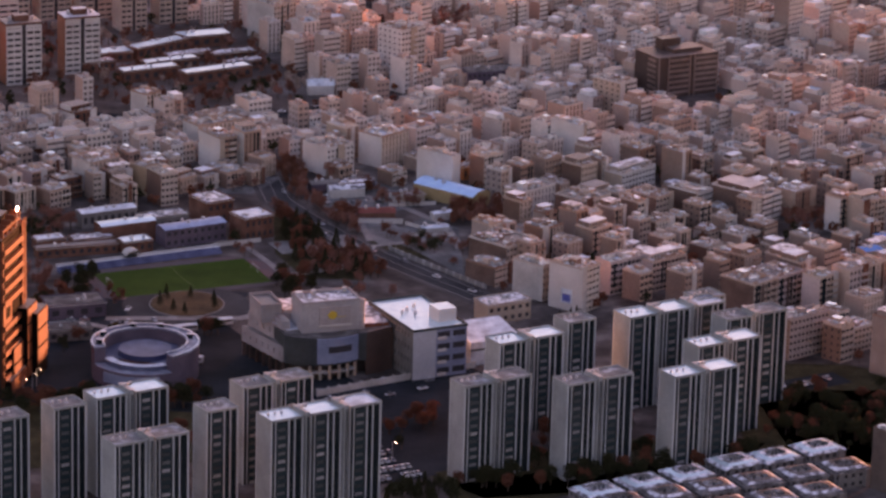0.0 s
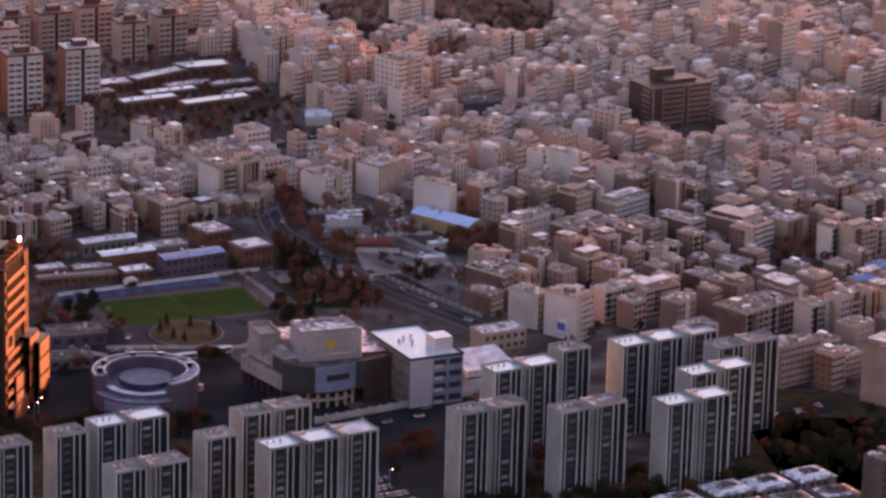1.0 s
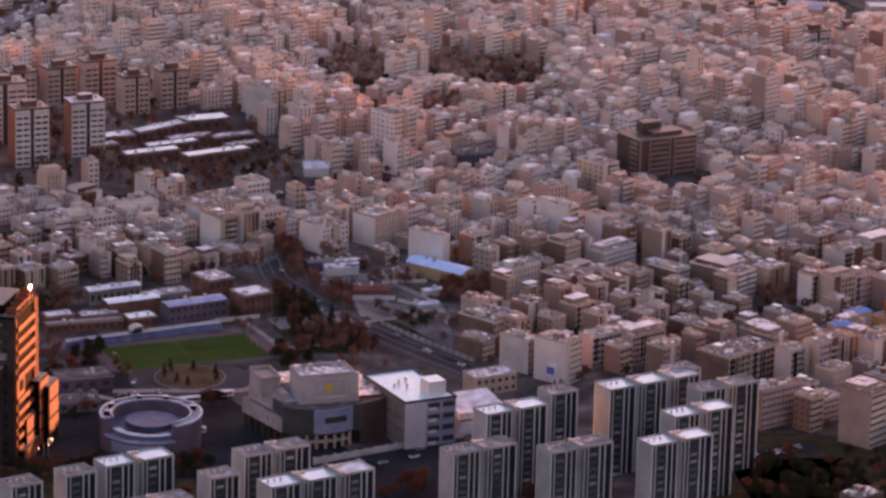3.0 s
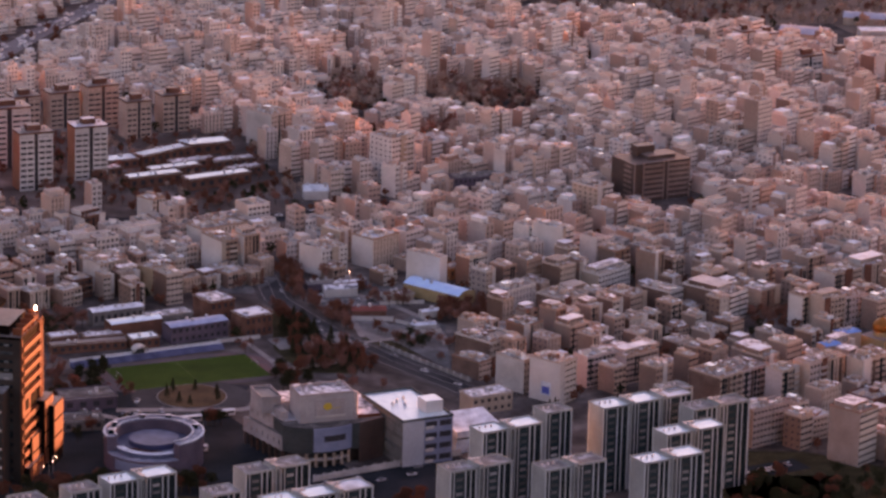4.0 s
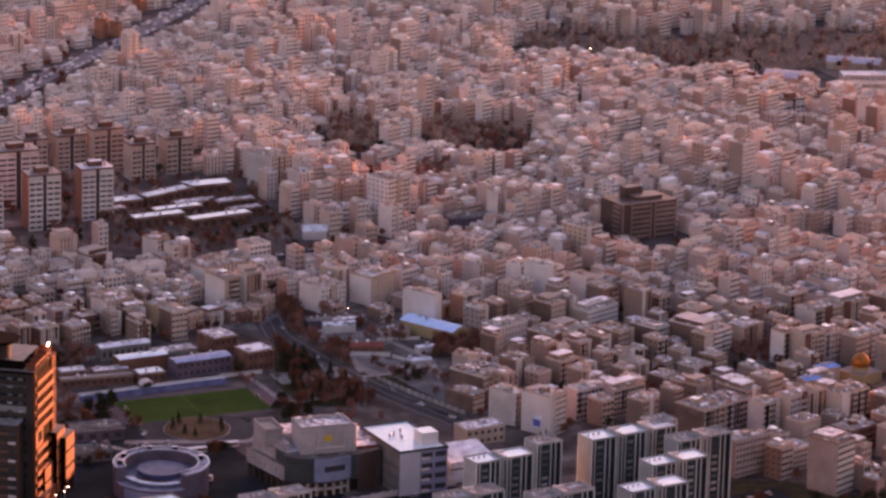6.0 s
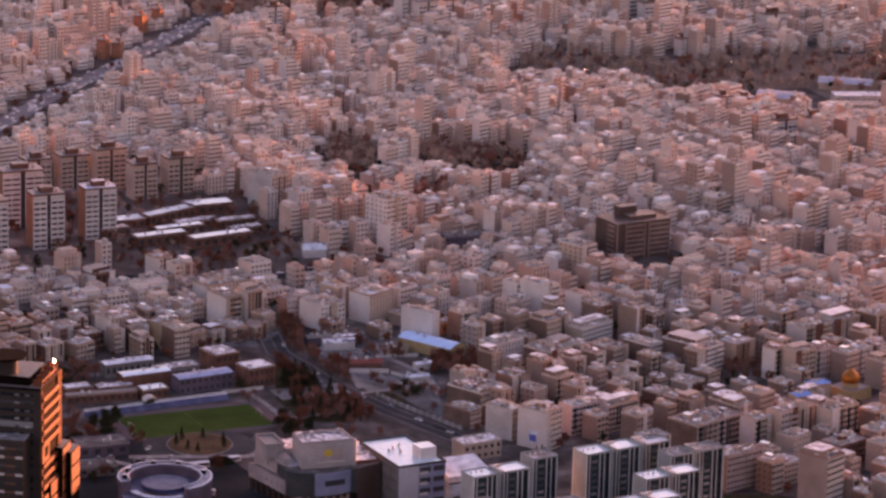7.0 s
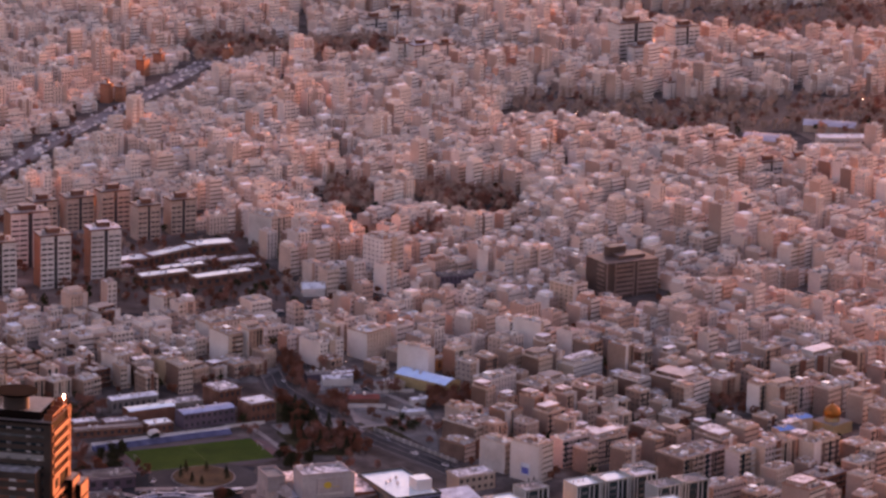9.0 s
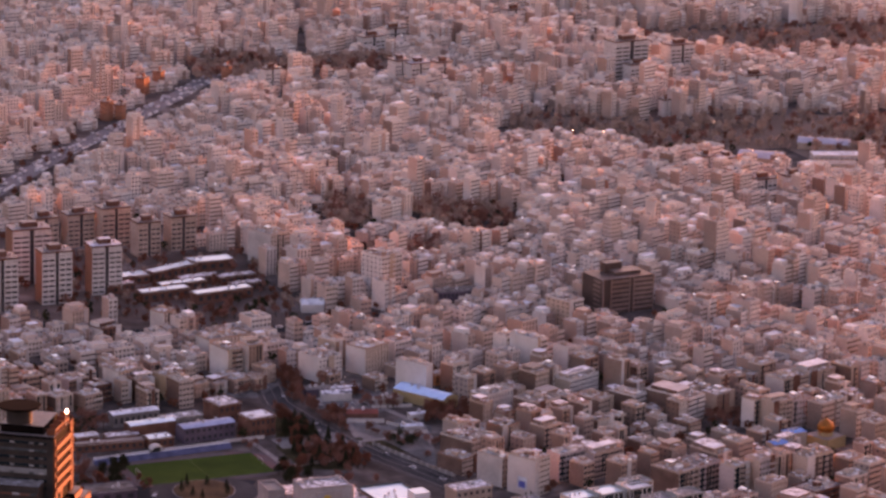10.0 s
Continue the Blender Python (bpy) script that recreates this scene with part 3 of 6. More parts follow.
HT = 30.0
WHITE_TOWER = "tall white slab tower with dark window strips and pale roof"
pair_tower = tower([(0, 10.4), (13.4, 11.2)], 8.4, HT, WHITE_TOWER, (SKYWHITE, SKYWHITE))
grey_tower = tower([(0, 10.4), (13.4, 11.2)], 8.4, HT, "tall white slab tower with dark window strips and dull grey roof", (GREYROOF, GREYROOF))
single_tower = tower([(0, 10.8)], 8.4, HT, "slim white slab tower with dark window strips", (GREYROOF,))
triple_tower = tower([(0, 11.0), (13.6, 10.8), (27.4, 11.0)], 9.0, HT, "long white slab tower of three stacks with pale roof", (SKYWHITE, SKYWHITE, SNOW))


TOWER_YAW = 33.0
TOWER_SIZE = Matrix.Diagonal((1.19, 1.25, 1.235, 1))


def stand(proto, spots):
    proto.matrix_world = pose(*spots[0], 0, 0, 0, TOWER_YAW) @ TOWER_SIZE
    for x, y in spots[1:]:
        copy_thing(proto, pose(x, y, 0, 0, 0, TOWER_YAW))
    for x, y in spots:
        taken.append((x, y, TOWER_YAW, 31, 14))


stand(pair_tower, [(82.3, 1509), (17.5, 1542), (93, 1545), (-128, 1468)])
stand(grey_tower, [(4.6, 1492), (42.4, 1497), (105.5, 1579), (-117, 1420), (-76, 1484)])
stand(single_tower, [(44, 1570), (96, 1604), (-161, 1442), (-142, 1456), (-87.5, 1457)])
stand(triple_tower, [(-64, 1449), (68, 1578)])


# ================= low walk-up blocks in front of the towers =================
def walkup(crest, slope, wall, label):
    e = thing("walkup_block", label, "building", group="walk-up blocks")
    w, d, h = 16.6, 13.0, 6.4
    a = Geo(wall)
    a.facade((0, 0), (1, 0), w, 0, h, 5, 2, wall, GLASS, 0.5, 0.5, 0.4)
    a.facade((w, d), (-1, 0), w, 0, h, 5, 2, wall, GLASS, 0.5, 0.5, 0.4)
    a.facade((0, d), (0, -1), d, 0, h, 4, 2, wall, GLASS, 0.4, 0.5, 0.4)
    a.facade((w, 0), (0, 1), d, 0, h, 4, 2, wall, GLASS, 0.4, 0.5, 0.4)
    part("outer_wall", a, e)
    r = Geo(SNOW)
    k = 20
    rings = []
    for q, z in ((1.0, h), (0.86, h + 0.8), (0.66, h + 1.5), (0.46, h + 1.65)):
        ring = []
        for i in range(k):
            t = 2 * math.pi * (i + 0.5) / k
            c, s = math.cos(t), math.sin(t)
            sq = 1 / max(abs(c), abs(s))
            rr = sq * (0.35 + 0.65 * (q - 0.46) / 0.54) + (0.65 - 0.65 * (q - 0.46) / 0.54)
            ring.append((w / 2 + c * rr * q * (w / 2 + 0.4), d / 2 + s * rr * q * (d / 2 + 0.4), z))
        rings.append(ring)
    for q, (ra, rb) in enumerate(zip(rings, rings[1:])):
        for i in range(k):
            j = (i + 1) % k
            r.poly([ra[i], ra[j], rb[j], rb[i]], crest if q == 1 else slope)
    part("roof", r, e, "pale domed roof round a sunken terrace")
    t = Geo(GREYROOF)
    t.poly([(x, y, z - 1.6) for x, y, z in rings[-1]], GREYROOF)
    for i in range(k):
        j = (i + 1) % k
        a1, b1 = rings[-1][i], rings[-1][j]
        t.poly([b1, a1, (a1[0], a1[1], a1[2] - 1.6), (b1[0], b1[1], b1[2] - 1.6)], GREYROOF)
    part("sunken_terrace", t, e)
    for i in range(5):
        m = Geo(METAL)
        m.box(w / 2 - 2 + i * 0.9, w / 2 - 1.5 + i * 0.9, d / 2 - 1 + (i % 2), d / 2 - 0.3 + (i % 2), h + 0.8, h + 1.9, BALCONY)
        part("cooler", m, e)
    for q in (-1, 1):
        p = Geo(wall)
        p.box(w / 2 + q * 5.6 - 1.0, w / 2 + q * 5.6 + 1.0, -1.0, 0.0, 0, h + 0.4, wall)
        part("stair_bay", p, e)
    return e


DULLROOF = surface("weathered_grey_roof", [(0.0, (0.09, 0.08, 0.078)), (0.5, (0.15, 0.135, 0.13)), (1.0, (0.24, 0.22, 0.215))], rough=0.7, grain=0.8, stain=0.25, worn=0.4, gloss=0.1)
GREYRENDER = surface("grey_render", [(0.0, (0.20, 0.18, 0.172)), (1.0, (0.30, 0.275, 0.262))], grain=0.9, stain=0.1, worn=0.3)
block = walkup(SKYWHITE, PATCHY, GREYRENDER, "low grey apartment block with a pale hipped roof")
for k in range(6):
    m = pose(50 + 16.8 * k + (k == 3), 1462 + 10.4 * k + 3 * (k == 3), 0, 0, 0, 32)
    if k == 0:
        block.matrix_world = m
    else:
        copy_thing(block, m)
dull = walkup(PATCHY, DULLROOF, GREYRENDER, "low grey-brown apartment block with a weathered hipped roof")
for k in range(8):
    m = pose(24 + 16.8 * k, 1436 + 8.4 * k, 0, 0, 0, 27)
    if k == 0:
        dull.matrix_world = m
    else:
        copy_thing(dull, m)
    copy_thing(dull, pose(12 + 16.8 * k, 1410 + 8.4 * k, 0, 0, 0, 27))


# ================= shopping centre =================
def arc(cx, cy, r, a0, a1, k):
    return [(cx + r * math.cos(radians(a0 + (a1 - a0) * i / k)), cy + r * math.sin(radians(a0 + (a1 - a0) * i / k))) for i in range(k + 1)]


BOXWALL = surface("pale_grey_pink_panel", [(0.0, (0.40, 0.365, 0.365)), (1.0, (0.49, 0.45, 0.45))], grain=0.8, stain=0.07, worn=0.25)
mall = thing("shopping_centre", "stepped shopping centre, pale upper box over a dark curved front", "building", pose(-64, 1594, 0, 0, 0, 20) @ Matrix.Diagonal((1.12, 1.02, 1.18, 1)))
g = Geo(MALLWALL)
g.facade((-6, 43), (0.2247, -0.9744), 31.2, 5.0, 10.4, 7, 1, MALLWALL, GLASS, 0.3, 0.3, 0.5)
g.prism([(-5.6, 43), (1.4, 12.9), (8, 14), (8, 43)], 5.0, 10.4, MALLWALL, ROOF)
wing = part("side_wing", g, mall, "pale stepped wing with small windows")
g = Geo(DARKGLASSWALL)
g.prism([(-4.4, 43), (2.4, 13.6), (8, 14), (8, 43)], 0, 5.0, DARKGLASSWALL)
part("arcade_wall", g, wing, "dark recessed arcade")
for k in range(7):
    g = Geo(MALLWALL)
    px, py = -5.8 + 7.0 * (k + 0.1) / 6.3, 43 - 30.0 * (k + 0.1) / 6.3
    g.box(px, px + 0.8, py - 0.5, py + 0.5, 0, 5.0, BROWNSTONE)
    part("pillar", g, wing)
g = Geo(MALLWALL)
g.facade((-3.6, 43), (0.2247, -0.9744), 28.5, 10.4, 15.6, 6, 1, MALLWALL, GLASS, 0.35, 0.4, 0.5)
g.prism([(-3.2, 43), (3.2, 15.6), (8, 16), (8, 43)], 10.4, 15.5, MALLWALL, ROOF)
part("set_back_storey", g, wing)
g = Geo(MALLWALL)
g.box(-3.2, 4.4, 27, 43, 15.4, 21.0, MALLWALL, ROOF)
part("upper_terrace", g, mall)
g = Geo(MALLWALL)
g.box(1.6, 4.5, 17, 27, 15.4, 18.4, MALLWALL, ROOF)
part("upper_terrace", g, mall)
g = Geo(MALLWALL)
g.ring(-3.4, 4.6, 26.8, 43.2, 0.3, 21.0, 21.9, MALLWALL)
part("parapet", g, mall)
AX, AY, AR = 16.5, 23.0, 19.0
g = Geo(GREYPANEL)
g.prism([(1.2, 12.6)] + arc(AX, AY, AR, 216, 303, 14) + [(30, 6.5), (41, 11), (43, 42), (0, 42)], 5.2, 15, GREYPANEL, DULLROOF)
part("curved_front", g, mall, "dark grey-green curved front")
g = Geo(BLUEPANEL)
pa, pb = arc(AX, AY, AR + 0.8, 254, 302, 8), arc(AX, AY, AR - 0.2, 254, 302, 8)
g.prism(pa + pb[::-1], 6.0, 14.8, BLUEPANEL)
panel = part("blue_panel", g, mall, "blue-grey curved panel")
g = Geo(NAVY)
pa, pb = arc(AX, AY, AR + 1.0, 266, 292, 6), arc(AX, AY, AR + 0.6, 266, 292, 6)
g.prism(pa + pb[::-1], 9.8, 12.0, GLASS)
part("ribbon_window", g, panel)
g = Geo(DARKSTRIP)
g.prism([(30.2, 6.3), (41.2, 10.8), (41.0, 11.3), (30.0, 6.8)], 0, 15.2, BROWNSTONE)
part("brown_wall", g, mall, "dark brown side wall")
for k in range(6):
    ax, ay = arc(AX, AY, AR - 0.8, 246, 302, 5)[k]
    g = Geo(CONCRETE)
    g.box(ax - 0.5, ax + 0.5, ay - 0.5, ay + 0.5, 0, 5.2, TANSTONE)
    part("column", g, mall)
g = Geo(DARKGLASSWALL)
g.prism(arc(AX, AY, AR - 3, 216, 303, 10) + [(40, 12), (40, 40), (2, 40)], 0, 5.2, DARKGLASSWALL)
part("ground_floor", g, mall)
g = Geo(CONCRETE)
g.prism(arc(AX, AY, AR - 0.3, 240, 302, 8) + arc(AX, AY, AR - 2.9, 240, 302, 8)[::-1], 2.4, 2.9, CONCRETE)
part("gallery_slab", g, mall)
g = Geo(MALLWALL)
g.box(7.6, 29, 11.5, 26, 15, 25.2, BOXWALL, PATCHY)
part("upper_box", g, mall, "pale blank upper box")
g = Geo(MALLWALL)
g.ring(7.5, 29.1, 11.4, 26.1, 0.4, 25.2, 26.0, MALLWALL)
part("parapet", g, mall)
# slab added and turned toward the sun to give a bright edge
g = Geo(MALLWALL)
g.prism([(29.1, 11.4), (30.3, 10.4), (31.0, 12.2), (29.1, 13.4)], 15, 25.6, MALLWALL)
part("corner_pylon", g, mall)
g = Geo(CONCRETE)
g.box(13.4, 25.6, 10.6, 11.1, 17.0, 17.6, CONCRETE)
g.box(13.8, 25.2, 10.8, 11.45, 17.4, 23.8, MALLWALL)
sign = part("sign_panel", g, mall)
g = Geo(YELLOW)
g.prism([(16.6, 0), (18.2, 1.3), (19.9, 0.8), (20.3, -0.7), (18.8, -1.7), (17.3, -1.2)], 0, 0.25, YELLOW)
g.moved(0, pose(0, 10.75, 21.2, 90, 0, 0))
part("emblem", g, sign, "yellow emblem shape")
g = Geo(NAVY)
g.box(20.6, 23.6, 10.55, 10.78, 20.0, 20.35, OCHRE)
part("lettering_bar", g, sign)
for q, (vx, vy, vw) in enumerate(((26, 23, 1.2), (8, 21, 2.5), (14, 22, 1.6))):
    g = Geo(METAL)
    g.box(vx, vx + vw, vy, vy + vw, 25.2, 26.9, METAL)
    part("roof_vent", g, mall)
g = Geo(SNOW)
# terrace wall coloured with the same orange to look sunlit
g.box(31.5, 40.5, 13, 40, 15, 16.2, SUNORANGE, PATCHY)
part("side_terrace", g, mall)
g = Geo(CONCRETE)
g.box(5, 29, 27, 41, 15, 19.5, MALLWALL, PATCHY)
part("rear_storey", g, mall)
taken.append((-92, 1592, 24, 73, 59.4))

PALEBLUEWALL = surface("pale_blue_render", [(0.0, (0.46, 0.49, 0.53)), (1.0, (0.55, 0.58, 0.62))], grain=0.8, stain=0.07, worn=0.2)
# flank render coloured dark for the shade on that side
FLANKGREY = surface("shade_grey_render", [(0.0, (0.17, 0.165, 0.155)), (1.0, (0.24, 0.23, 0.215))], grain=0.8, stain=0.1, worn=0.3)
annex = thing("office_building", "four-storey pale office block with a bright flat roof", "building", pose(-16, 1606, 0, 0, 0, 27) @ Matrix.Diagonal((1.13, 0.94, 1.18, 1)))
g = Geo(WHITEWALL)
g.facade((0, 44), (0, -1), 44, 0, 17, 14, 4, FLANKGREY, GLASS, 0.4, 0.4, 0.3)
part("side_wall", g, annex)
g = Geo(WHITEWALL)
g.poly([(0, 0, 0), (9, 0, 0), (9, 0, 17), (0, 0, 17)], PALEBLUEWALL)
g.poly([(21, 44, 0), (0, 44, 0), (0, 44, 17), (21, 44, 17)], WHITEWALL)
g.poly([(21, 0, 0), (21, 44, 0), (21, 44, 17), (21, 0, 17)], WHITEWALL)
part("blank_wall", g, annex, "pale blank end wall")
g = Geo(BLUEPANEL)
g.box(9, 21, 0.05, 0.4, 0, 17, BLUEPANEL)
corner = part("glazed_corner", g, annex, "blue glazed corner with balconies")
for f in range(4):
    for q in range(2):
        g = Geo(GLASS)
        g.box(9.6 + 6 * q, 14.4 + 6 * q, -0.02, 0.05, f * 4.25 + 1.3, f * 4.25 + 3.3, GLASS)
        part("window", g, corner)
for f in range(4):
    g = Geo(WHITEWALL)
    g.box(9.6, 13, -0.5, 0, f * 4.25 + 0.6, f * 4.25 + 1.6, WHITEWALL)
    part("balcony", g, corner)
g = Geo(SNOW)
g.box(0.05, 20.95, 0.05, 43.95, 16.9, 17.1, SKYWHITE)
part("roof", g, annex, "bright pale flat roof")
g = Geo(DARKSTRIP)
g.ring(-0.2, 21.2, -0.2, 44.2, 0.35, 17, 17.9, GREYPANEL)
part("parapet", g, annex)
g = Geo(WHITEWALL)
g.box(13, 20, 8, 17, 17.1, 21.6, WHITEWALL, SKYWHITE)
part("stair_head", g, annex)
for k, (vx, vy) in enumerate(((5, 24), (8, 27), (9, 21), (12, 30))):
    g = Geo(METAL)
    g.box(vx, vx + 0.8, vy, vy + 0.8, 17.1, 18.2, METAL)
    g.tube(vx + 0.4, vy + 0.4, 0.6, 0.2, 18.2, 18.7, METAL, 8)
    part("roof_vent", g, annex)
taken.append((-16, 1608, 31, 23.8, 45.1))

shed = thing("market_hall", "pale flat-roofed hall beside the offices", "building", pose(7, 1626, 0, 0, 0, 28) @ Matrix.Diagonal((1.06, 1.4, 1.15, 1)))
g = Geo(WHITEWALL)
g.box(0, 21, 0, 13, 0, 8.5, SNOW)
g.box(-0.1, 21.1, -0.15, 0.0, 5.3, 5.9, GREYPANEL)
part("outer_wall", g, shed)
g = Geo(SNOW)
g.poly([(-0.3, -0.3, 8.5), (21.3, -0.3, 8.5), (21.3, 13.3, 11.2), (-0.3, 13.3, 11.2)], SNOW)
g.poly([(21.3, -0.3, 8.5), (21.3, 13.3, 8.4), (21.3, 13.3, 11.2)], WHITEWALL)
g.poly([(-0.3, 13.3, 8.4), (-0.3, -0.3, 8.5), (-0.3, 13.3, 11.2)], WHITEWALL)
g.poly([(21.3, 13.3, 8.4), (-0.3, 13.3, 8.4), (-0.3, 13.3, 11.2), (21.3, 13.3, 11.2)], WHITEWALL)
part("roof", g, shed, "sloping pale sheet roof")
taken.append((7, 1626, 33, 23.4, 13.7))

# ================= ring-shaped building =================
ring = thing("round_building", "ring-shaped brick and blue building round a sunken court", "building", pose(-122, 1606, 0, 0, 0, 0) @ Matrix.Diagonal((1.16, 1.03, 1.15, 1)))
RX, RY = 18.3, 21.0


def oval(f, a0, a1, k):
    return [(RX * f * math.cos(radians(a0 + (a1 - a0) * i / k)), RY * f * math.sin(radians(a0 + (a1 - a0) * i / k))) for i in range(k + 1)]


def band(g, f0, f1, a0, a1, z0, z1, side, top, k=30):
    oa, ob = oval(f0, a0, a1, k), oval(f1, a0, a1, k)
    for i in range(k):
        g.poly([(*oa[i], z0), (*oa[i + 1], z0), (*oa[i + 1], z1), (*oa[i], z1)], side)
        g.poly([(*ob[i + 1], z0), (*ob[i], z0), (*ob[i], z1), (*ob[i + 1], z1)], side)
        g.poly([(*oa[i], z1), (*oa[i + 1], z1), (*ob[i + 1], z1), (*ob[i], z1)], top)
    for i in (0, k):
        q = [(*oa[i], z0), (*ob[i], z0), (*ob[i], z1), (*oa[i], z1)]
        g.poly(q if i else q[::-1], side)


COURTBLUE = surface("dark_blue_sheet", [(0.0, (0.075, 0.10, 0.17)), (1.0, (0.12, 0.15, 0.23))], rough=0.5, grain=0.8, stain=0.2)
RIMROOF = surface("blue_grey_roof_felt", [(0.0, (0.17, 0.20, 0.27)), (0.6, (0.27, 0.31, 0.38)), (1.0, (0.50, 0.56, 0.64))], rough=0.5, grain=0.8, stain=0.25, worn=0.3)
PLUM = surface("plum_brick", [(0.0, (0.11, 0.08, 0.11)), (1.0, (0.17, 0.12, 0.155))], grain=1.2, stain=0.1)
g = Geo(PLUM)
band(g, 1.0, 0.78, -55, 205, 0, 11.5, PLUM, RIMROOF, 40)
part("outer_ring", g, ring, "plum brick ring with a pale roof")
g = Geo(SNOW)
band(g, 1.015, 0.975, -55, 205, 11.5, 12.2, RIMROOF, SNOW, 40)
part("roof_kerb", g, ring)
g = Geo(SNOW)
band(g, 0.80, 0.77, -55, 205, 11.5, 12.2, RIMROOF, SNOW, 40)
part("roof_kerb", g, ring)
g = Geo(BLUEPANEL)
band(g, 1.0, 0.66, 205, 305, 0, 6.0, PLUM, RIMROOF, 20)
band(g, 0.80, 0.64, 205, 305, 6.0, 7.6, COURTBLUE, SNOW, 20)
part("front_ring", g, ring, "lower front part with a blue band")
g = Geo(BLUEPANEL)
band(g, 1.012, 0.985, 225, 290, 1.5, 5.0, BLUEPANEL, SNOW, 14)
part("blue_band", g, ring)
g = Geo(COURTBLUE)
g.prism(oval(0.77, -52, 202, 40), 0, 7.4, REDBRICK, COURTBLUE)
g.prism(oval(0.50, 0, 360, 24)[:-1], 7.4, 9.4, NAVY, COURTBLUE)
part("court_roof", g, ring, "blue-grey court roof")
for a in (20, 75, 110, 160, 190):
    g = Geo(DARKSTRIP)
    cx, cy = RX * 0.86 * math.cos(radians(a)), RY * 0.86 * math.sin(radians(a))
    g.box(cx - 1.0, cx + 1.0, cy - 1.0, cy + 1.0, 11.5, 13.2, DARKSTRIP, SNOW)
    part("roof_hatch", g, ring)
taken.append((-150, 1577, 0, 50.6, 47.2))

# ================= sunlit tower block =================
hi = thing("high_rise", "dark high-rise with a sunlit flank coloured sun-orange and a disc roof", "building", pose(-175, 1573, 0, 0, 0, 79) @ Matrix.Diagonal((1.04, 1.1, 1.21, 1)))
W, D, H = 28.0, 26.0, 52.0
# brown taken nearly to black, so sunlit recesses look shaded
SHADEBROWN = surface("shade_dark_brown", [(0.0, (0.006, 0.0035, 0.003)), (1.0, (0.012, 0.006, 0.005))], grain=0.8, stain=0.1, gloss=0.05)
g = Geo(DARKGLASSWALL)
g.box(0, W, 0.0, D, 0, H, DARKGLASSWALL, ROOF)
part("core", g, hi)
# shallow wall whose recess shade is in its colour
g = Geo(SHADEBROWN)
g.box(0.4, W - 0.4, -0.1, 0.0, 0, H - 0.5, SHADEBROWN)
part("recessed_wall", g, hi, "recessed wall in a brown darkened for shade")
for f in range(17):
    g = Geo(DARKSTRIP)
    z = 1.5 + f * 3.0
    g.box(-0.7, 0.0, 3.0, D, z, z + (0.9 if f not in (5, 6, 12) else 2.2), DARKSTRIP if f % 3 else BALCONY)
    front = part("balcony_front", g, hi)
    for q in (1.2, 5.5, 14.0):
        g = Geo(BALCONY)
        g.box(-0.95, -0.7, q + 3.0, q + 5.0, z + 0.1, z + 0.8, BALCONY)
        part("pale_panel", g, front)
for f in range(12):
    z = 0.6 + f * 4.25
    if 23 < z < 30:
        continue
    g = Geo(SUNORANGE)
    g.box(0.5, W - 4.2, -1.5, -0.1, z, z + 1.75, SUNORANGE)
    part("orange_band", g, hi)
    g = Geo(SHADEBROWN)
    g.box(2.0, W - 6.0, -0.4, -0.1, z + 3.0, z + 3.3, SHADEBROWN)
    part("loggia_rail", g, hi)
for x0, wd in ((-0.3, 0.9), (W - 4.2, 1.4), (W - 1.2, 1.2)):
    g = Geo(SUNORANGE)
    g.box(x0, x0 + wd, -0.9, 0.0, 0, H + (0 if x0 < 1 else 1.5), SUNORANGE)
    part("orange_pier", g, hi)
for f in range(17):
    g = Geo(SUNORANGE)
    g.box(W - 2.8, W - 1.2, -0.6, -0.1, 1.0 + f * 3.0, 2.2 + f * 3.0, SUNORANGE)
    part("orange_band", g, hi)
g = Geo(SUNORANGE)
g.box(-1.2, 9.0, -1.3, 0.0, 24, 31, SUNORANGE)
bay = part("bay", g, hi)
g = Geo(SHADEBROWN)
g.box(2.0, 7.0, -1.4, -1.3, 26.0, 29.6, SHADEBROWN)
part("bay_window", g, bay)
g = Geo(DARKGLASSWALL)
g.box(-10, -0.9, 4.0, D + 8, 0, 35, DARKGLASSWALL, GREYROOF)
lower = part("lower_block", g, hi, "lower dark block with balcony rows")
for f in range(10):
    g = Geo(BALCONY)
    g.box(-10.5, -10.0, 4.0, D + 8, 1.2 + f * 3.35, 1.9 + f * 3.35, REDBRICK)
    part("balcony_front", g, lower)
    for q in (4.4, 12.0, 22.0):
        g = Geo(WHITEWALL)
        g.box(-10.8, -10.5, q, q + 3.0, 1.3 + f * 3.35, 2.2 + f * 3.35, BALCONY if f % 2 else WHITEWALL)
        part("pale_panel", g, lower)
g = Geo(CONCRETE)
g.box(-0.9, W, -0.5, D + 0.5, H, H + 0.9, SHADEBROWN, ROOF)
g.box(2, W - 3, 5, D - 2, H + 0.9, H + 4.2, SHADEBROWN, ROOF)
part("roof_storey", g, hi)
for q in range(5):
    g = Geo(SUNORANGE)
    g.box(2 + q * 5, 2.6 + q * 5, -0.4, 3.5, H + 0.9, H + 3.4 + 0.5 * q, SUNORANGE)
    part("roof_fin", g, hi)
g = Geo(SUNORANGE)
g.box(2, 23, -0.4, 0.2, H + 2.6, H + 3.2, SUNORANGE)
part("roof_rail", g, hi)
g = Geo(CONCRETE)
g.tube(7, 17, 5.5, 5.5, H + 4.2, H + 10.0, DARKGLASSWALL, 28)
g.tube(7, 17, 8.6, 9.2, H + 10.0, H + 11.0, SHADEBROWN, 36)
part("disc_roof", g, hi, "dark round disc roof")
g = Geo(LAMPGLOW)
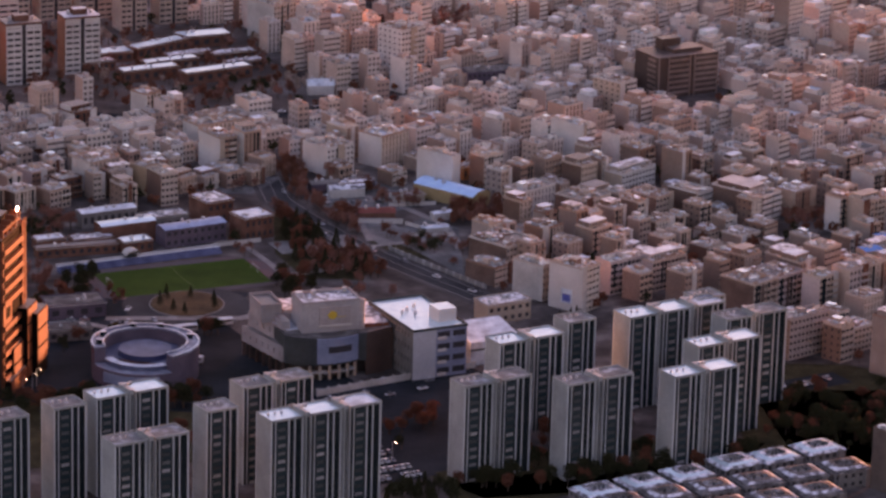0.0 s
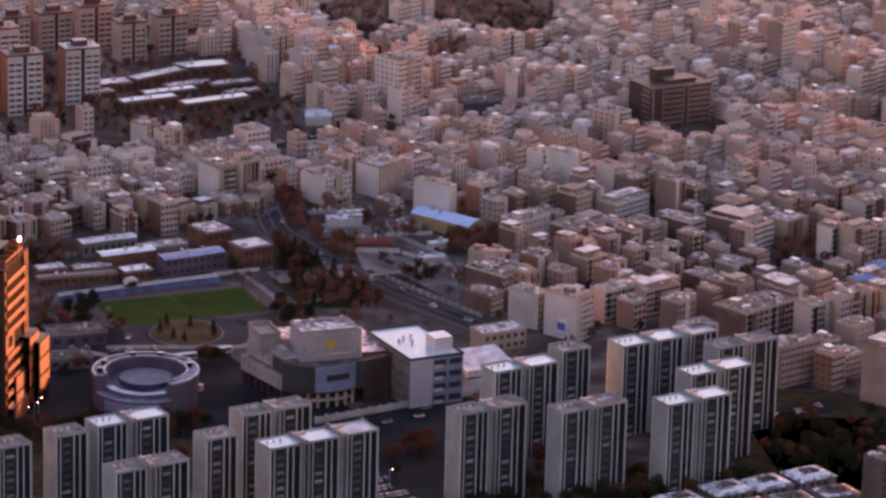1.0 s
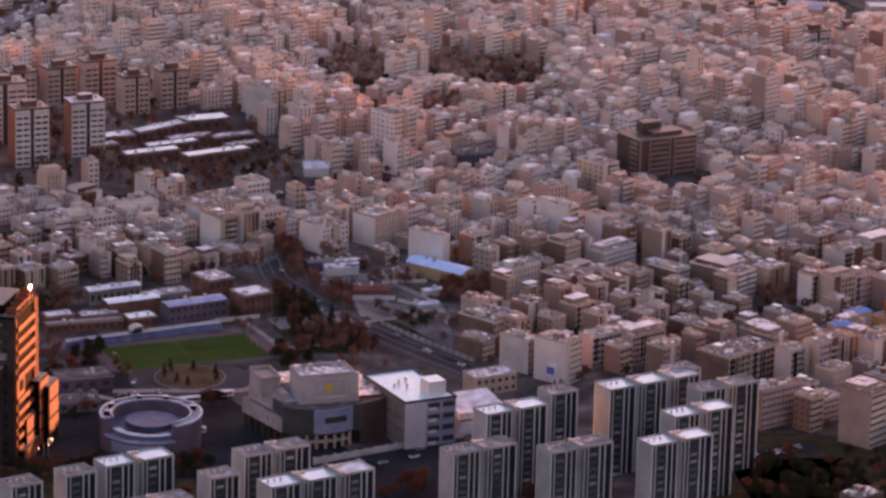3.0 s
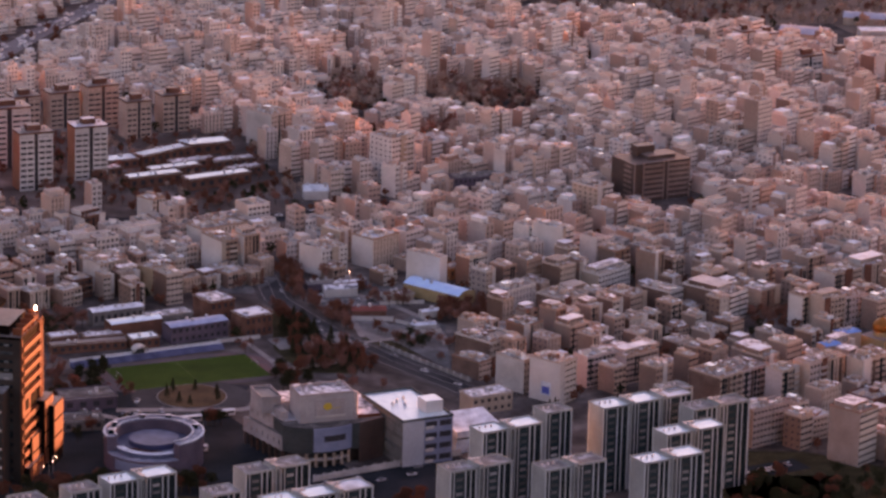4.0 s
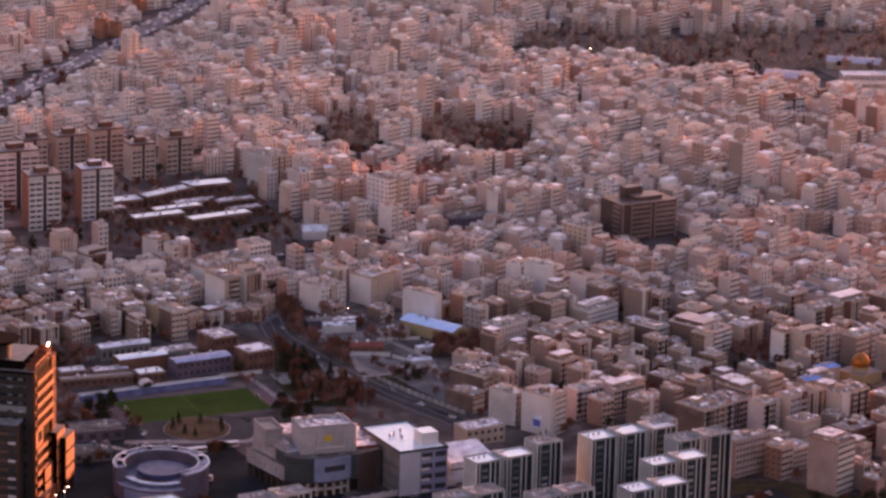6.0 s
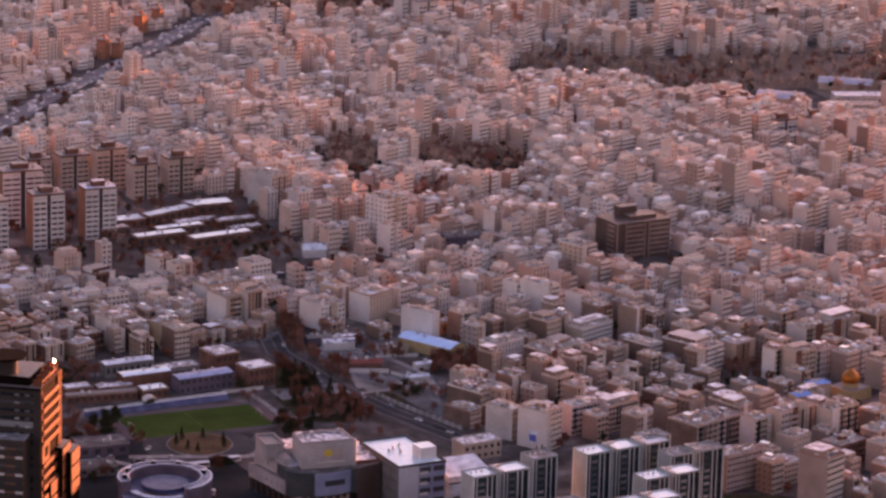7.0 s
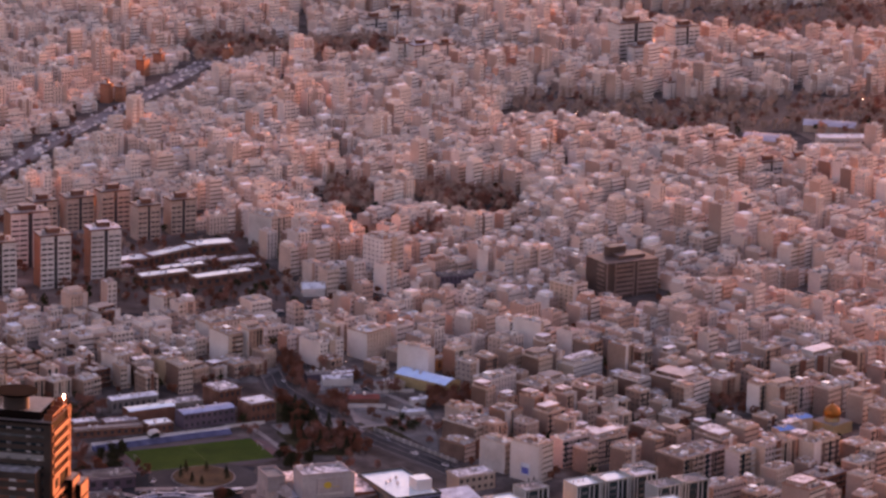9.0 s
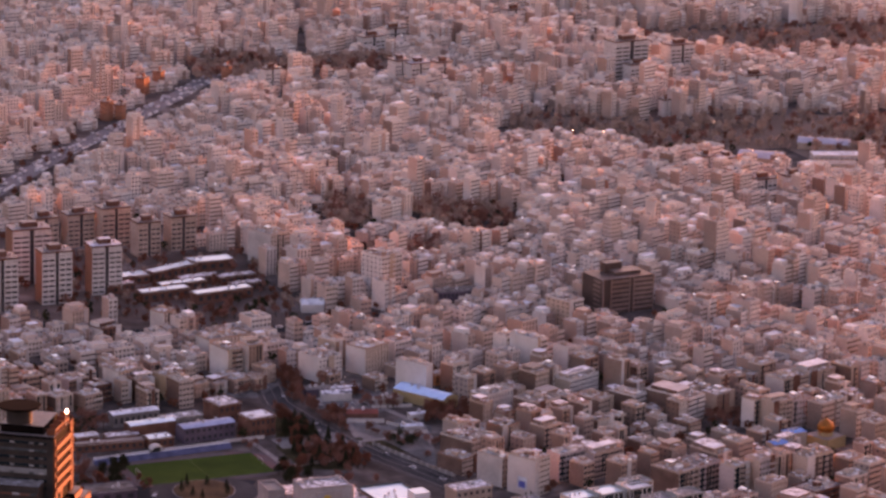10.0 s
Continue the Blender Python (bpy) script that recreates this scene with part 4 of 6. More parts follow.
g.box(20.5, 21.3, -0.2, 0.3, H + 5.4, H + 6.9, LAMPGLOW)
part("roof_sign", g, hi, "glowing white roof sign")
g = Geo(METAL)
g.tube(20.8, 0.1, 0.15, 0.15, H + 0.9, H + 5.4, METAL, 6)
part("sign_post", g, hi)
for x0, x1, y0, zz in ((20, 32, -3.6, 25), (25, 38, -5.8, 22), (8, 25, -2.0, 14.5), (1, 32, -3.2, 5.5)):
    g = Geo(SHADEBROWN)
    g.box(x0, x1, y0, 0.0, 0, zz, SHADEBROWN, ROOF)
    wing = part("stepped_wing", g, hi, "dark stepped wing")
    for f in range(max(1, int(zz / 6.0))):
        g = Geo(SUNORANGE)
        g.box(x0 + 0.4, x1 - 0.4, y0 - 0.25, y0, zz - 5.4 - f * 6.0, zz - 0.4 - f * 6.0, SUNORANGE)
        part("orange_panel", g, wing, "sunlit panel with the sun's orange in its colour")
taken.append((-214, 1569, 0, 69.3, 57.1))

# ================= sports ground =================

M_F = pose(-168, 1731, 0, 0, 0, 28)
g = Geo(TRACK)


def stadium(half, r, k=16):
    return [(half + r * math.cos(radians(-90 + 180 * i / k)), r * math.sin(radians(-90 + 180 * i / k))) for i in range(k + 1)] + [(-half + r * math.cos(radians(90 + 180 * i / k)), r * math.sin(radians(90 + 180 * i / k))) for i in range(k + 1)]


M_T = pose(-116.5, 1732, 0, 0, 0, 24)
g.prism(stadium(24, 22.5), -0.5, 0.12, TRACK)
solid("running_track", g, "faded red running track round the football pitch", "track", M_T, kind="structure")
g = Geo(TURF)
g.box(-34.5, 34.5, -17.5, 17.5, 0.0, 0.16, TURF)
pitch = solid("football_pitch", g, "green turf football pitch", "pitch", M_T, kind="structure")
LINE = surface("worn_line_paint", [(0.0, (0.06, 0.14, 0.04)), (1.0, (0.12, 0.20, 0.09))])
g = Geo(LINE)
g.ring(-33, 33, -16.5, 16.5, 0.12, 0.10, 0.166, LINE)
g.box(-0.06, 0.06, -16.4, 16.4, 0.10, 0.167, LINE)
part("marking", g, pitch)
for k in (-1, 1):
    e = thing("goal", "white football goal on the turf", "goal", M_T @ Matrix.Translation((k * 33, 0, 0.14)), group="goals")
    for y in (-3.6, 3.6):
        g = Geo(METAL)
        g.box(-0.06, 0.06, y - 0.06, y + 0.06, 0, 2.4, METAL)
        part("post", g, e)
    g = Geo(METAL)
    g.box(-0.06, 0.06, -3.66, 3.66, 2.4, 2.52, METAL)
    part("crossbar", g, e)
STANDBLUE = surface("dull_blue_seats", [(0.0, (0.10, 0.13, 0.24)), (0.7, (0.15, 0.19, 0.33)), (1.0, (0.45, 0.47, 0.52))], grain=0.5, stain=0.12, worn=0.3, gloss=0.1)
e = thing("grandstand", "long low grandstand with dull blue seats and a white rim", "stand", M_F)
for k in range(4):
    g = Geo(CONCRETE)
    g.box(0, 76, 2.0 + k * 0.9, 6.0, k * 0.6, (k + 1) * 0.6, STANDBLUE, STANDBLUE if k < 3 else SNOW)
    part("step", g, e)
g = Geo(SNOW)
g.box(0, 76, 6.0, 6.4, 0, 3.3, CONCRETE, SNOW)
part("back_wall", g, e)
e = thing("stand_pavilion", "small arched pavilion at the stand", "pavilion", M_F @ Matrix.Translation((31, 2.2, 0)) @ Matrix.Diagonal((0.55, 0.5, 0.75, 1)))
g = Geo(GREYPANEL)
g.box(0, 11, 5.6, 9, 0, 6, GREYPANEL, ROOF)
part("cabin", g, e)
g = Geo(WHITEWALL)
pa = [(5.5 + 6 * math.cos(radians(a)), 6 + 3 * math.sin(radians(a))) for a in range(0, 181, 15)]
for (xa, za), (xb, zb) in zip(pa, pa[1:]):
    g.poly([(xa, -1.5, za), (xa, 9, za), (xb, 9, zb), (xb, -1.5, zb)], CONCRETE)
    g.poly([(xb, -1.5, zb - 0.3), (xb, 9, zb - 0.3), (xa, 9, za - 0.3), (xa, -1.5, za - 0.3)], CONCRETE)
part("arched_canopy", g, e)
for x in (0.2, 10.4):
    g = Geo(WHITEWALL)
    g.box(x, x + 0.4, 5.5, 5.9, 0, 6.2, WHITEWALL)
    part("post", g, e)

# roundabout
g = Geo(PAVING)
g.tube(0, 0, 27, 27, -0.5, 0.13, ROADGREY, 48)
solid("roundabout_road", g, "grey ring road of a roundabout", "road", pose(-112, 1694, 0) @ Matrix.Diagonal((1.0, 1.0, 1, 1)), kind="structure")
g = Geo(DRYGRASS)
g.tube(0, 0, 14.6, 14.6, 0, 0.3, KERB, 40)
RUSTGRASS = surface("brown_winter_grass", [(0.0, (0.11, 0.062, 0.035)), (1.0, (0.16, 0.09, 0.05))], grain=0.8, stain=0.1, worn=0.4, gloss=0.08)
g.tube(0, 0, 14.2, 14.0, 0.3, 0.45, RUSTGRASS, 40)
solid("roundabout_island", g, "round island of dry grass with a stone kerb", "traffic island", pose(-112, 1696, 0) @ Matrix.Diagonal((1.08, 1.2, 1, 1)), kind="structure")


# low halls behind the pitch
def hall(name, x, y, yaw, w, d, h, wall, roof, label, rise=0.0, cols=0, floors=1, cat="building"):
    e = thing(name, label, cat, pose(x, y, 0, 0, 0, yaw))
    g = Geo(wall)
    if cols:
        g.facade((0, 0), (1, 0), w, 0, h, cols, floors, wall, GLASS, 0.5, 0.45, 0.3)
        g.poly([(0, d, 0), (0, 0, 0), (0, 0, h), (0, d, h)], wall)
        g.poly([(w, 0, 0), (w, d, 0), (w, d, h), (w, 0, h)], wall)
        g.poly([(w, d, 0), (0, d, 0), (0, d, h), (w, d, h)], wall)
    else:
        g.box(0, w, 0, d, 0, h, wall)
    part("outer_wall", g, e)
    g = Geo(roof)
    if rise:
        k = 10
        pr = [(d * i / k, h + rise * math.sin(math.pi * i / k)) for i in range(k + 1)]
        for (ya, za), (yb, zb) in zip(pr, pr[1:]):
            g.poly([(-0.4, ya, za), (w + 0.4, ya, za), (w + 0.4, yb, zb), (-0.4, yb, zb)], roof)
        g.poly([(-0.4, b, z) for b, z in pr], wall)
        g.poly([(w + 0.4, b, z) for b, z in pr][::-1], wall)
    else:
        g.box(-0.3, w + 0.3, -0.3, d + 0.3, h, h + 0.35, CONCRETE, roof)
        g.ring(-0.3, w + 0.3, -0.3, d + 0.3, 0.25, h + 0.35, h + 0.8, wall)
    part("roof", g, e)
    rnd = random.Random(int(x * 7 + y))
    for q in range(3):
        v = Geo(METAL)
        vx, vy = rnd.uniform(0.1, 0.85) * w, rnd.uniform(0.2, 0.7) * d
        v.box(vx, vx + 1.2, vy, vy + 1.2, h + 0.2, h + (rise or 0.35) + 1.0, METAL)
        part("roof_vent", v, e)
    taken.append((x, y, yaw, w, d))
    return e


hall("school_hall", -155, 1777, 29, 25.7, 9, 8, REDBRICK, SKYWHITE, "brick school hall with a bright white roof", rise=0.8)
hall("school_wing", -127, 1774, 31, 29.7, 10, 8, PLUM, SLATEBLUE, "two-storey school wing with a faded blue roof", rise=1.0, cols=9, floors=2)
hall("school_wing", -166, 1799, 29, 26.3, 8, 7, GREYRENDER, SNOW, "low grey school wing with a pale roof", rise=0.8, cols=8)
hall("school_wing", -138, 1792, 31, 22, 9, 7, GREYRENDER, PATCHY, "low school wing with a patchy flat roof", cols=6)
hall("school_hall", -144, 1763, 29, 13.5, 9, 5, REDBRICK, SKYWHITE, "low brick hall with a white roof", cols=4)
hall("school_hall", -166, 1766, 25, 18, 8, 4.6, REDBRICK, PATCHY, "low brick hall with a snow-patched roof", cols=5)
hall("school_hall", -181, 1753, 20, 36, 6, 4.2, REDBRICK, ROOF, "long low red brick hall behind the stand", cols=10)
hall("school_hall", -182, 1764, 25, 13, 8, 4.6, REDBRICK, SNOW, "small brick hall with a pale roof", cols=4)
hall("brick_office", -93, 1787, 35, 14.8, 13.2, 10, REDBRICK, SNOW, "two-storey brown brick building with a flat roof", cols=5, floors=2)
hall("brick_office", -111, 1810, 36, 13.5, 16, 10, REDBRICK, PATCHY, "brown brick building with a flat pale roof", cols=4, floors=2)
hall("kiosk_hall", -167, 1669, 20, 24.3, 14.2, 5.7, PLUM, DULLROOF, "low dark hall with a grey roof", cols=4)
hall("sports_hall", -20, 1866, -38, 34, 13.5, 6, OCHRE, SKYROOF, "ochre sports hall with a pale blue vaulted roof", rise=2.0)
hall("red_roofed_pavilion", -44, 1821, 8, 16.6, 6.9, 4.3, REDBRICK, surface("red_roof_tiles", [(0.0, (0.26, 0.055, 0.045)), (1.0, (0.36, 0.085, 0.065))], grain=1.2, stain=0.15), "low pavilion with a red tiled roof", rise=1.6)
hall("park_pavilion", -58, 1857, 14, 16.2, 6.8, 4.2, CONCRETE, PATCHY, "low park pavilion with a curved roof", rise=1.6)
hall("market_building", 4, 2062, 20, 26, 12, 8.0, PLUM, DULLROOF, "low market building with a weathered grey roof", rise=1.0, cols=10, floors=2)
hall("arched_hall", -76, 2039, 10, 13.2, 7.6, 4.8, CONCRETE, SNOW, "small arched hall at the avenue", rise=3.0)
hall("row_houses", 14, 1679, 31, 20.8, 11.3, 7.9, TANSTONE, PATCHY, "low tan terrace beside the boulevard", cols=6, floors=2)
hall("garage_row", -164, 1641, 18, 17.9, 8.1, 4.6, GREYRENDER, DULLROOF, "low grey garage row with a weathered roof", cols=4)
hall("changing_rooms", -53, 1868, 20, 14.9, 6.1, 3.7, REDBRICK, SNOW, "low brick changing rooms with a pale roof", cols=5)
hall("tool_shed", -29, 1853, 25, 8.9, 4.8, 3.4, CONCRETE, REDBRICK, "small shed with a red roof", rise=0.9)
hall("tool_shed", -15, 1802, 20, 12.3, 4.9, 3.4, CONCRETE, SNOW, "small shed with a pale roof", rise=0.9)
hall("canopy_shed", -67, 1866, 20, 14, 6.1, 3.8, PLUM, GREYRENDER, "low open shed under a grey curved roof", rise=1.0)
hall("canopy_shed", -51, 1875, 12, 13.1, 5.2, 3.5, PLUM, GREYRENDER, "low open shed under a grey roof", rise=0.8)
hall("tool_shed", -23, 1851, 30, 9.7, 5.8, 3.6, TANSTONE, PATCHY, "small tan shed with a patchy roof")
hall("tool_shed", -10, 1826, 25, 9, 4.9, 3.2, CONCRETE, SNOW, "small shed with a pale roof", rise=0.6)
# the wall's orange stands in for lamplight falling on it
hall("orange_kiosk", 3, 1893, 42, 11, 7, 6, surface("lamplit_orange_render", [(0.0, (0.42, 0.16, 0.07)), (1.0, (0.52, 0.22, 0.10))]), ROOF, "small shop coloured orange like lamplight beside a street lamp", cols=4)

# paved courts, walls and car park
for k, (x, y, yaw, w, d, mt, nm, lb) in enumerate(((-42, 1785, 114, 18.4, 36.8, PAVING, "paved_court", "grey paved school court"), (-16, 1793, 114, 33.4, 18.3, PAVING, "paved_court", "grey paved playground"),
                                    (-60, 1841, 20, 40.4, 17.2, PAVING, "paved_court", "grey paved park court"), (-93, 1550, 24, 70.9, 33.5, ASPHALT, "forecourt", "dark asphalt forecourt"),
                                    (-53, 1565, 33, 83, 17.1, ASPHALT, "service_road", "wide dark asphalt service road"), (-29, 1487, 28, 27.8, 46.3, ASPHALT, "car_park", "asphalt car park with parked cars"),
                                    (114, 1591, 31, 53.5, 14.2, ASPHALT, "car_park", "asphalt car park among trees"), (-180, 1643, 24, 99.9, 27.3, ASPHALT, "forecourt", "grey asphalt approach"))):
    g = Geo(mt)
    g.box(0, w, 0, d, -0.5, 0.055 + 0.006 * k, mt)
    solid(nm, g, lb, "pavement", pose(x, y, 0, 0, 0, yaw), kind="structure")
COURT = surface("dusty_pale_court", [(0.0, (0.12, 0.125, 0.125)), (0.5, (0.18, 0.18, 0.18)), (1.0, (0.27, 0.265, 0.27))], grain=0.35, stain=0.06, worn=0.45, gloss=0.06)
for poly, lb in (([(-63, 1862), (-42, 1888), (-21, 1888), (-17, 1850), (-31, 1836), (-54, 1836)], "dusty pale park court between low sheds"),
                 ([(-43, 1817), (-23, 1815), (-15, 1832), (1, 1816), (4, 1745), (-21, 1785), (-42, 1809)], "dusty pale playground beside the boulevard"),
                 ([(-131, 1861), (-94, 1861), (-81, 1891), (-99, 1891), (-131, 1870)], "pale paved square before the shop houses")):
    g = Geo(COURT)
    g.poly([(x, y, 0.105) for x, y in poly], COURT)
    solid("paved_court", g, lb, "pavement", kind="structure")
for x, y, yaw, n, hh in ((-44, 1820, 2, 20, 2.2), (-23, 1819, -40, 22, 1.6), (-59, 1865, 40, 24, 2.0), (-31, 1847, 12, 22, 1.8), (-21, 1801, 8, 20, 1.8), (-71, 1737, 31, 26, 1.6), (-106, 1778, 25, 22, 1.8)):
    g = Geo(CONCRETE)
    g.box(0, n, 0, 0.4, 0, hh, WHITEWALL)
    g.box(-0.1, n + 0.1, -0.1, 0.5, hh, hh + 0.2, KERB)
    solid("court_wall", g, "low pale rendered court wall", "wall", pose(x, y, 0, 0, 0, yaw), kind="structure")
g = Geo(CONCRETE)
g.box(0, 74, 0, 0.5, 0, 2.6, CONCRETE)
for k in range(15):
    g.box(k * 5, k * 5 + 0.7, -0.1, 0.6, 0, 3.1, CONCRETE)
solid("garden_wall", g, "long pale concrete garden wall with piers", "wall", pose(-53, 1584, 0, 0, 0, 33), kind="structure")
wall_line = shifted(BOULEVARD, 9.5)[6:10]
for (ax, ay), (bx, by) in zip(wall_line, wall_line[1:]):
    g = Geo(KERB)
    n = math.hypot(bx - ax, by - ay)
    g.box(0, n, -0.2, 0.2, 0, 1.9, KERB)
    for k in range(int(n // 5) + 1):
        g.box(k * 5, k * 5 + 0.5, -0.28, 0.28, 0, 2.2, CONCRETE)
    solid("garden_wall", g, "pale garden wall with piers along the boulevard", "wall", pose(ax, ay, 0, 0, 0, math.degrees(math.atan2(by - ay, bx - ax))), kind="structure")


# ================= landmark houses =================
def named(x, y, w, d, h, seed, wall=None, blind=None, side=False, label="", yaw=YAW, roof=None, plain=False, strips=0):
    return house(x, y, yaw, w, d, h, seed, wall, blind, side, label, roof, plain, strips)


TANWALL2 = surface("dull_brown_render", [(0.0, (0.13, 0.088, 0.075)), (1.0, (0.19, 0.135, 0.115))], grain=0.9, stain=0.1)
CREAM_WEST = surface("cream_brick", [(0.0, (0.46, 0.37, 0.32)), (1.0, (0.56, 0.46, 0.40))], grain=0.9, stain=0.08, worn=0.25)
PINKISH = surface("faded_pink_render", [(0.0, (0.44, 0.33, 0.32)), (1.0, (0.53, 0.41, 0.40))], grain=0.9, stain=0.08, worn=0.25)
named(53, 1697, 12.5, 17.2, 20, 1, WALL, WHITEWALL, label="six-storey white house with a blank flank", yaw=52)
named(37, 1712, 8.5, 17, 16, 2, WALL, CONCRETE, label="beige five-storey house with a blank pale flank", yaw=48)
named(180, 1621, 13.3, 16.3, 25, 3, WALL, surface("pink_render", [(0.0, (0.34, 0.25, 0.222)), (1.0, (0.41, 0.305, 0.27))]), label="tall pink rendered apartment house with a blank flank", yaw=50)
named(192, 1680, 22, 15.6, 12, 4, REDBRICK, CONCRETE, label="low house with a dark red brick front", yaw=45)
named(-19, 1883, 20.8, 6, 18, 5, WHITEWALL, WHITEWALL, label="white windowless slab block beside the sports hall", yaw=-37, plain=True)
named(-185, 1954, 14, 14, 11, 6, REDBRICK, WHITEWALL, label="four-storey house with a red brick front and white flank", yaw=45)
TANORANGE = surface("tan_orange_render", [(0.0, (0.42, 0.27, 0.17)), (1.0, (0.50, 0.33, 0.22))], grain=0.9, stain=0.1)
named(-142, 1853, 14, 11, 14, 7, TANSTONE, TANORANGE, label="tan five-storey house with square windows", yaw=48)
named(-168, 1855, 17, 14, 15, 64, CREAM_WEST, CONCRETE, label="cream house with large dark square openings", yaw=42)
named(-194, 1850, 13, 12, 11, 65, WALL, PINKISH, label="low pale pink house beside a red one", yaw=42)
named(-180, 1842, 12, 9, 10, 66, REDBRICK, PINKISH, label="house with a dark red front and pale flank", yaw=42)
named(-111, 1893, 9.4, 19.4, 17.5, 8, WALL, WHITEWALL, label="pale five-storey town house", yaw=35)
named(-100, 1897, 9.4, 11.3, 19.5, 9, WALL, CONCRETE, label="pale apartment house with vertical strips", yaw=35)
named(-61, 1893, 16.5, 18, 14, 10, WHITEWALL, WHITEWALL, label="white four-storey house with a blank flank", yaw=42)
named(-36, 1909, 19, 15, 16, 11, WALL, WHITEWALL, label="pale five-storey apartment house with balconies", yaw=48)
named(-53, 1923, 8, 14, 16, 12, WALL, TANSTONE, label="slim beige house with a blank tan flank", yaw=46)
named(-124, 1934, 28, 14, 12, 13, WALL, CONCRETE, label="long pale terrace house with vertical strips", yaw=36)
named(-152, 1978, 9.4, 11.4, 15, 14, WALL, CONCRETE, label="plain beige cube-shaped house", yaw=50)
named(59, 1918, 8.1, 21.4, 20.9, 15, WHITEWALL, WHITEWALL, label="white six-storey house with a blank flank")
named(80, 2018, 11.9, 18.6, 16.6, 16, WHITEWALL, WALL, True, label="white five-storey house with window rows")
named(103, 1987, 7.8, 15.1, 14.8, 17, WALL, WHITEWALL, label="slim house with a white blank flank")
named(-30, 2073, 16.9, 17.4, 26.6, 18, WHITEWALL, WHITEWALL, True, label="nine-storey white apartment house")
named(-99, 2146, 16.4, 20.4, 20.2, 19, WALL, CONCRETE, label="tall pale house with a concrete flank")
named(136, 1643, 22, 9, 18, 20, surface("rose_render", [(0.0, (0.42, 0.33, 0.31)), (1.0, (0.50, 0.40, 0.38))]), None, label="long rose-coloured apartment house", yaw=40)
named(160, 1652, 16, 11, 11, 21, WALL, surface("salmon_render", [(0.0, (0.42, 0.29, 0.25)), (1.0, (0.50, 0.36, 0.31))]), label="low salmon house beside the rose house", yaw=42)
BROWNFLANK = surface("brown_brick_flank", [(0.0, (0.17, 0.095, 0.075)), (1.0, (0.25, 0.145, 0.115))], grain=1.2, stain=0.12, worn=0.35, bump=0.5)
CREAM = surface("cream_render", [(0.0, (0.520, 0.376, 0.306)), (1.0, (0.620, 0.470, 0.387))], grain=0.9, stain=0.08, worn=0.25)
PALEPINK = surface("pale_pink_render", [(0.0, (0.50, 0.39, 0.37)), (1.0, (0.60, 0.48, 0.46))], grain=0.9, stain=0.08, worn=0.25)
named(30, 1833, 21, 12, 13, 30, WHITEWALL, TANSTONE, label="white five-storey house with balconies", yaw=46)
named(58, 1821, 18, 18, 13, 31, WALL, BROWNFLANK, label="house with a brown brick flank", yaw=50)
named(76, 1873, 24, 11, 11, 32, WHITEWALL, TANSTONE, label="white house with even window rows and a tan flank", yaw=48)
named(90, 1833, 12.5, 17, 12, 33, CREAM, BROWNFLANK, label="four-storey cream house with a brown flank", yaw=48)
named(109, 1842, 11, 17, 12, 34, WHITEWALL, BROWNFLANK, label="slim white house with a dark brown flank", yaw=48)
named(66, 1723, 21, 9.8, 15, 35, PALEPINK, PALEPINK, label="tan-pink five-storey apartment house", yaw=40)
named(84, 1729, 20, 10, 14, 36, WALL, PALEPINK, label="grey-blue four-storey apartment house", yaw=42)
named(22, 1748, 20, 22, 13, 37, WALL, BROWNFLANK, label="four-storey house with a wide brown flank", yaw=48)
named(17, 1730, 12, 17, 9, 38, WALL, BROWNFLANK, label="low house with a brown flank by the boulevard", yaw=48)
named(138, 1833, 14, 29, 14, 39, WHITEWALL, BROWNFLANK, label="deep house with a long brown brick flank", yaw=50)
named(154, 1848, 15, 12, 12, 40, WALL, TANSTONE, label="four-storey house with balcony rows", yaw=46)
named(172, 1823, 10, 9, 17, 41, CREAM, WHITEWALL, label="slim cream house with a white flank", yaw=44, strips=2)
named(182, 1818, 14, 10, 17, 42, CREAM, CREAM, label="cream house with a tall arched strip", yaw=40, strips=2)
named(193, 1827, 14, 10, 16, 43, PALEPINK, CREAM, label="pale pink house of five storeys", yaw=40)
named(192, 1874, 20, 14, 14, 44, CREAM, CONCRETE, label="wide cream house with three window rows", yaw=42)
named(208, 1889, 20, 14, 14, 45, CREAM, CONCRETE, label="wide cream house with narrow windows", yaw=42)
named(125, 1697, 15, 19, 15, 46, CREAM, BROWNFLANK, label="cream house with dark vertical window strips", yaw=45, strips=4)
named(136, 1708, 17, 17, 15, 47, PALEPINK, TANSTONE, label="pinkish house with dark vertical strips", yaw=45, strips=4)
named(153, 1703, 12, 10, 17, 48, CREAM, PALEPINK, label="cream five-storey house with dark columns", yaw=45, strips=2)
named(166, 1709, 12, 10, 19, 49, PALEPINK, CREAM, label="tall pale house with even windows", yaw=45)
named(175, 1719, 12, 10, 18, 50, CREAM, CREAM, label="tall cream house with a dark strip", yaw=45, strips=2)
named(191, 1718, 20, 10, 18, 51, CREAM, CREAM, label="tall cream corner house with a blank flank", yaw=44, strips=4)
named(162, 1492, 14.3, 10, 24, 22, TANWALL2, TANWALL2, label="brown apartment house beside the walk-up blocks", yaw=42)

e = thing("wall_sign", "white wall board with a blue field on a blank house flank", "sign", pose(53, 1697, 0, 0, 0, 52))
g = Geo(WHITEWALL)
g.box(-0.25, -0.05, 5.0, 10.5, 3.2, 9.4, SNOW)
part("board", g, e)
g = Geo(NAVY)
g.box(-0.32, -0.25, 5.7, 9.8, 3.9, 7.2, SIGNBLUE)
part("blue_field", g, e)

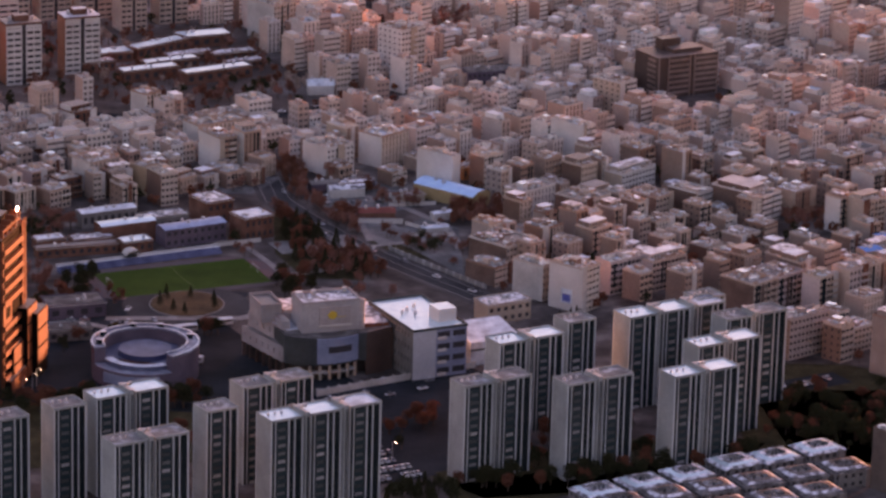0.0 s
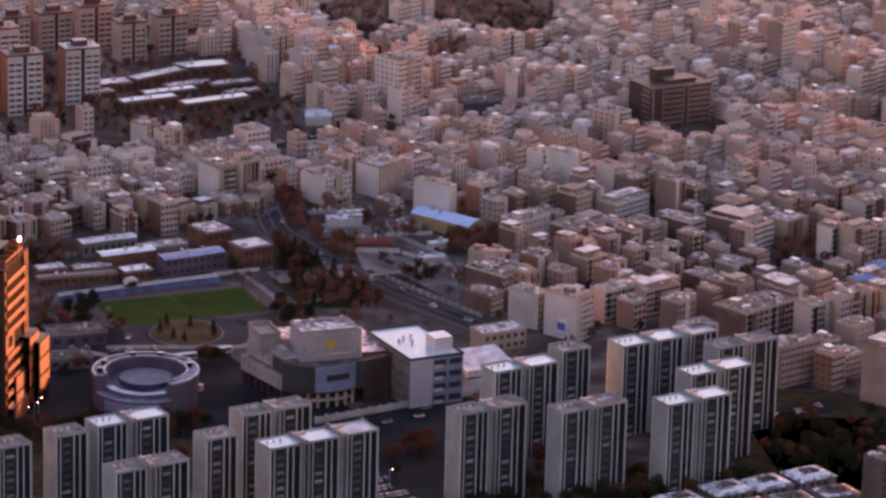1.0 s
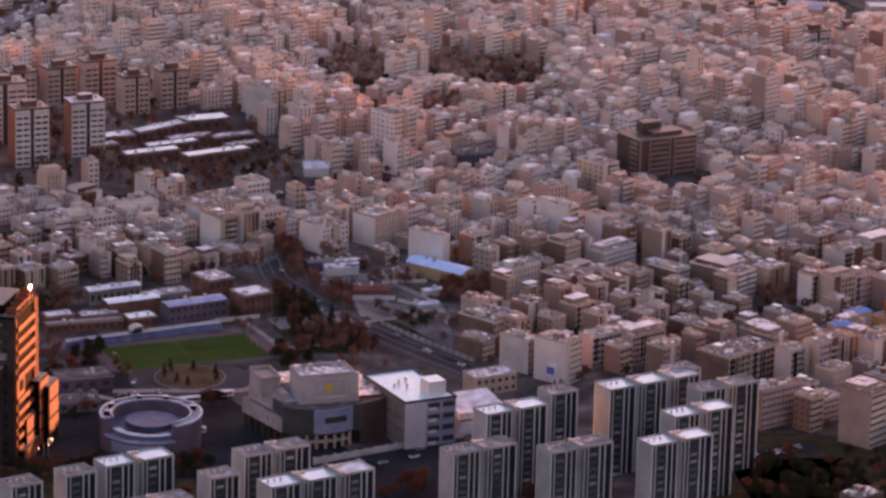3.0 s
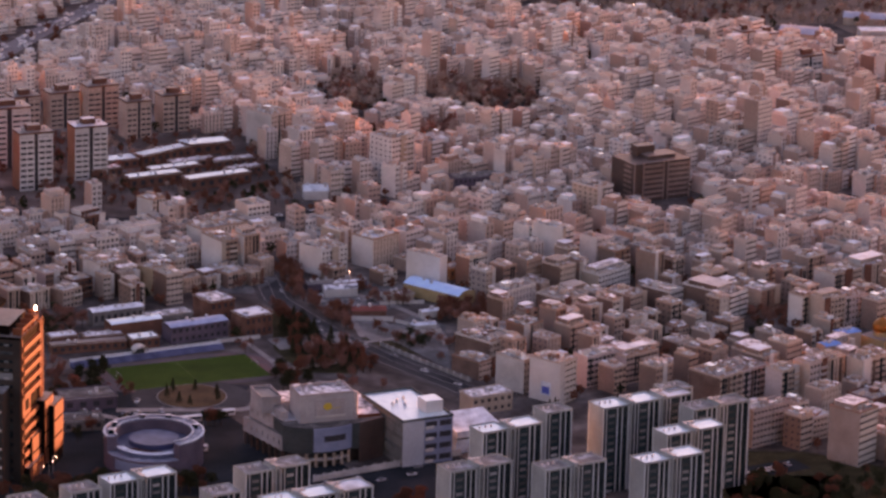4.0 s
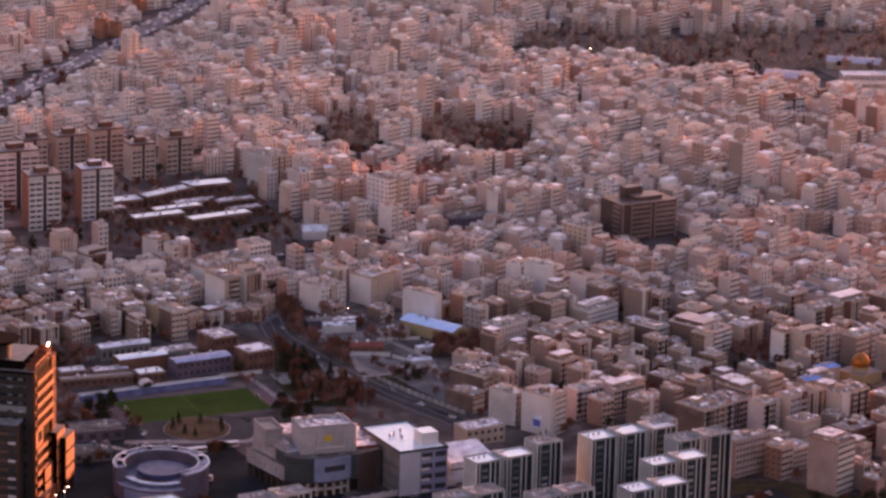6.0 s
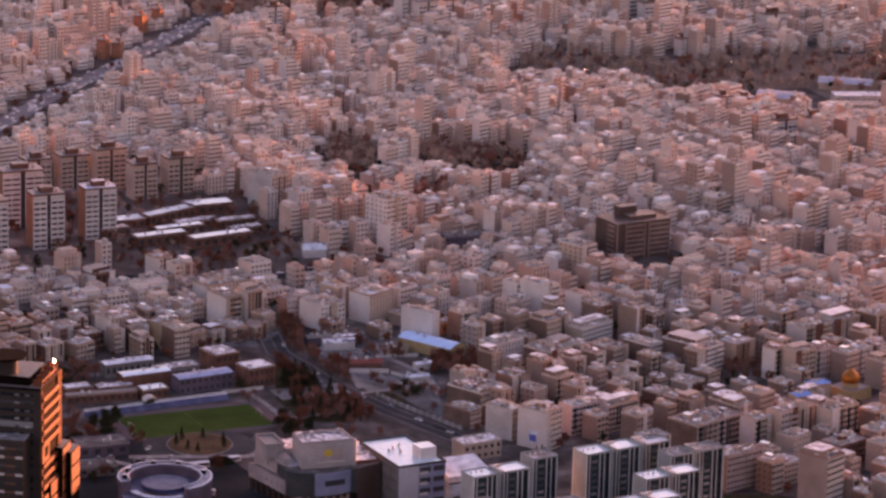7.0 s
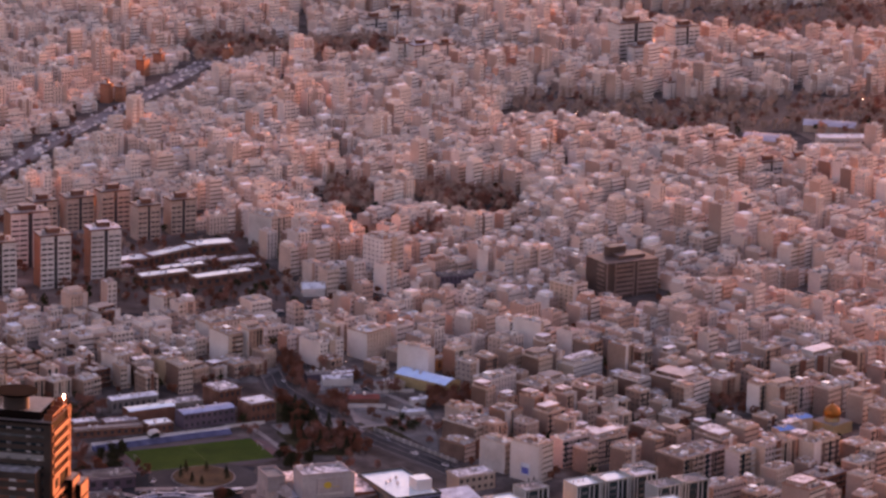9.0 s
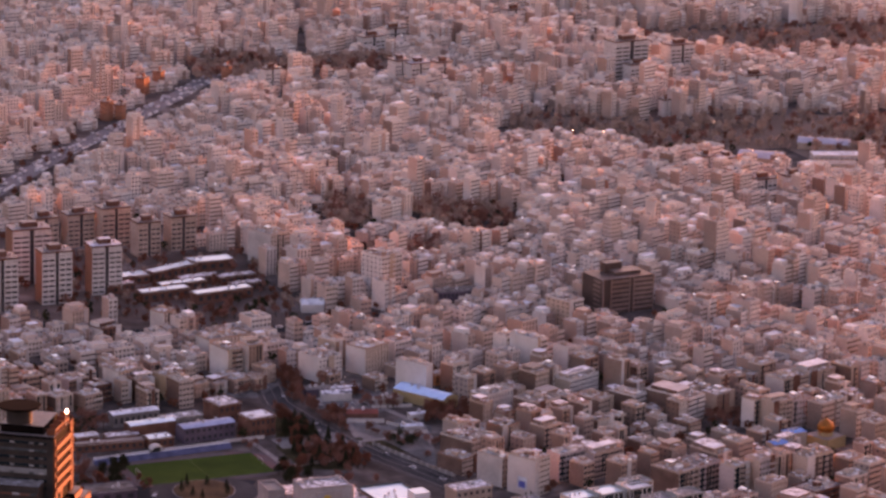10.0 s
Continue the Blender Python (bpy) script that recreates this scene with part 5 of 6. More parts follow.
for k, (x, y, w, d, h) in enumerate(((-127, 1858, 10.6, 9.9, 7.5), (-116, 1864, 8.6, 9.9, 6.8), (-106, 1868, 11.4, 9.9, 7.8), (-95, 1874, 8.5, 9, 7.3), (-91, 1888, 8.5, 9.8, 9.8), (-30, 1879, 9.3, 10, 7.3), (-55, 1885, 8.4, 9, 7), (-183, 1826, 11.8, 10, 9.5), (-198, 1819, 11.9, 10, 10.6))):
    named(x, y, w, d, h, 60 + k, WALL, None, label="low white shop house in a terrace")

# dark office block
off = thing("office_block", "dark brown office block with ribbon windows", "building", pose(100, 2050, 0, 0, 0, 30) @ Matrix.Diagonal((0.92, 0.8, 0.8, 1)))
W, D, H = 39.0, 28.0, 26.5
g = Geo(BROWNSTONE)
g.box(0, W, 0, D, 0, H, BROWNSTONE, BROWNSTONE)
part("body", g, off)
for f in range(7):
    g = Geo(OFFICEBAND)
    g.box(7, 20, -0.35, 0, 2.2 + f * 3.5, 3.7 + f * 3.5, OFFICEBAND)
    part("spandrel", g, off)
    g = Geo(GLASS)
    g.box(24, W - 0.5, -0.35, 0, 2.2 + f * 3.5, 3.6 + f * 3.5, OFFICEBAND)
    part("spandrel", g, off)
    g = Geo(GLASS)
    g.box(-0.35, 0, 3, 12, 2.2 + f * 3.5, 3.6 + f * 3.5, OFFICEBAND)
    part("spandrel", g, off)
for x in (0.0, 6.3, 20.2, 23.2, W - 0.8):
    g = Geo(OFFICEBAND)
    g.box(x, x + 0.8, -0.6, 0, 0, H + 0.5, OFFICEBAND)
    part("pier", g, off)
g = Geo(BROWNSTONE)
g.box(14, W - 6, 8, D - 6, H, H + 2.2, BROWNSTONE, ROOF)
part("roof_storey", g, off)
g = Geo(DARKSTRIP)
g.box(12, 24, 18, 26, H, H + 7.0, BROWNSTONE, ROOF)
part("plant_room", g, off)
taken.append((100, 2050, 30, 36, 22))
taken.append((106, 2038, 30, 33, 14))


# twin towers and the slab blocks behind
def point_tower(x, y, w, d, h, yaw, label, side, front):
    e = thing("point_tower", label, "building", pose(x, y, 0, 0, 0, yaw), group="point towers")
    fl = round(h / 3.0)
    g = Geo(side)
    g.facade((0, d), (0, -1), d, 0, h, 5, fl, side, GLASS, 0.3, 0.4, 0.3)
    g.poly([(w, 0, 0), (w, d, 0), (w, d, h), (w, 0, h)], side)
    g.poly([(w, d, 0), (0, d, 0), (0, d, h), (w, d, h)], side)
    part("flank", g, e)
    g = Geo(GLASS)
    g.box(0.02, w - 0.02, 0.35, 0.6, 0, h, GLASS)
    part("glazing", g, e)
    for a, b in ((0, 0.44), (0.56, 1.0)):
        g = Geo(front)
        g.box(0, w * (b - a), 0, 0.35, 0, 1.65, front)
        me = g.mesh("balcony_band")
        for f in range(fl + 1):
            o = part("balcony_band", me, e)
            o.location = (w * a, 0, min(f * h / fl - 0.5, h - 1.65))
        for q in (w * a, w * (a + b) / 2 - 0.3, w * b - 0.6):
            g = Geo(front)
            g.box(q, q + 0.6, -0.05, 0.35, 0, h, front)
            part("pier", g, e)
    g = Geo(DARKSTRIP)
    g.box(w * 0.44, w * 0.56, 0.8, 1.0, 0, h, DARKSTRIP)
    part("stair_slot", g, e)
    g = Geo(CONCRETE)
    g.box(-0.3, w + 0.3, -0.3, d + 0.3, h, h + 1.0, REDBRICK, ROOF)
    g.box(w * 0.3, w * 0.7, d * 0.3, d * 0.7, h + 1, h + 4, REDBRICK, ROOF)
    part("roof", g, e)
    g = Geo(METAL)
    g.tube(w * 0.2, d * 0.5, 1.0, 1.0, h + 1, h + 3, METAL)
    part("roof_tank", g, e)
    g = Geo(METAL)
    g.tube(w * 0.85, d * 0.5, 1.0, 1.0, h + 1, h + 2.6, METAL)
    part("roof_tank", g, e)
    taken.append((x, y, yaw, w, d))


TANWALL = surface("tan_brick", [(0.0, (0.40, 0.155, 0.095)), (1.0, (0.49, 0.205, 0.13))], grain=1.0, stain=0.1)
PALETAN = surface("pale_tan_brick", [(0.0, (0.54, 0.37, 0.30)), (1.0, (0.64, 0.46, 0.38))], grain=1.0, stain=0.1)
for x, y, w, d, h in ((-228, 2042, 18.5, 13, 31), (-201, 2067, 18.5, 13, 29), (-258, 2022, 19, 14, 31), (-250, 2086, 24, 14, 33)):
    point_tower(x, y, w, d, h, 24, "brick point tower with pale balcony bands", TANWALL, WHITEWALL)
for x, y, w, d, h in ((-181, 2160, 15, 12, 21), (-162, 2177, 17, 12, 21), (-205, 2182, 19, 12, 24), (-226, 2180, 18, 12, 20), (-246, 2172, 16, 12, 19)):
    point_tower(x, y, w, d, h, 28, "pale tan brick tower block", PALETAN, PALETAN)
for x, y, yaw, w, d, h in ((-186, 2090, 28, 19, 12, 5), (-167, 2100, 46, 36, 9, 6), (-146, 2126, 25, 28, 13, 6), (-170, 2052, 30, 31, 9, 6), (-138, 2052, 33, 38, 9, 6), (-160, 2074, 32, 30, 8, 5)):
    hall("compound_hall", x, y, yaw, w, d, h, REDBRICK, SKYWHITE, "long low brick hall with a pale roof", cols=max(4, int(w / 5)))

for x, y, yaw, w, d, h in ((-150, 2094, 30, 26, 8, 4), (-127, 2100, 30, 24, 8, 4), (-118, 2083, 33, 20, 7, 4), (-192, 2070, 30, 18, 8, 5)):
    hall("compound_hall", x, y, yaw, w, d, h, REDBRICK, PATCHY, "low brick hall with a snow-patched roof", cols=5)

# far high-rises
for x, y, w, d, h in ((-125, 2643, 12, 8, 20), (-30, 2670, 12, 12, 23), (-18, 2666, 16, 12, 22), (1, 2682, 13, 10, 20), (135, 2722, 30, 16, 31), (146, 2706, 20, 10, 17), (178, 2740, 22, 14, 26), (57, 2932, 16, 10, 14),
                      (182, 2405, 9, 12, 16), (195, 2409, 12, 12, 14), (213, 2352, 18, 12, 13), (235, 2360, 16, 12, 14), (-57, 2815, 20, 10, 12), (166, 2606, 6, 7, 12), (232, 2690, 20, 12, 14), (-40, 2850, 18, 10, 12)):
    point_tower(x, y, w, d, h, 31, "far pale apartment high-rise", WHITEWALL, WHITEWALL)
# tan-orange on every wall stands in for evening sun on these blocks
for x, y, w, d, h in ((-214, 2637, 9, 7, 12), (-203, 2658, 6, 7, 13), (-232, 2547, 7, 7, 13), (-223, 2552, 6, 6, 10), (-155, 2694, 5, 6, 11)):
    point_tower(x, y, w, d, h, 68, "apartment block with evening-sun orange in its wall colour", TANWALL, TANWALL)
taken.append((205, 2440, 0, 50, 50))
FARBLUE = surface("muted_blue_sheet_roof", [(0.0, (0.36, 0.38, 0.47)), (1.0, (0.46, 0.48, 0.57))], rough=0.5, grain=0.8, stain=0.2)
hall("far_hall", 209, 2460, -14, 30, 22, 5, TANSTONE, FARBLUE, "long hall with a pale muted blue roof", rise=2.5)
hall("far_hall", 255, 2510, -10, 36, 16, 5, TANSTONE, FARBLUE, "long hall with a pale muted blue roof", rise=2.5)
hall("far_hall", 258, 2430, 6, 32, 14, 7, TANSTONE, ROOF, "long low works hall", cols=10)
hall("far_hall", 262, 2462, 6, 36, 14, 6, CONCRETE, SNOW, "low pale works hall", cols=10)

# golden dome
dm = thing("shrine", "domed shrine with a golden dome beside blue roofs", "building", pose(208, 1799, 0, 0, 0, YAW) @ Matrix.Diagonal((0.95, 0.95, 0.84, 1)))
g = Geo(OCHRE)
g.box(-8, 8, -8, 8, 0, 7, OCHRE, ROOF)
part("hall", g, dm)
g = Geo(OCHRE)
g.tube(0, 0, 4.3, 4.3, 7, 9.5, OCHRE, 24)
part("drum", g, dm)
g = Geo(GOLD)
prof = [(4.4, 9.5), (4.9, 10.8), (5.0, 12.2), (4.6, 13.8), (3.6, 15.3), (2.2, 16.4), (0.8, 17.3), (0.15, 18.2)]
for (ra, za), (rb, zb) in zip(prof, prof[1:]):
    g.tube(0, 0, ra, rb, za, zb, GOLD, 24)
part("dome", g, dm, "golden dome")
g = Geo(GOLD)
g.tube(0, 0, 0.15, 0.05, 18.2, 20, GOLD, 6)
part("finial", g, dm)
taken.append((192, 1789, 0, 29.5, 26.9))
hall("blue_roofed_hall", 178, 1759, 31, 9, 8, 11.5, TANSTONE, BLUEROOF, "low hall with a bright blue roof", rise=0.6)
hall("blue_roofed_hall", 188, 1786, 31, 11, 8.2, 9.5, TANSTONE, BLUEROOF, "house with a bright blue sheet roof", rise=0.4)


# ================= the town, row by row =================
def lots(rnd, u0, u1, v0, v1, yaw, cx, cy):
    """Rows of house lots in a turned grid: yields near corner, width, depth. Far lots are sized smaller to fit the
    camera's view.
    """
    c, s = math.cos(radians(yaw)), math.sin(radians(yaw))
    v, row = v0, 0
    while v < v1:
        d = rnd.uniform(8.5, 12) if v > 120 else rnd.uniform(10.5, 14.5)
        u = u0 + rnd.uniform(0, 20)
        run = rnd.uniform(60, 120)
        while u < u1:
            far = cy + u * s + v * c > 2030
            w = rnd.choice([5.5, 6.5, 7, 7.5, 8.5, 10, 12] if far else [6, 6.5, 7, 7.5, 8, 9, 11, 13])
            push = rnd.uniform(0, 3)
            yield cx + u * c - (v + push) * s, cy + u * s + (v + push) * c, w, d - push + rnd.uniform(-2.5 if far else -1.0, 0.5)
            u += w + (0.05 if rnd.random() < 0.82 else rnd.uniform(1.2, 4.5))
            run -= w
            if run < 0:
                u += rnd.uniform(6, 9)
                run = rnd.uniform(60, 120)
        v += d + (rnd.uniform(2.5, 5) if row % 2 == 0 else rnd.uniform(6, 9))
        row += 1


def allowed(x, y, w, d, yaw):
    c, s = math.cos(radians(yaw)), math.sin(radians(yaw))
    for a, b in ((0, 0), (w, 0), (0, d), (w, d), (w / 2, d / 2)):
        px, py = x + a * c - b * s, y + a * s + b * c
        if abs(px) > 0.115 * (py + 157) + 25 or not free(px, py, 0.6):
            return False
        for z in (OPEN, COMPOUND, WOOD_A, WOOD_B, WOOD_C, PARK_A, PARK_B, PARK_C, GARDEN):
            if inside(px, py, z):
                return False
        if near_line(px, py, BOULEVARD, 9) or near_line(px, py, HIGHWAY_CLEAR, 14) or near_line(px, py, AVENUE, 8):
            return False
    return True


NEAR_Y = 1905.0
rnd = random.Random(7)
far_town = {}
LOW_ROWS = [(60, 135, 1985, 2062), (-280, -70, 1850, 1962), (85, 178, 1742, 1815), (160, 220, 1735, 1792), (-25, 62, 2012, 2066), (-85, 65, 2196, 2246), (40, 300, 2440, 2520)]


def west(x, y):
    """The grid west of the boulevard is turned less."""
    return x < -14 - 0.09 * (y - 1850)


for grid in (YAW, YAW_WEST):
    cg, sg = math.cos(radians(grid)), math.sin(radians(grid))
    for x, y, w, d in lots(rnd, -1300, 1700, -1100, 1700, grid, 0, 2100):
        if y < 1590 or y > 3150 or abs(x) > 0.125 * (y + 157) + 40 or west(x, y) != (grid == YAW_WEST):
            continue
        if not allowed(x, y, w, d, grid) or (grid == YAW_WEST and not west(x + w * cg, y + w * sg)):
            continue
        if rnd.random() < (0.03 if y < 2080 else 0.07):
            continue
        floors = rnd.choice([2, 3, 4, 4, 5, 5, 5, 6] if y < 2080 else [2, 3, 3, 4, 4, 5, 5, 6])
        if y > 2150 and rnd.random() < 0.05:
            floors += rnd.randint(2, 4)
        rise = math.sin(x * 0.045 + 1.3 * math.sin(y * 0.02)) + math.sin(y * 0.031 + x * 0.017)
        if y > 1990 and abs(rise) > 0.85:
            floors = max(2, floors + (2 if rise > 0 else -1))
        if any(ax < x < bx and ay < y < by for ax, bx, ay, by in LOW_ROWS):
            floors = min(floors, rnd.choice([2, 3, 3]))
        if near_line(x, y, HIGHWAY_CLEAR, 42):
            floors = 2
        h = floors * (2.85 if y < 2080 else 2.6) + 0.8 + rnd.uniform(0, 0.6)
        if y < NEAR_Y:
            house(x, y, grid, w - 0.05, d, h, rnd.random(), side_windows=rnd.random() < 0.2)
        else:
            far_town.setdefault(int((y - NEAR_Y) // 250), []).append((x, y, w, d, h, floors, grid))

cells = {}
for rows in far_town.values():
    for x, y, w, d, h, floors, grid in rows:
        cells.setdefault((int(x // 40), int(y // 40)), []).append((x, y, w, d, math.cos(radians(grid)), math.sin(radians(grid))))


def open_spot(x, y, margin):
    """Whether no house of the town stands at this point."""
    if not free(x, y, margin):
        return False
    i, j = int(x // 40), int(y // 40)
    for a in (i - 1, i, i + 1):
        for b in (j - 1, j, j + 1):
            for hx, hy, w, d, cg, sg in cells.get((a, b), ()):
                u, v = (x - hx) * cg + (y - hy) * sg, -(x - hx) * sg + (y - hy) * cg
                if -margin < u < w + margin and -margin < v < d + margin:
                    return False
    return True


for key, rows in far_town.items():
    # farther quarters take the render paled for haze
    wall_mt, pane_mt = (WALL_FAR, GLASS_FAR) if key < 1 else (WALL_HAZED, GLASS_FAR)
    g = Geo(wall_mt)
    r2 = random.Random(key)
    for x, y, w, d, h, floors, grid in rows:
        n = len(g.v)
        w -= 0.1
        zt = h - 0.8
        # walls with a parapet lip round a sunk roof
        g.v.extend([(0, 0, 0), (w, 0, 0), (w, d, 0), (0, d, 0), (0, 0, h), (w, 0, h), (w, d, h), (0, d, h),
                    (0.3, 0.3, h), (w - 0.3, 0.3, h), (w - 0.3, d - 0.3, h), (0.3, d - 0.3, h), (0.3, 0.3, zt), (w - 0.3, 0.3, zt), (w - 0.3, d - 0.3, zt), (0.3, d - 0.3, zt)])
        sw = g.slot(wall_mt)
        for i in range(4):
            j = (i + 1) % 4
            if i % 2 == 0:
                g.f.append((n + i, n + j, n + 4 + j, n + 4 + i))
                g.m.append(sw)
            g.f.extend([(n + 4 + i, n + 4 + j, n + 8 + j, n + 8 + i), (n + 8 + i, n + 8 + j, n + 12 + j, n + 12 + i)])
            g.m.extend([sw] * 2)
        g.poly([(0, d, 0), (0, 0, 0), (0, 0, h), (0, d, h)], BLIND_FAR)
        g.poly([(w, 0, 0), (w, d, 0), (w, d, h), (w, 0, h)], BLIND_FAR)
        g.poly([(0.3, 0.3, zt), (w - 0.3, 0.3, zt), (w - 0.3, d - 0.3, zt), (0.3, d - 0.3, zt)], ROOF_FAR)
        if r2.random() < 0.25:
            g.box(w * 0.08, w * 0.9, d * 0.3, d * 0.9, zt, zt + 2.9, wall_mt, SNOW if r2.random() < 0.15 else ROOF_FAR)
        if r2.random() < 0.3:
            a0 = r2.choice((0.0, 0.38, 0.7)) * w
            g.box(a0, a0 + w * 0.26, -0.35, 0.0, 0, h + 0.5, BLIND_FAR)
        sx, sy = r2.uniform(0.1, 0.55) * w, r2.uniform(0.2, 0.6) * d
        g.box(sx, sx + min(2.6, w * 0.35), sy, sy + 3.2, zt, zt + 2.3, wall_mt, SKYWHITE if r2.random() < 0.12 else ROOF_FAR)
        for i in range(r2.randint(4, 8)):
            bx, by = r2.uniform(0.5, w - 2.0), r2.uniform(0.6, d - 2.4)
            # many box tops are coloured bright to stand for sky glints
            g.box(bx, bx + r2.uniform(0.4, 1.3), by, by + r2.uniform(0.4, 1.3), zt, zt + r2.uniform(0.5, 1.7), wall_mt if r2.random() < 0.4 else ROOF_FAR, r2.choice((SNOW, SKYWHITE, SKYWHITE, ROOF_FAR)))
        cols = max(2, round(w / 2.4))
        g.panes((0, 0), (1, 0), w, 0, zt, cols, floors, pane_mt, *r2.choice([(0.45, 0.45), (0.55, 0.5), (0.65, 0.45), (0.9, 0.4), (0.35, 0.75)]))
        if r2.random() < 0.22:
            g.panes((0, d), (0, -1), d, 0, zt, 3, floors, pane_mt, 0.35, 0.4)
        g.moved(n, pose(x, y, 0, 0, 0, grid))
    solid("town_quarter", g, "dense quarter of pale flat-roofed apartment houses", "houses", kind="stuff")


# ================= trees =================
def crown_mesh(name, seed, mat, r, h, z0, n, size, cone=False):
    rr = random.Random(seed)
    g = Geo(mat)
    lumps = [(rr.uniform(-0.45, 0.45) * r, rr.uniform(-0.45, 0.45) * r, rr.uniform(0.25, 0.8), rr.uniform(0.45, 0.75)) for _ in range(7)]
    for _ in range(n):
        if cone:
            t = rr.random() ** 0.7
            rad = r * (1 - t) * rr.uniform(0.55, 1.05) + 0.1
            a = rr.uniform(0, 6.283)
            c = Vector((rad * math.cos(a), rad * math.sin(a), z0 + t * h))
        else:
            lx, ly, lz, lr = rr.choice(lumps)
            v = Vector((rr.gauss(0, 1), rr.gauss(0, 1), rr.gauss(0, 1))).normalized() * rr.uniform(0.6, 1.0) * lr * r
            c = Vector((lx + v.x, ly + v.y, z0 + h * lz + v.z * 0.8 * h / (2 * r)))
        q = Euler((rr.uniform(0, 6.3), rr.uniform(0, 6.3), rr.uniform(0, 6.3))).to_matrix()
        k = size * rr.uniform(0.6, 1.3)
        pts = [c + q @ Vector(p) * k for p in ((-1, -0.5, 0), (0, -0.7, 0.15), (1, -0.3, 0), (0.8, 0.6, -0.15), (-0.6, 0.7, 0.1))]
        g.poly([tuple(p) for p in pts], mat)
    return g.mesh(name)


def trunk_mesh(seed, h):
    rr = random.Random(seed)
    g = Geo(BARK)
    g.tube(0, 0, 0.24, 0.13, 0, h * 0.55, BARK, 7)
    for k in range(5):
        n = len(g.v)
        g.tube(0, 0, 0.10, 0.03, 0, h * 0.45, BARK, 5)
        g.moved(n, pose(0, 0, h * (0.35 + 0.04 * k), rr.uniform(25, 50), 0, 72 * k + rr.uniform(-15, 15)))
    return g.mesh("trunk")


KINDS = {}
for k in range(4):
    KINDS["russet", k] = (trunk_mesh(k, 7.0), crown_mesh("crown", 10 + k, RUSSET, 2.7, 5.2, 2.0, 900, 0.21), "bare russet-brown park tree")
    KINDS["pine", k] = (trunk_mesh(20 + k, 6.0), crown_mesh("crown", 30 + k, PINE, 2.0, 7.2, 0.9, 760, 0.22, True), "dark slender evergreen conifer")
    KINDS["oak", k] = (trunk_mesh(40 + k, 7.0), crown_mesh("crown", 50 + k, PINE, 3.0, 5.6, 1.8, 900, 0.23), "dark broad evergreen tree")


def tree(kind, x, y, scale, rr):
    tm, cm, label = KINDS[kind, rr.randrange(4)]
    e = thing("tree", label, "tree", pose(x, y, 0, 0, 0, rr.uniform(0, 360)) @ Matrix.Diagonal((scale, scale, scale * rr.uniform(0.85, 1.2), 1)), group="park trees")
    part("trunk", tm, e)
    part("crown", cm, e)


rr = random.Random(3)
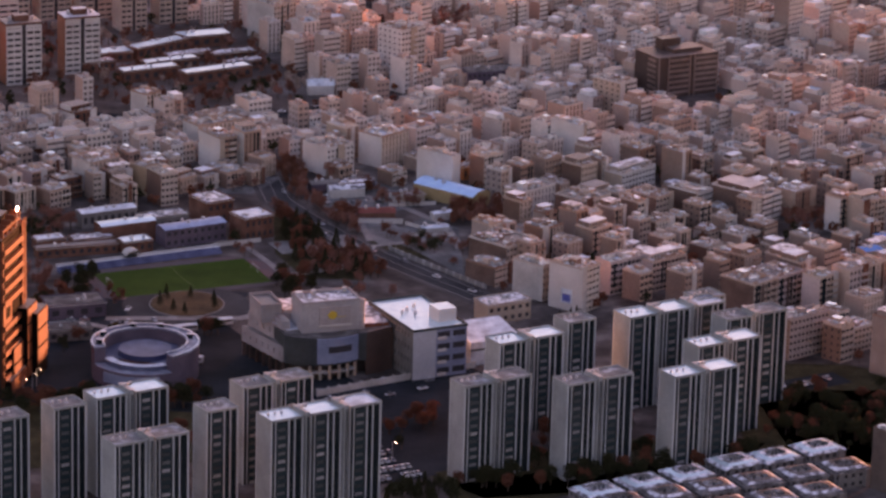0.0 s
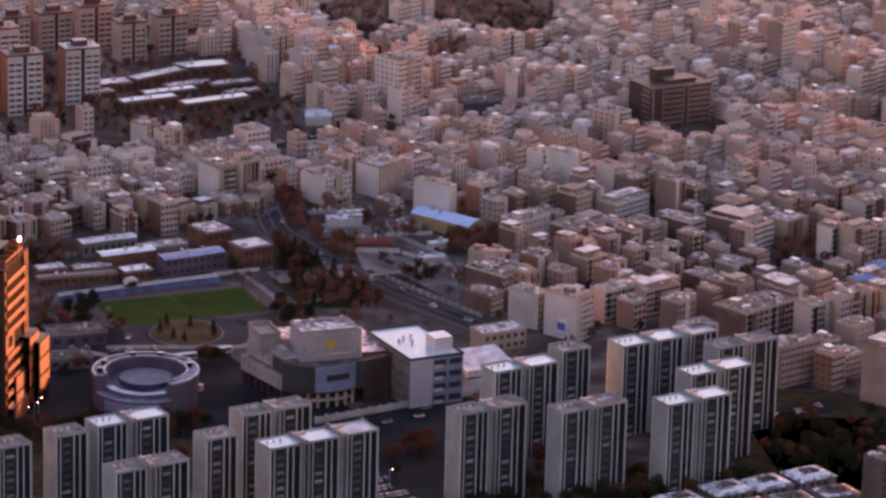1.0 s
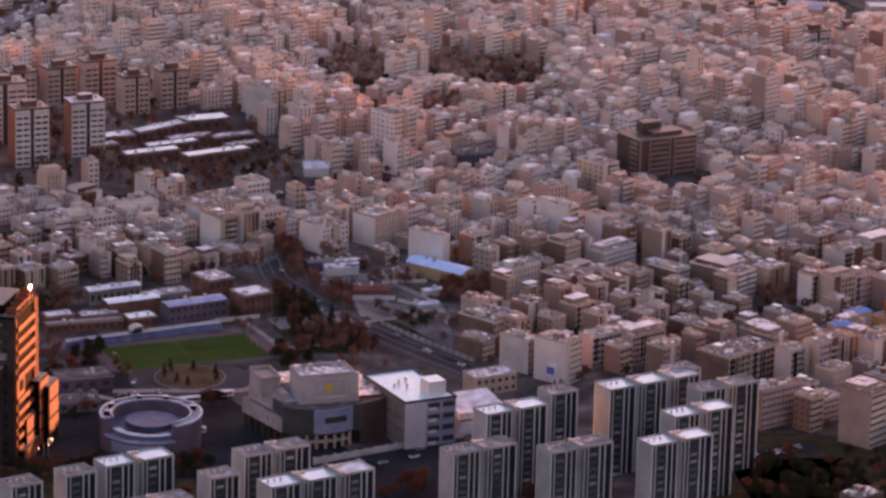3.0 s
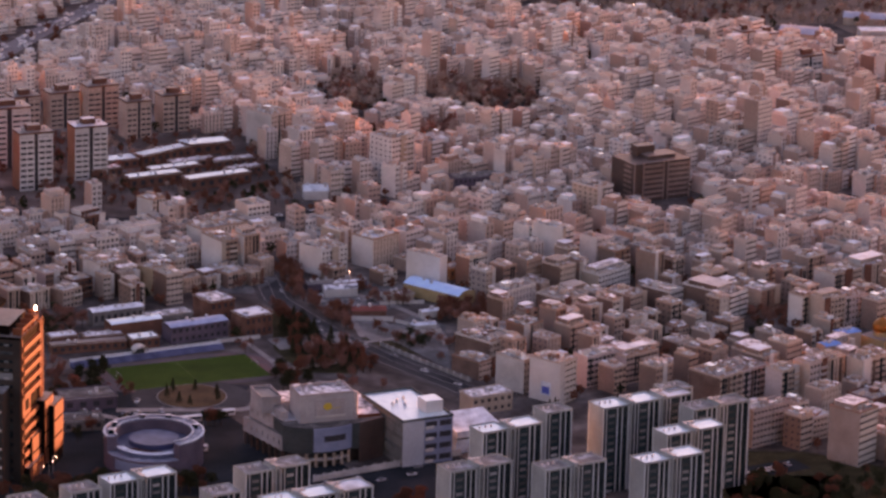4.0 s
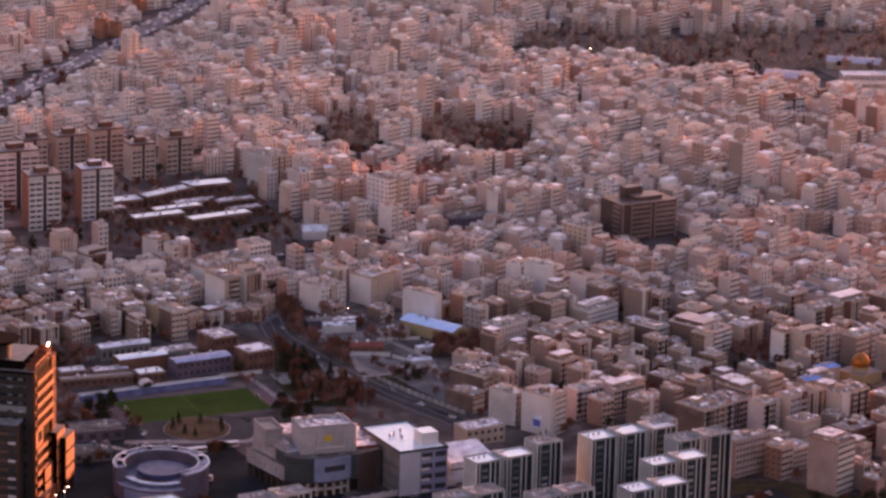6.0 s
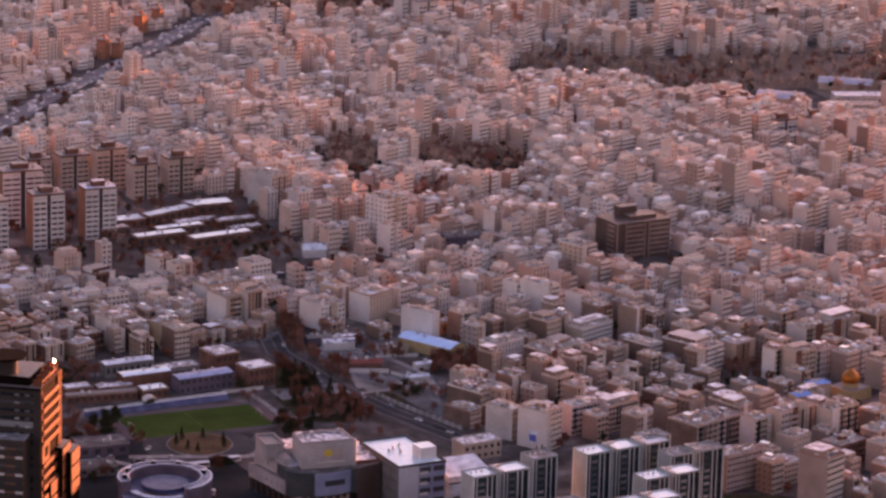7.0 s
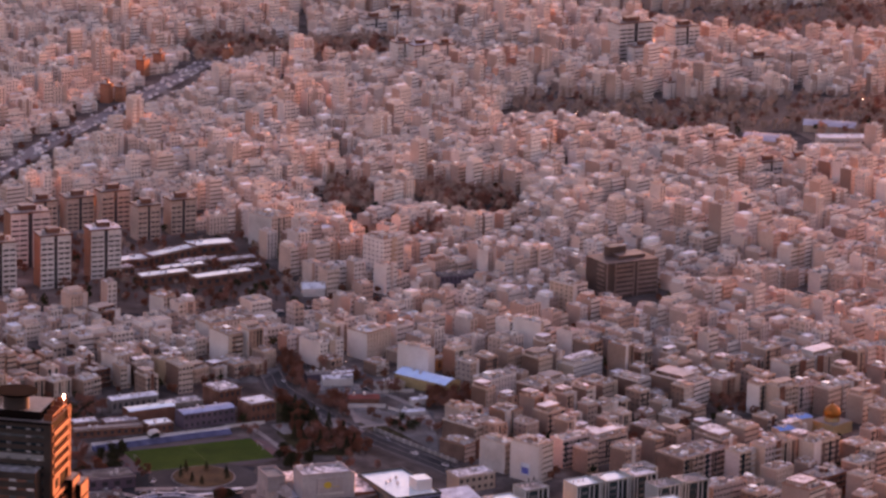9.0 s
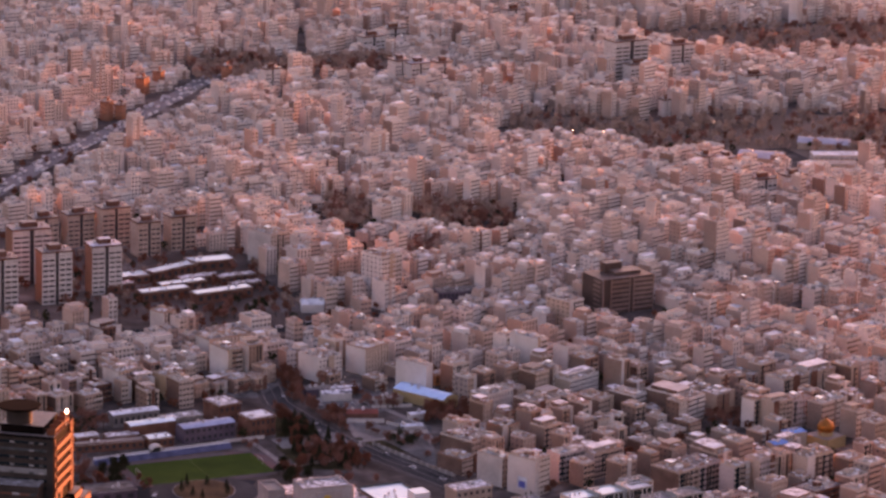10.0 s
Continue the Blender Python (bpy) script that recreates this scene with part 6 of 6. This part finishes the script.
GROVES = [
    ([(-81, 1831), (-60, 1804), (-37, 1765), (-39, 1737), (-63, 1739), (-74, 1771)], 40, ("russet", "russet", "pine")),
    ([(-75, 1817), (-61, 1817), (-58, 1777), (-75, 1780)], 20, ("oak", "pine")),
    ([(-42, 1807), (-5, 1777), (-2, 1766), (-38, 1788)], 16, ("oak", "oak", "russet")),
    ([(-58, 1828), (-44, 1839), (-39, 1811), (-52, 1810)], 16, ("russet",)),
    ([(-87, 1915), (-73, 1896), (-61, 1862), (-79, 1856)], 22, ("russet",)),

    ([(-168, 1728), (-154, 1737), (-152, 1717), (-163, 1706)], 9, ("oak",)),
    ([(-29, 1470), (-8, 1484), (0, 1488), (2, 1464)], 16, ("oak", "pine")),
    ([(128, 1594), (147, 1608), (173, 1595), (167, 1536), (151, 1548), (125, 1545)], 34, ("oak", "oak", "russet")),
    ([(-161, 1584), (-144, 1585), (-137, 1564), (-162, 1564)], 16, ("russet", "oak")),
    ([(-103, 1660), (-92, 1656), (-91, 1633), (-99, 1632)], 7, ("oak", "russet")),
    ([(-148, 2022), (-112, 2022), (-83, 2038), (-92, 2058), (-114, 2052)], 30, ("oak", "russet", "pine")),
    ([(138, 1852), (173, 1843), (165, 1817), (145, 1825)], 22, ("russet",)),
    ([(23, 1505), (40, 1512), (35, 1529), (21, 1524)], 8, ("russet", "oak")),
    ([(63, 1510), (77, 1517), (75, 1531), (61, 1523)], 7, ("russet", "oak")),
    ([(-195, 2027), (-178, 2065), (-164, 2058), (-181, 2022)], 14, ("russet",)),
    ([(40, 1684), (51, 1680), (55, 1675), (42, 1679)], 5, ("pine",)),
    ([(4, 1482), (35, 1486), (73, 1500), (112, 1523), (117, 1533), (71, 1508), (35, 1494), (2, 1492)], 40, ("oak", "russet", "oak")),
    ([(129, 1558), (172, 1577), (175, 1539), (138, 1529)], 18, ("oak", "pine", "oak")),
    ([(33, 1529), (69, 1549), (67, 1568), (30, 1549)], 16, ("russet", "oak")),
    ([(-47, 1530), (0, 1555), (2, 1568), (-51, 1545)], 18, ("russet",)),
    ([(-177, 1521), (-70, 1540), (-73, 1526), (-178, 1506)], 26, ("russet", "oak")),
    ([(-149, 1629), (-137, 1643), (-126, 1641), (-138, 1626)], 8, ("russet", "oak")),
    ([(-174, 1694), (-154, 1697), (-142, 1680), (-175, 1669)], 16, ("russet", "oak")),
    ([(-78, 1734), (-65, 1734), (-57, 1708), (-66, 1700), (-76, 1715)], 12, ("russet", "oak", "russet")),
    ([(-113, 1580), (-99, 1584), (-90, 1569), (-111, 1563)], 10, ("russet", "oak")),
    ([(-99, 1641), (-85, 1657), (-76, 1651), (-90, 1626)], 9, ("russet", "oak")),
    ([(-119, 1767), (-85, 1786), (-80, 1809), (-86, 1809), (-97, 1786)], 14, ("russet", "pine")),
    ([(-186, 1560), (-155, 1571), (-153, 1554), (-187, 1544)], 12, ("russet", "oak")),
    ([(-31, 1862), (-14, 1876), (-61, 1891), (-65, 1877)], 16, ("russet",)),
]
far_groves = []
for poly, count, kinds in GROVES:
    xs, ys = [p[0] for p in poly], [p[1] for p in poly]
    made = 0
    if min(ys) > 1757:
        far_groves.append((poly, count, kinds))
        continue
    for _ in range(count * 12):
        x, y = rr.uniform(min(xs), max(xs)), rr.uniform(min(ys), max(ys))
        if made < count and inside(x, y, poly) and free(x, y, 1.0) and not near_line(x, y, BOULEVARD, 9):
            tree(rr.choice(kinds), x, y, rr.uniform(0.8, 1.25), rr)
            made += 1
for x, y in ((-123, 1692), (-121, 1701), (-111, 1704), (-101, 1700), (-100, 1692), (-112, 1683), (-117, 1687)):
    tree("pine", x, y, rr.uniform(0.7, 0.95), rr)


SHADELAWN = [[(112, 1528), (110, 1600), (128, 1640), (160, 1640), (200, 1618), (205, 1520)], [(20, 1470), (110, 1520), (120, 1545), (60, 1545), (-10, 1500)], [(-83, 1834), (-60, 1806), (-39, 1769), (-39, 1735), (-65, 1737), (-79, 1771)], [(-42, 1809), (-3, 1779), (0, 1763), (-36, 1777)],
             [(118, 1605), (170, 1610), (185, 1529), (131, 1523)], [(-176, 1569), (-70, 1559), (-71, 1510), (-181, 1491)], [(2, 1494), (116, 1537), (122, 1527), (71, 1492), (2, 1475)]]
# dark sheets under the groves carry tree shade in their colour
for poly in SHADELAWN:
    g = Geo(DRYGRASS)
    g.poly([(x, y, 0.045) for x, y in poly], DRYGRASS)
    solid("lawn", g, "winter grass darkened like ground in tree shade", "grass", kind="structure")
for poly in ([(-205, 1546), (-70, 1549), (-28, 1565), (-46, 1592), (-71, 1592), (-74, 1633), (-93, 1669), (-87, 1714), (-122, 1722), (-165, 1695), (-193, 1696)],
             [(-34, 1580), (-9, 1606), (20, 1606), (24, 1560), (8, 1510), (-22, 1495), (-30, 1539)]):
    g = Geo(ASPHALT)
    g.poly([(x, y, 0.03) for x, y in poly], ASPHALT)
    solid("yard", g, "dark asphalt yard beside the ring-shaped building", "pavement", kind="structure")
# far park lawns in the colour lightened for haze
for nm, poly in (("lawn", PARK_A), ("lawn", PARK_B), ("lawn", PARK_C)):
    g = Geo(HAZELAWN)
    g.poly([(x, y, 0.04) for x, y in poly], HAZELAWN)
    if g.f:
        solid(nm, g, "winter park lawn in a haze-paled colour", "grass", kind="structure")

YARD = surface("trodden_brown_yard", [(0.0, (0.10, 0.070, 0.062)), (0.6, (0.17, 0.125, 0.112)), (1.0, (0.30, 0.26, 0.25))], grain=0.3, stain=0.03, worn=0.35, gloss=0.06)
g = Geo(YARD)
g.poly([(x, y, 0.04) for x, y in COMPOUND], YARD)
solid("yard", g, "trodden brown yard between tower blocks", "ground", kind="structure")


def wood(poly, n, mats, label, leaves=26, size=0.42, grown=1.0):
    g = Geo(*mats)
    xs, ys = [p[0] for p in poly], [p[1] for p in poly]
    for _ in range(n):
        x, y = rr.uniform(min(xs), max(xs)), rr.uniform(min(ys), max(ys))
        if not inside(x, y, poly) or not free(x, y, 1.6) or near_line(x, y, BOULEVARD, 7):
            continue
        mt, r, tall = rr.choice(mats), rr.uniform(1.5, 3.3) * grown, rr.uniform(0.8, 1.25)
        g.tube(x, y, 0.2, 0.1, 0, r * 1.3, BARK, 5)
        lobes = [(rr.uniform(-0.5, 0.5) * r, rr.uniform(-0.5, 0.5) * r, rr.uniform(-0.45, 0.5) * r, rr.uniform(0.35, 0.75) * r) for _ in range(4)]
        for _ in range(leaves):
            lx, ly, lz, lr = rr.choice(lobes)
            v = Vector((rr.gauss(0, 1), rr.gauss(0, 1), rr.gauss(0, 1))).normalized() * lr * rr.uniform(0.3, 1.15)
            c = Vector((x + lx + v.x, y + ly + v.y, r * 1.6 * tall + (lz + v.z) * tall))
            q = Euler((rr.uniform(0, 6.3), rr.uniform(0, 6.3), 0)).to_matrix()
            g.poly([tuple(c + q @ Vector(p) * r * size) for p in ((-1, -0.35, 0), (0.9, -0.45, 0.2), (1, 0.35, 0), (-0.7, 0.45, -0.2))], mt)
    solid("woodland", g, label, "trees", kind="stuff")


far_groves += [([(152, 1596), (176, 1612), (200, 1610), (200, 1560), (168, 1548)], 50, ("russet", "oak")), ([(118, 1560), (150, 1590), (168, 1560), (150, 1530), (128, 1532)], 50, ("oak", "russet")),
               ([(-178, 1640), (-150, 1650), (-146, 1626), (-170, 1616)], 24, ("russet", "oak")), ([(-160, 1700), (-150, 1716), (-138, 1700), (-146, 1690)], 16, ("russet",)), ([(-100, 1650), (-82, 1655), (-80, 1630), (-94, 1622)], 18, ("russet", "oak")),
               ([(-60, 1505), (-20, 1530), (-10, 1520), (-50, 1495)], 26, ("oak", "russet")),
               ([(-10, 1819), (-9, 1836), (3, 1848), (19, 1846), (23, 1832), (14, 1818)], 60, ("russet",)), ([(-77, 1816), (-75, 1831), (-64, 1808), (-59, 1780), (-67, 1770), (-74, 1779)], 46, ("russet", "pine")),
               ([(-66, 1752), (-62, 1771), (-38, 1777), (-29, 1738), (-50, 1736), (-65, 1735)], 70, ("russet",)), ([(-57, 1818), (-54, 1835), (-44, 1819), (-41, 1802), (-49, 1804)], 26, ("russet",)),
               ([(-35, 1803), (-22, 1788), (-6, 1776), (-8, 1789), (-24, 1800)], 30, ("oak", "pine")), ([(-82, 1869), (-82, 1916), (-70, 1906), (-71, 1856), (-77, 1845)], 44, ("russet",)),
               ([(-196, 1780), (-176, 1786), (-172, 1800), (-196, 1796)], 20, ("russet", "pine"))]
for poly, count, kinds in far_groves:
    wood(poly, int(count * 1.05), (RUSSET, BARE) if kinds == ("russet",) else (PINE, PINE, RUSSET, PINE), "brown and dark green trees beside houses", 200, 0.14)
for poly, count in (([(-92, 1755), (-71, 1761), (-63, 1785), (-93, 1795), (-104, 1778)], 12), ([(-110, 1786), (-92, 1809), (-83, 1836), (-77, 1828), (-89, 1793)], 18),
                    ([(-102, 1862), (-85, 1880), (-93, 1894), (-108, 1877)], 30), ([(-41, 1841), (-19, 1844), (-12, 1859), (-35, 1862)], 30), ([(-195, 1731), (-173, 1736), (-175, 1701), (-198, 1696)], 36),
                    ([(-192, 1813), (-167, 1817), (-163, 1786), (-193, 1777)], 34), ([(-78, 1859), (-64, 1856), (-52, 1824), (-62, 1821)], 36), ([(-21, 1785), (2, 1755), (6, 1777), (-8, 1798)], 26),
                    ([(-171, 1762), (-140, 1772), (-139, 1767), (-169, 1756)], 22), ([(-65, 1734), (-37, 1745), (-18, 1708), (-33, 1695)], 14), ([(-148, 1614), (-154, 1578), (-172, 1584), (-170, 1616)], 22)):
    wood(poly, count, (BARE, BARE), "bare red-brown winter trees in the park", 200, 0.13)
wood(WOOD_A, 230, (HAZETWIGS, BARE, HAZETWIGS), "brown grove between house rows", 60, 0.24, 1.3)
wood(WOOD_B, 290, (HAZETWIGS, BARE, HAZETWIGS), "brown grove between house rows", 60, 0.24, 1.3)
wood(WOOD_C, 260, (BARE, HAZETWIGS), "brown grove between house rows")
wood(PARK_A, 950, (HAZETWIGS, HAZETWIGS, HAZETWIGS, BARE), "wide brown winter park", 30, 0.4, 1.2)
wood(PARK_B, 440, (HAZETWIGS, HAZETWIGS, HAZETWIGS, BARE), "brown winter park beside the highway", 30, 0.4, 1.2)
wood(PARK_C, 560, (HAZETWIGS, HAZETWIGS, HAZETWIGS, BARE), "wide brown winter park", 30, 0.4, 1.2)
wood(COMPOUND, 420, (BARE, RUSSET, BARE, HAZETWIGS), "garden trees between tower blocks", 60, 0.22)


street = Geo(RUSSET, PINE)
planted = 0
while planted < 900:
    y = 1640 + 900 * rr.random() ** 1.2
    x = rr.uniform(-0.125, 0.125) * (y + 157)
    if inside(x, y, OPEN) or near_line(x, y, BOULEVARD, 9) or not open_spot(x, y, 1.2):
        continue
    planted += 1
    mt, r = rr.choice((RUSSET, RUSSET, PINE)), rr.uniform(1.3, 2.4)
    street.tube(x, y, 0.15, 0.08, 0, r * 1.4, BARK, 5)
    for _ in range(30):
        v = Vector((rr.gauss(0, 1), rr.gauss(0, 1), rr.gauss(0, 1))).normalized() * r * rr.uniform(0.5, 1.1)
        q = Euler((rr.uniform(0, 6.3), rr.uniform(0, 6.3), 0)).to_matrix()
        cc = Vector((x + v.x, y + v.y, r * 2.0 + v.z))
        street.poly([tuple(cc + q @ Vector(p) * r * 0.34) for p in ((-1, -0.6, 0), (0.9, -0.7, 0.2), (1, 0.6, 0), (-0.7, 0.8, -0.2))], mt)
solid("street_trees", street, "small brown street trees between the houses", "trees", kind="stuff")


# ================= vehicles =================
def car_proto():
    e = thing("car", "small parked saloon car on the asphalt", "car", group="parked cars")
    g = Geo(CARPAINT)
    prof = [(-2.1, 0.35), (-2.1, 0.85), (-1.2, 0.95), (1.1, 0.95), (2.05, 0.78), (2.1, 0.35)]
    for y in (-0.82, 0.82):
        q = [(x, y, z) for x, z in prof]
        g.poly(q[::-1] if y > 0 else q, CARPAINT)
    for (xa, za), (xb, zb) in zip(prof, prof[1:] + prof[:1]):
        g.poly([(xa, -0.82, za), (xa, 0.82, za), (xb, 0.82, zb), (xb, -0.82, zb)], CARPAINT)
    part("body", g, e)
    g = Geo(GLASS)
    lo, hi2 = [(-1.5, -0.78), (1.0, -0.78), (1.0, 0.78), (-1.5, 0.78)], [(-1.0, -0.62), (0.35, -0.62), (0.35, 0.62), (-1.0, 0.62)]
    for i in range(4):
        j = (i + 1) % 4
        g.poly([(*lo[i], 0.95), (*lo[j], 0.95), (*hi2[j], 1.42), (*hi2[i], 1.42)], GLASS)
    part("glazing", g, e)
    g = Geo(CARPAINT)
    g.box(-1.02, 0.37, -0.64, 0.64, 1.42, 1.47, CARPAINT)
    part("roof", g, e)
    for x in (-1.3, 1.3):
        for y in (-0.78, 0.62):
            g = Geo(RUBBER)
            g.tube(0, 0, 0.32, 0.32, 0, 0.18, RUBBER, 12)
            g.moved(0, pose(x, y + 0.18, 0.32, 90, 0, 0))
            part("wheel", g, e)
    return e


car = car_proto()
spots = []
for row in range(5):
    for k in range(8):
        spots.append((-29, 1487, 28, 3 + k * 2.6 + rr.uniform(-0.15, 0.15), 4 + row * 8.2 + rr.uniform(-0.3, 0.3), 90))
for k in range(15):
    spots.append((114, 1591, 31, 3 + k * 3.1, 5 + rr.uniform(-0.5, 5), 90))
for k in range(9):
    spots.append((-53, 1565, 33, 6 + k * 7.6, 3.5 + 7 * (k % 2) + rr.uniform(-0.6, 0.6), 0))
for k in range(16):
    spots.append((-180, 1643, 24, 4 + k * 5.4, 4 + rr.uniform(0, 22), 24 * k))
for k in range(12):
    spots.append((-60, 1841, 20, 3 + k * 3, 4 + 12 * (k % 2), 90))
for k in range(7):
    spots.append((-93, 1550, 24, 6 + k * 8, 6 + rr.uniform(0, 20), 15 * k))
first = True
for bx, by, yaw, u, v, turn in spots:
    if rr.random() < 0.2:
        continue
    m = pose(bx, by, 0.07, 0, 0, yaw) @ pose(u, v, 0, 0, 0, turn + rr.uniform(-4, 4))
    if math.hypot(m.translation.x + 112, m.translation.y - 1696) < 21:
        continue
    if first:
        car.matrix_world, first = m, False
    else:
        copy_thing(car, m)


def along(line, dist):
    for (ax, ay), (bx, by) in zip(line, line[1:]):
        n = math.hypot(bx - ax, by - ay)
        if dist <= n:
            return ax + (bx - ax) * dist / n, ay + (by - ay) * dist / n, math.degrees(math.atan2(by - ay, bx - ax))
        dist -= n
    return None


for k in range(10):
    x, y, a = along(BOULEVARD, 20 + k * 24 + rr.uniform(-4, 4)) or (0, 0, 0)
    if y:
        side = rr.choice((-4.6, -2, 2, 4.6))
        copy_thing(car, pose(x, y, 0.06, 0, 0, a) @ pose(0, side, 0, 0, 0, 0 if side < 0 else 180))
for k in range(10):
    x, y, a = along(AVENUE, 30 + k * 26 + rr.uniform(-5, 5))
    copy_thing(car, pose(x, y, 0.06, 0, 0, a) @ pose(0, rr.choice((-4, 4)), 0))
flow = Geo(CARFAR)
for k in range(420):
    q = along(HIGHWAY, 40 + rr.random() * 1250)
    if q:
        x, y, a = q
        n, lane = len(flow.v), rr.choice((-7.4, -5.4, -3.4, -1.6, 1.6, 3.4, 5.4, 7.4))
        flow.box(-2.1, 2.1, -0.85, 0.85, 0.3, 0.95, CARFAR)
        flow.box(-1.3, 0.8, -0.7, 0.7, 0.95, 1.5, CARFAR)
        flow.moved(n, pose(x, y, 0.06, 0, 0, a) @ pose(0, lane, 0))
solid("highway_traffic", flow, "dense lines of cars on the far highway", "cars", kind="stuff")


def bus(x, y, yaw):
    e = thing("bus", "white city bus on the roundabout approach", "bus", pose(x, y, 0.09, 0, 0, yaw), group="buses")
    g = Geo(WHITEWALL)
    g.box(-5, 5, -1.2, 1.2, 0.45, 2.9, WHITEWALL, SNOW)
    part("body", g, e)
    for sy in (-1.22, 1.2):
        g = Geo(GLASS)
        g.box(-4.5, 4.5, sy, sy + 0.02, 1.5, 2.4, GLASS)
        part("window_band", g, e)
    for wx in (-3.2, 3.0):
        for wy in (-1.15, 0.95):
            g = Geo(RUBBER)
            g.tube(0, 0, 0.5, 0.5, 0, 0.2, RUBBER, 12)
            g.moved(0, pose(wx, wy + 0.2, 0.5, 90, 0, 0))
            part("wheel", g, e)


bus(-110, 1660, 20)
bus(-96, 1669, 28)
bus(-105, 1621, -8)


# ================= street lamps =================
def lamp(x, y, h, glow=0.13):
    e = thing("street_lamp", "lit street lamp on a grey mast", "lamp", pose(x, y, 0), group="street lamps")
    g = Geo(METAL)
    g.tube(0, 0, 0.12, 0.07, 0, h, METAL, 8)
    part("mast", g, e)
    g = Geo(METAL)
    g.box(0, 1.4, -0.05, 0.05, h - 0.1, h, METAL)
    part("arm", g, e)
    g = Geo(LAMPGLOW)
    g.tube(1.4, 0, glow, glow * 0.6, h - 0.35, h - 0.05, LAMPGLOW, 10)
    part("lantern", g, e, "glowing lantern")


for x, y in ((-167, 1575), (-164, 1581), (-163, 1587), (-22, 1514), (5, 1910), (-48, 1879)):
    lamp(x, y, 7.5)
for x, y in ((95, 2492), (116, 2491), (196, 2530), (300, 2560)):
    lamp(x, y, 14, 0.22)
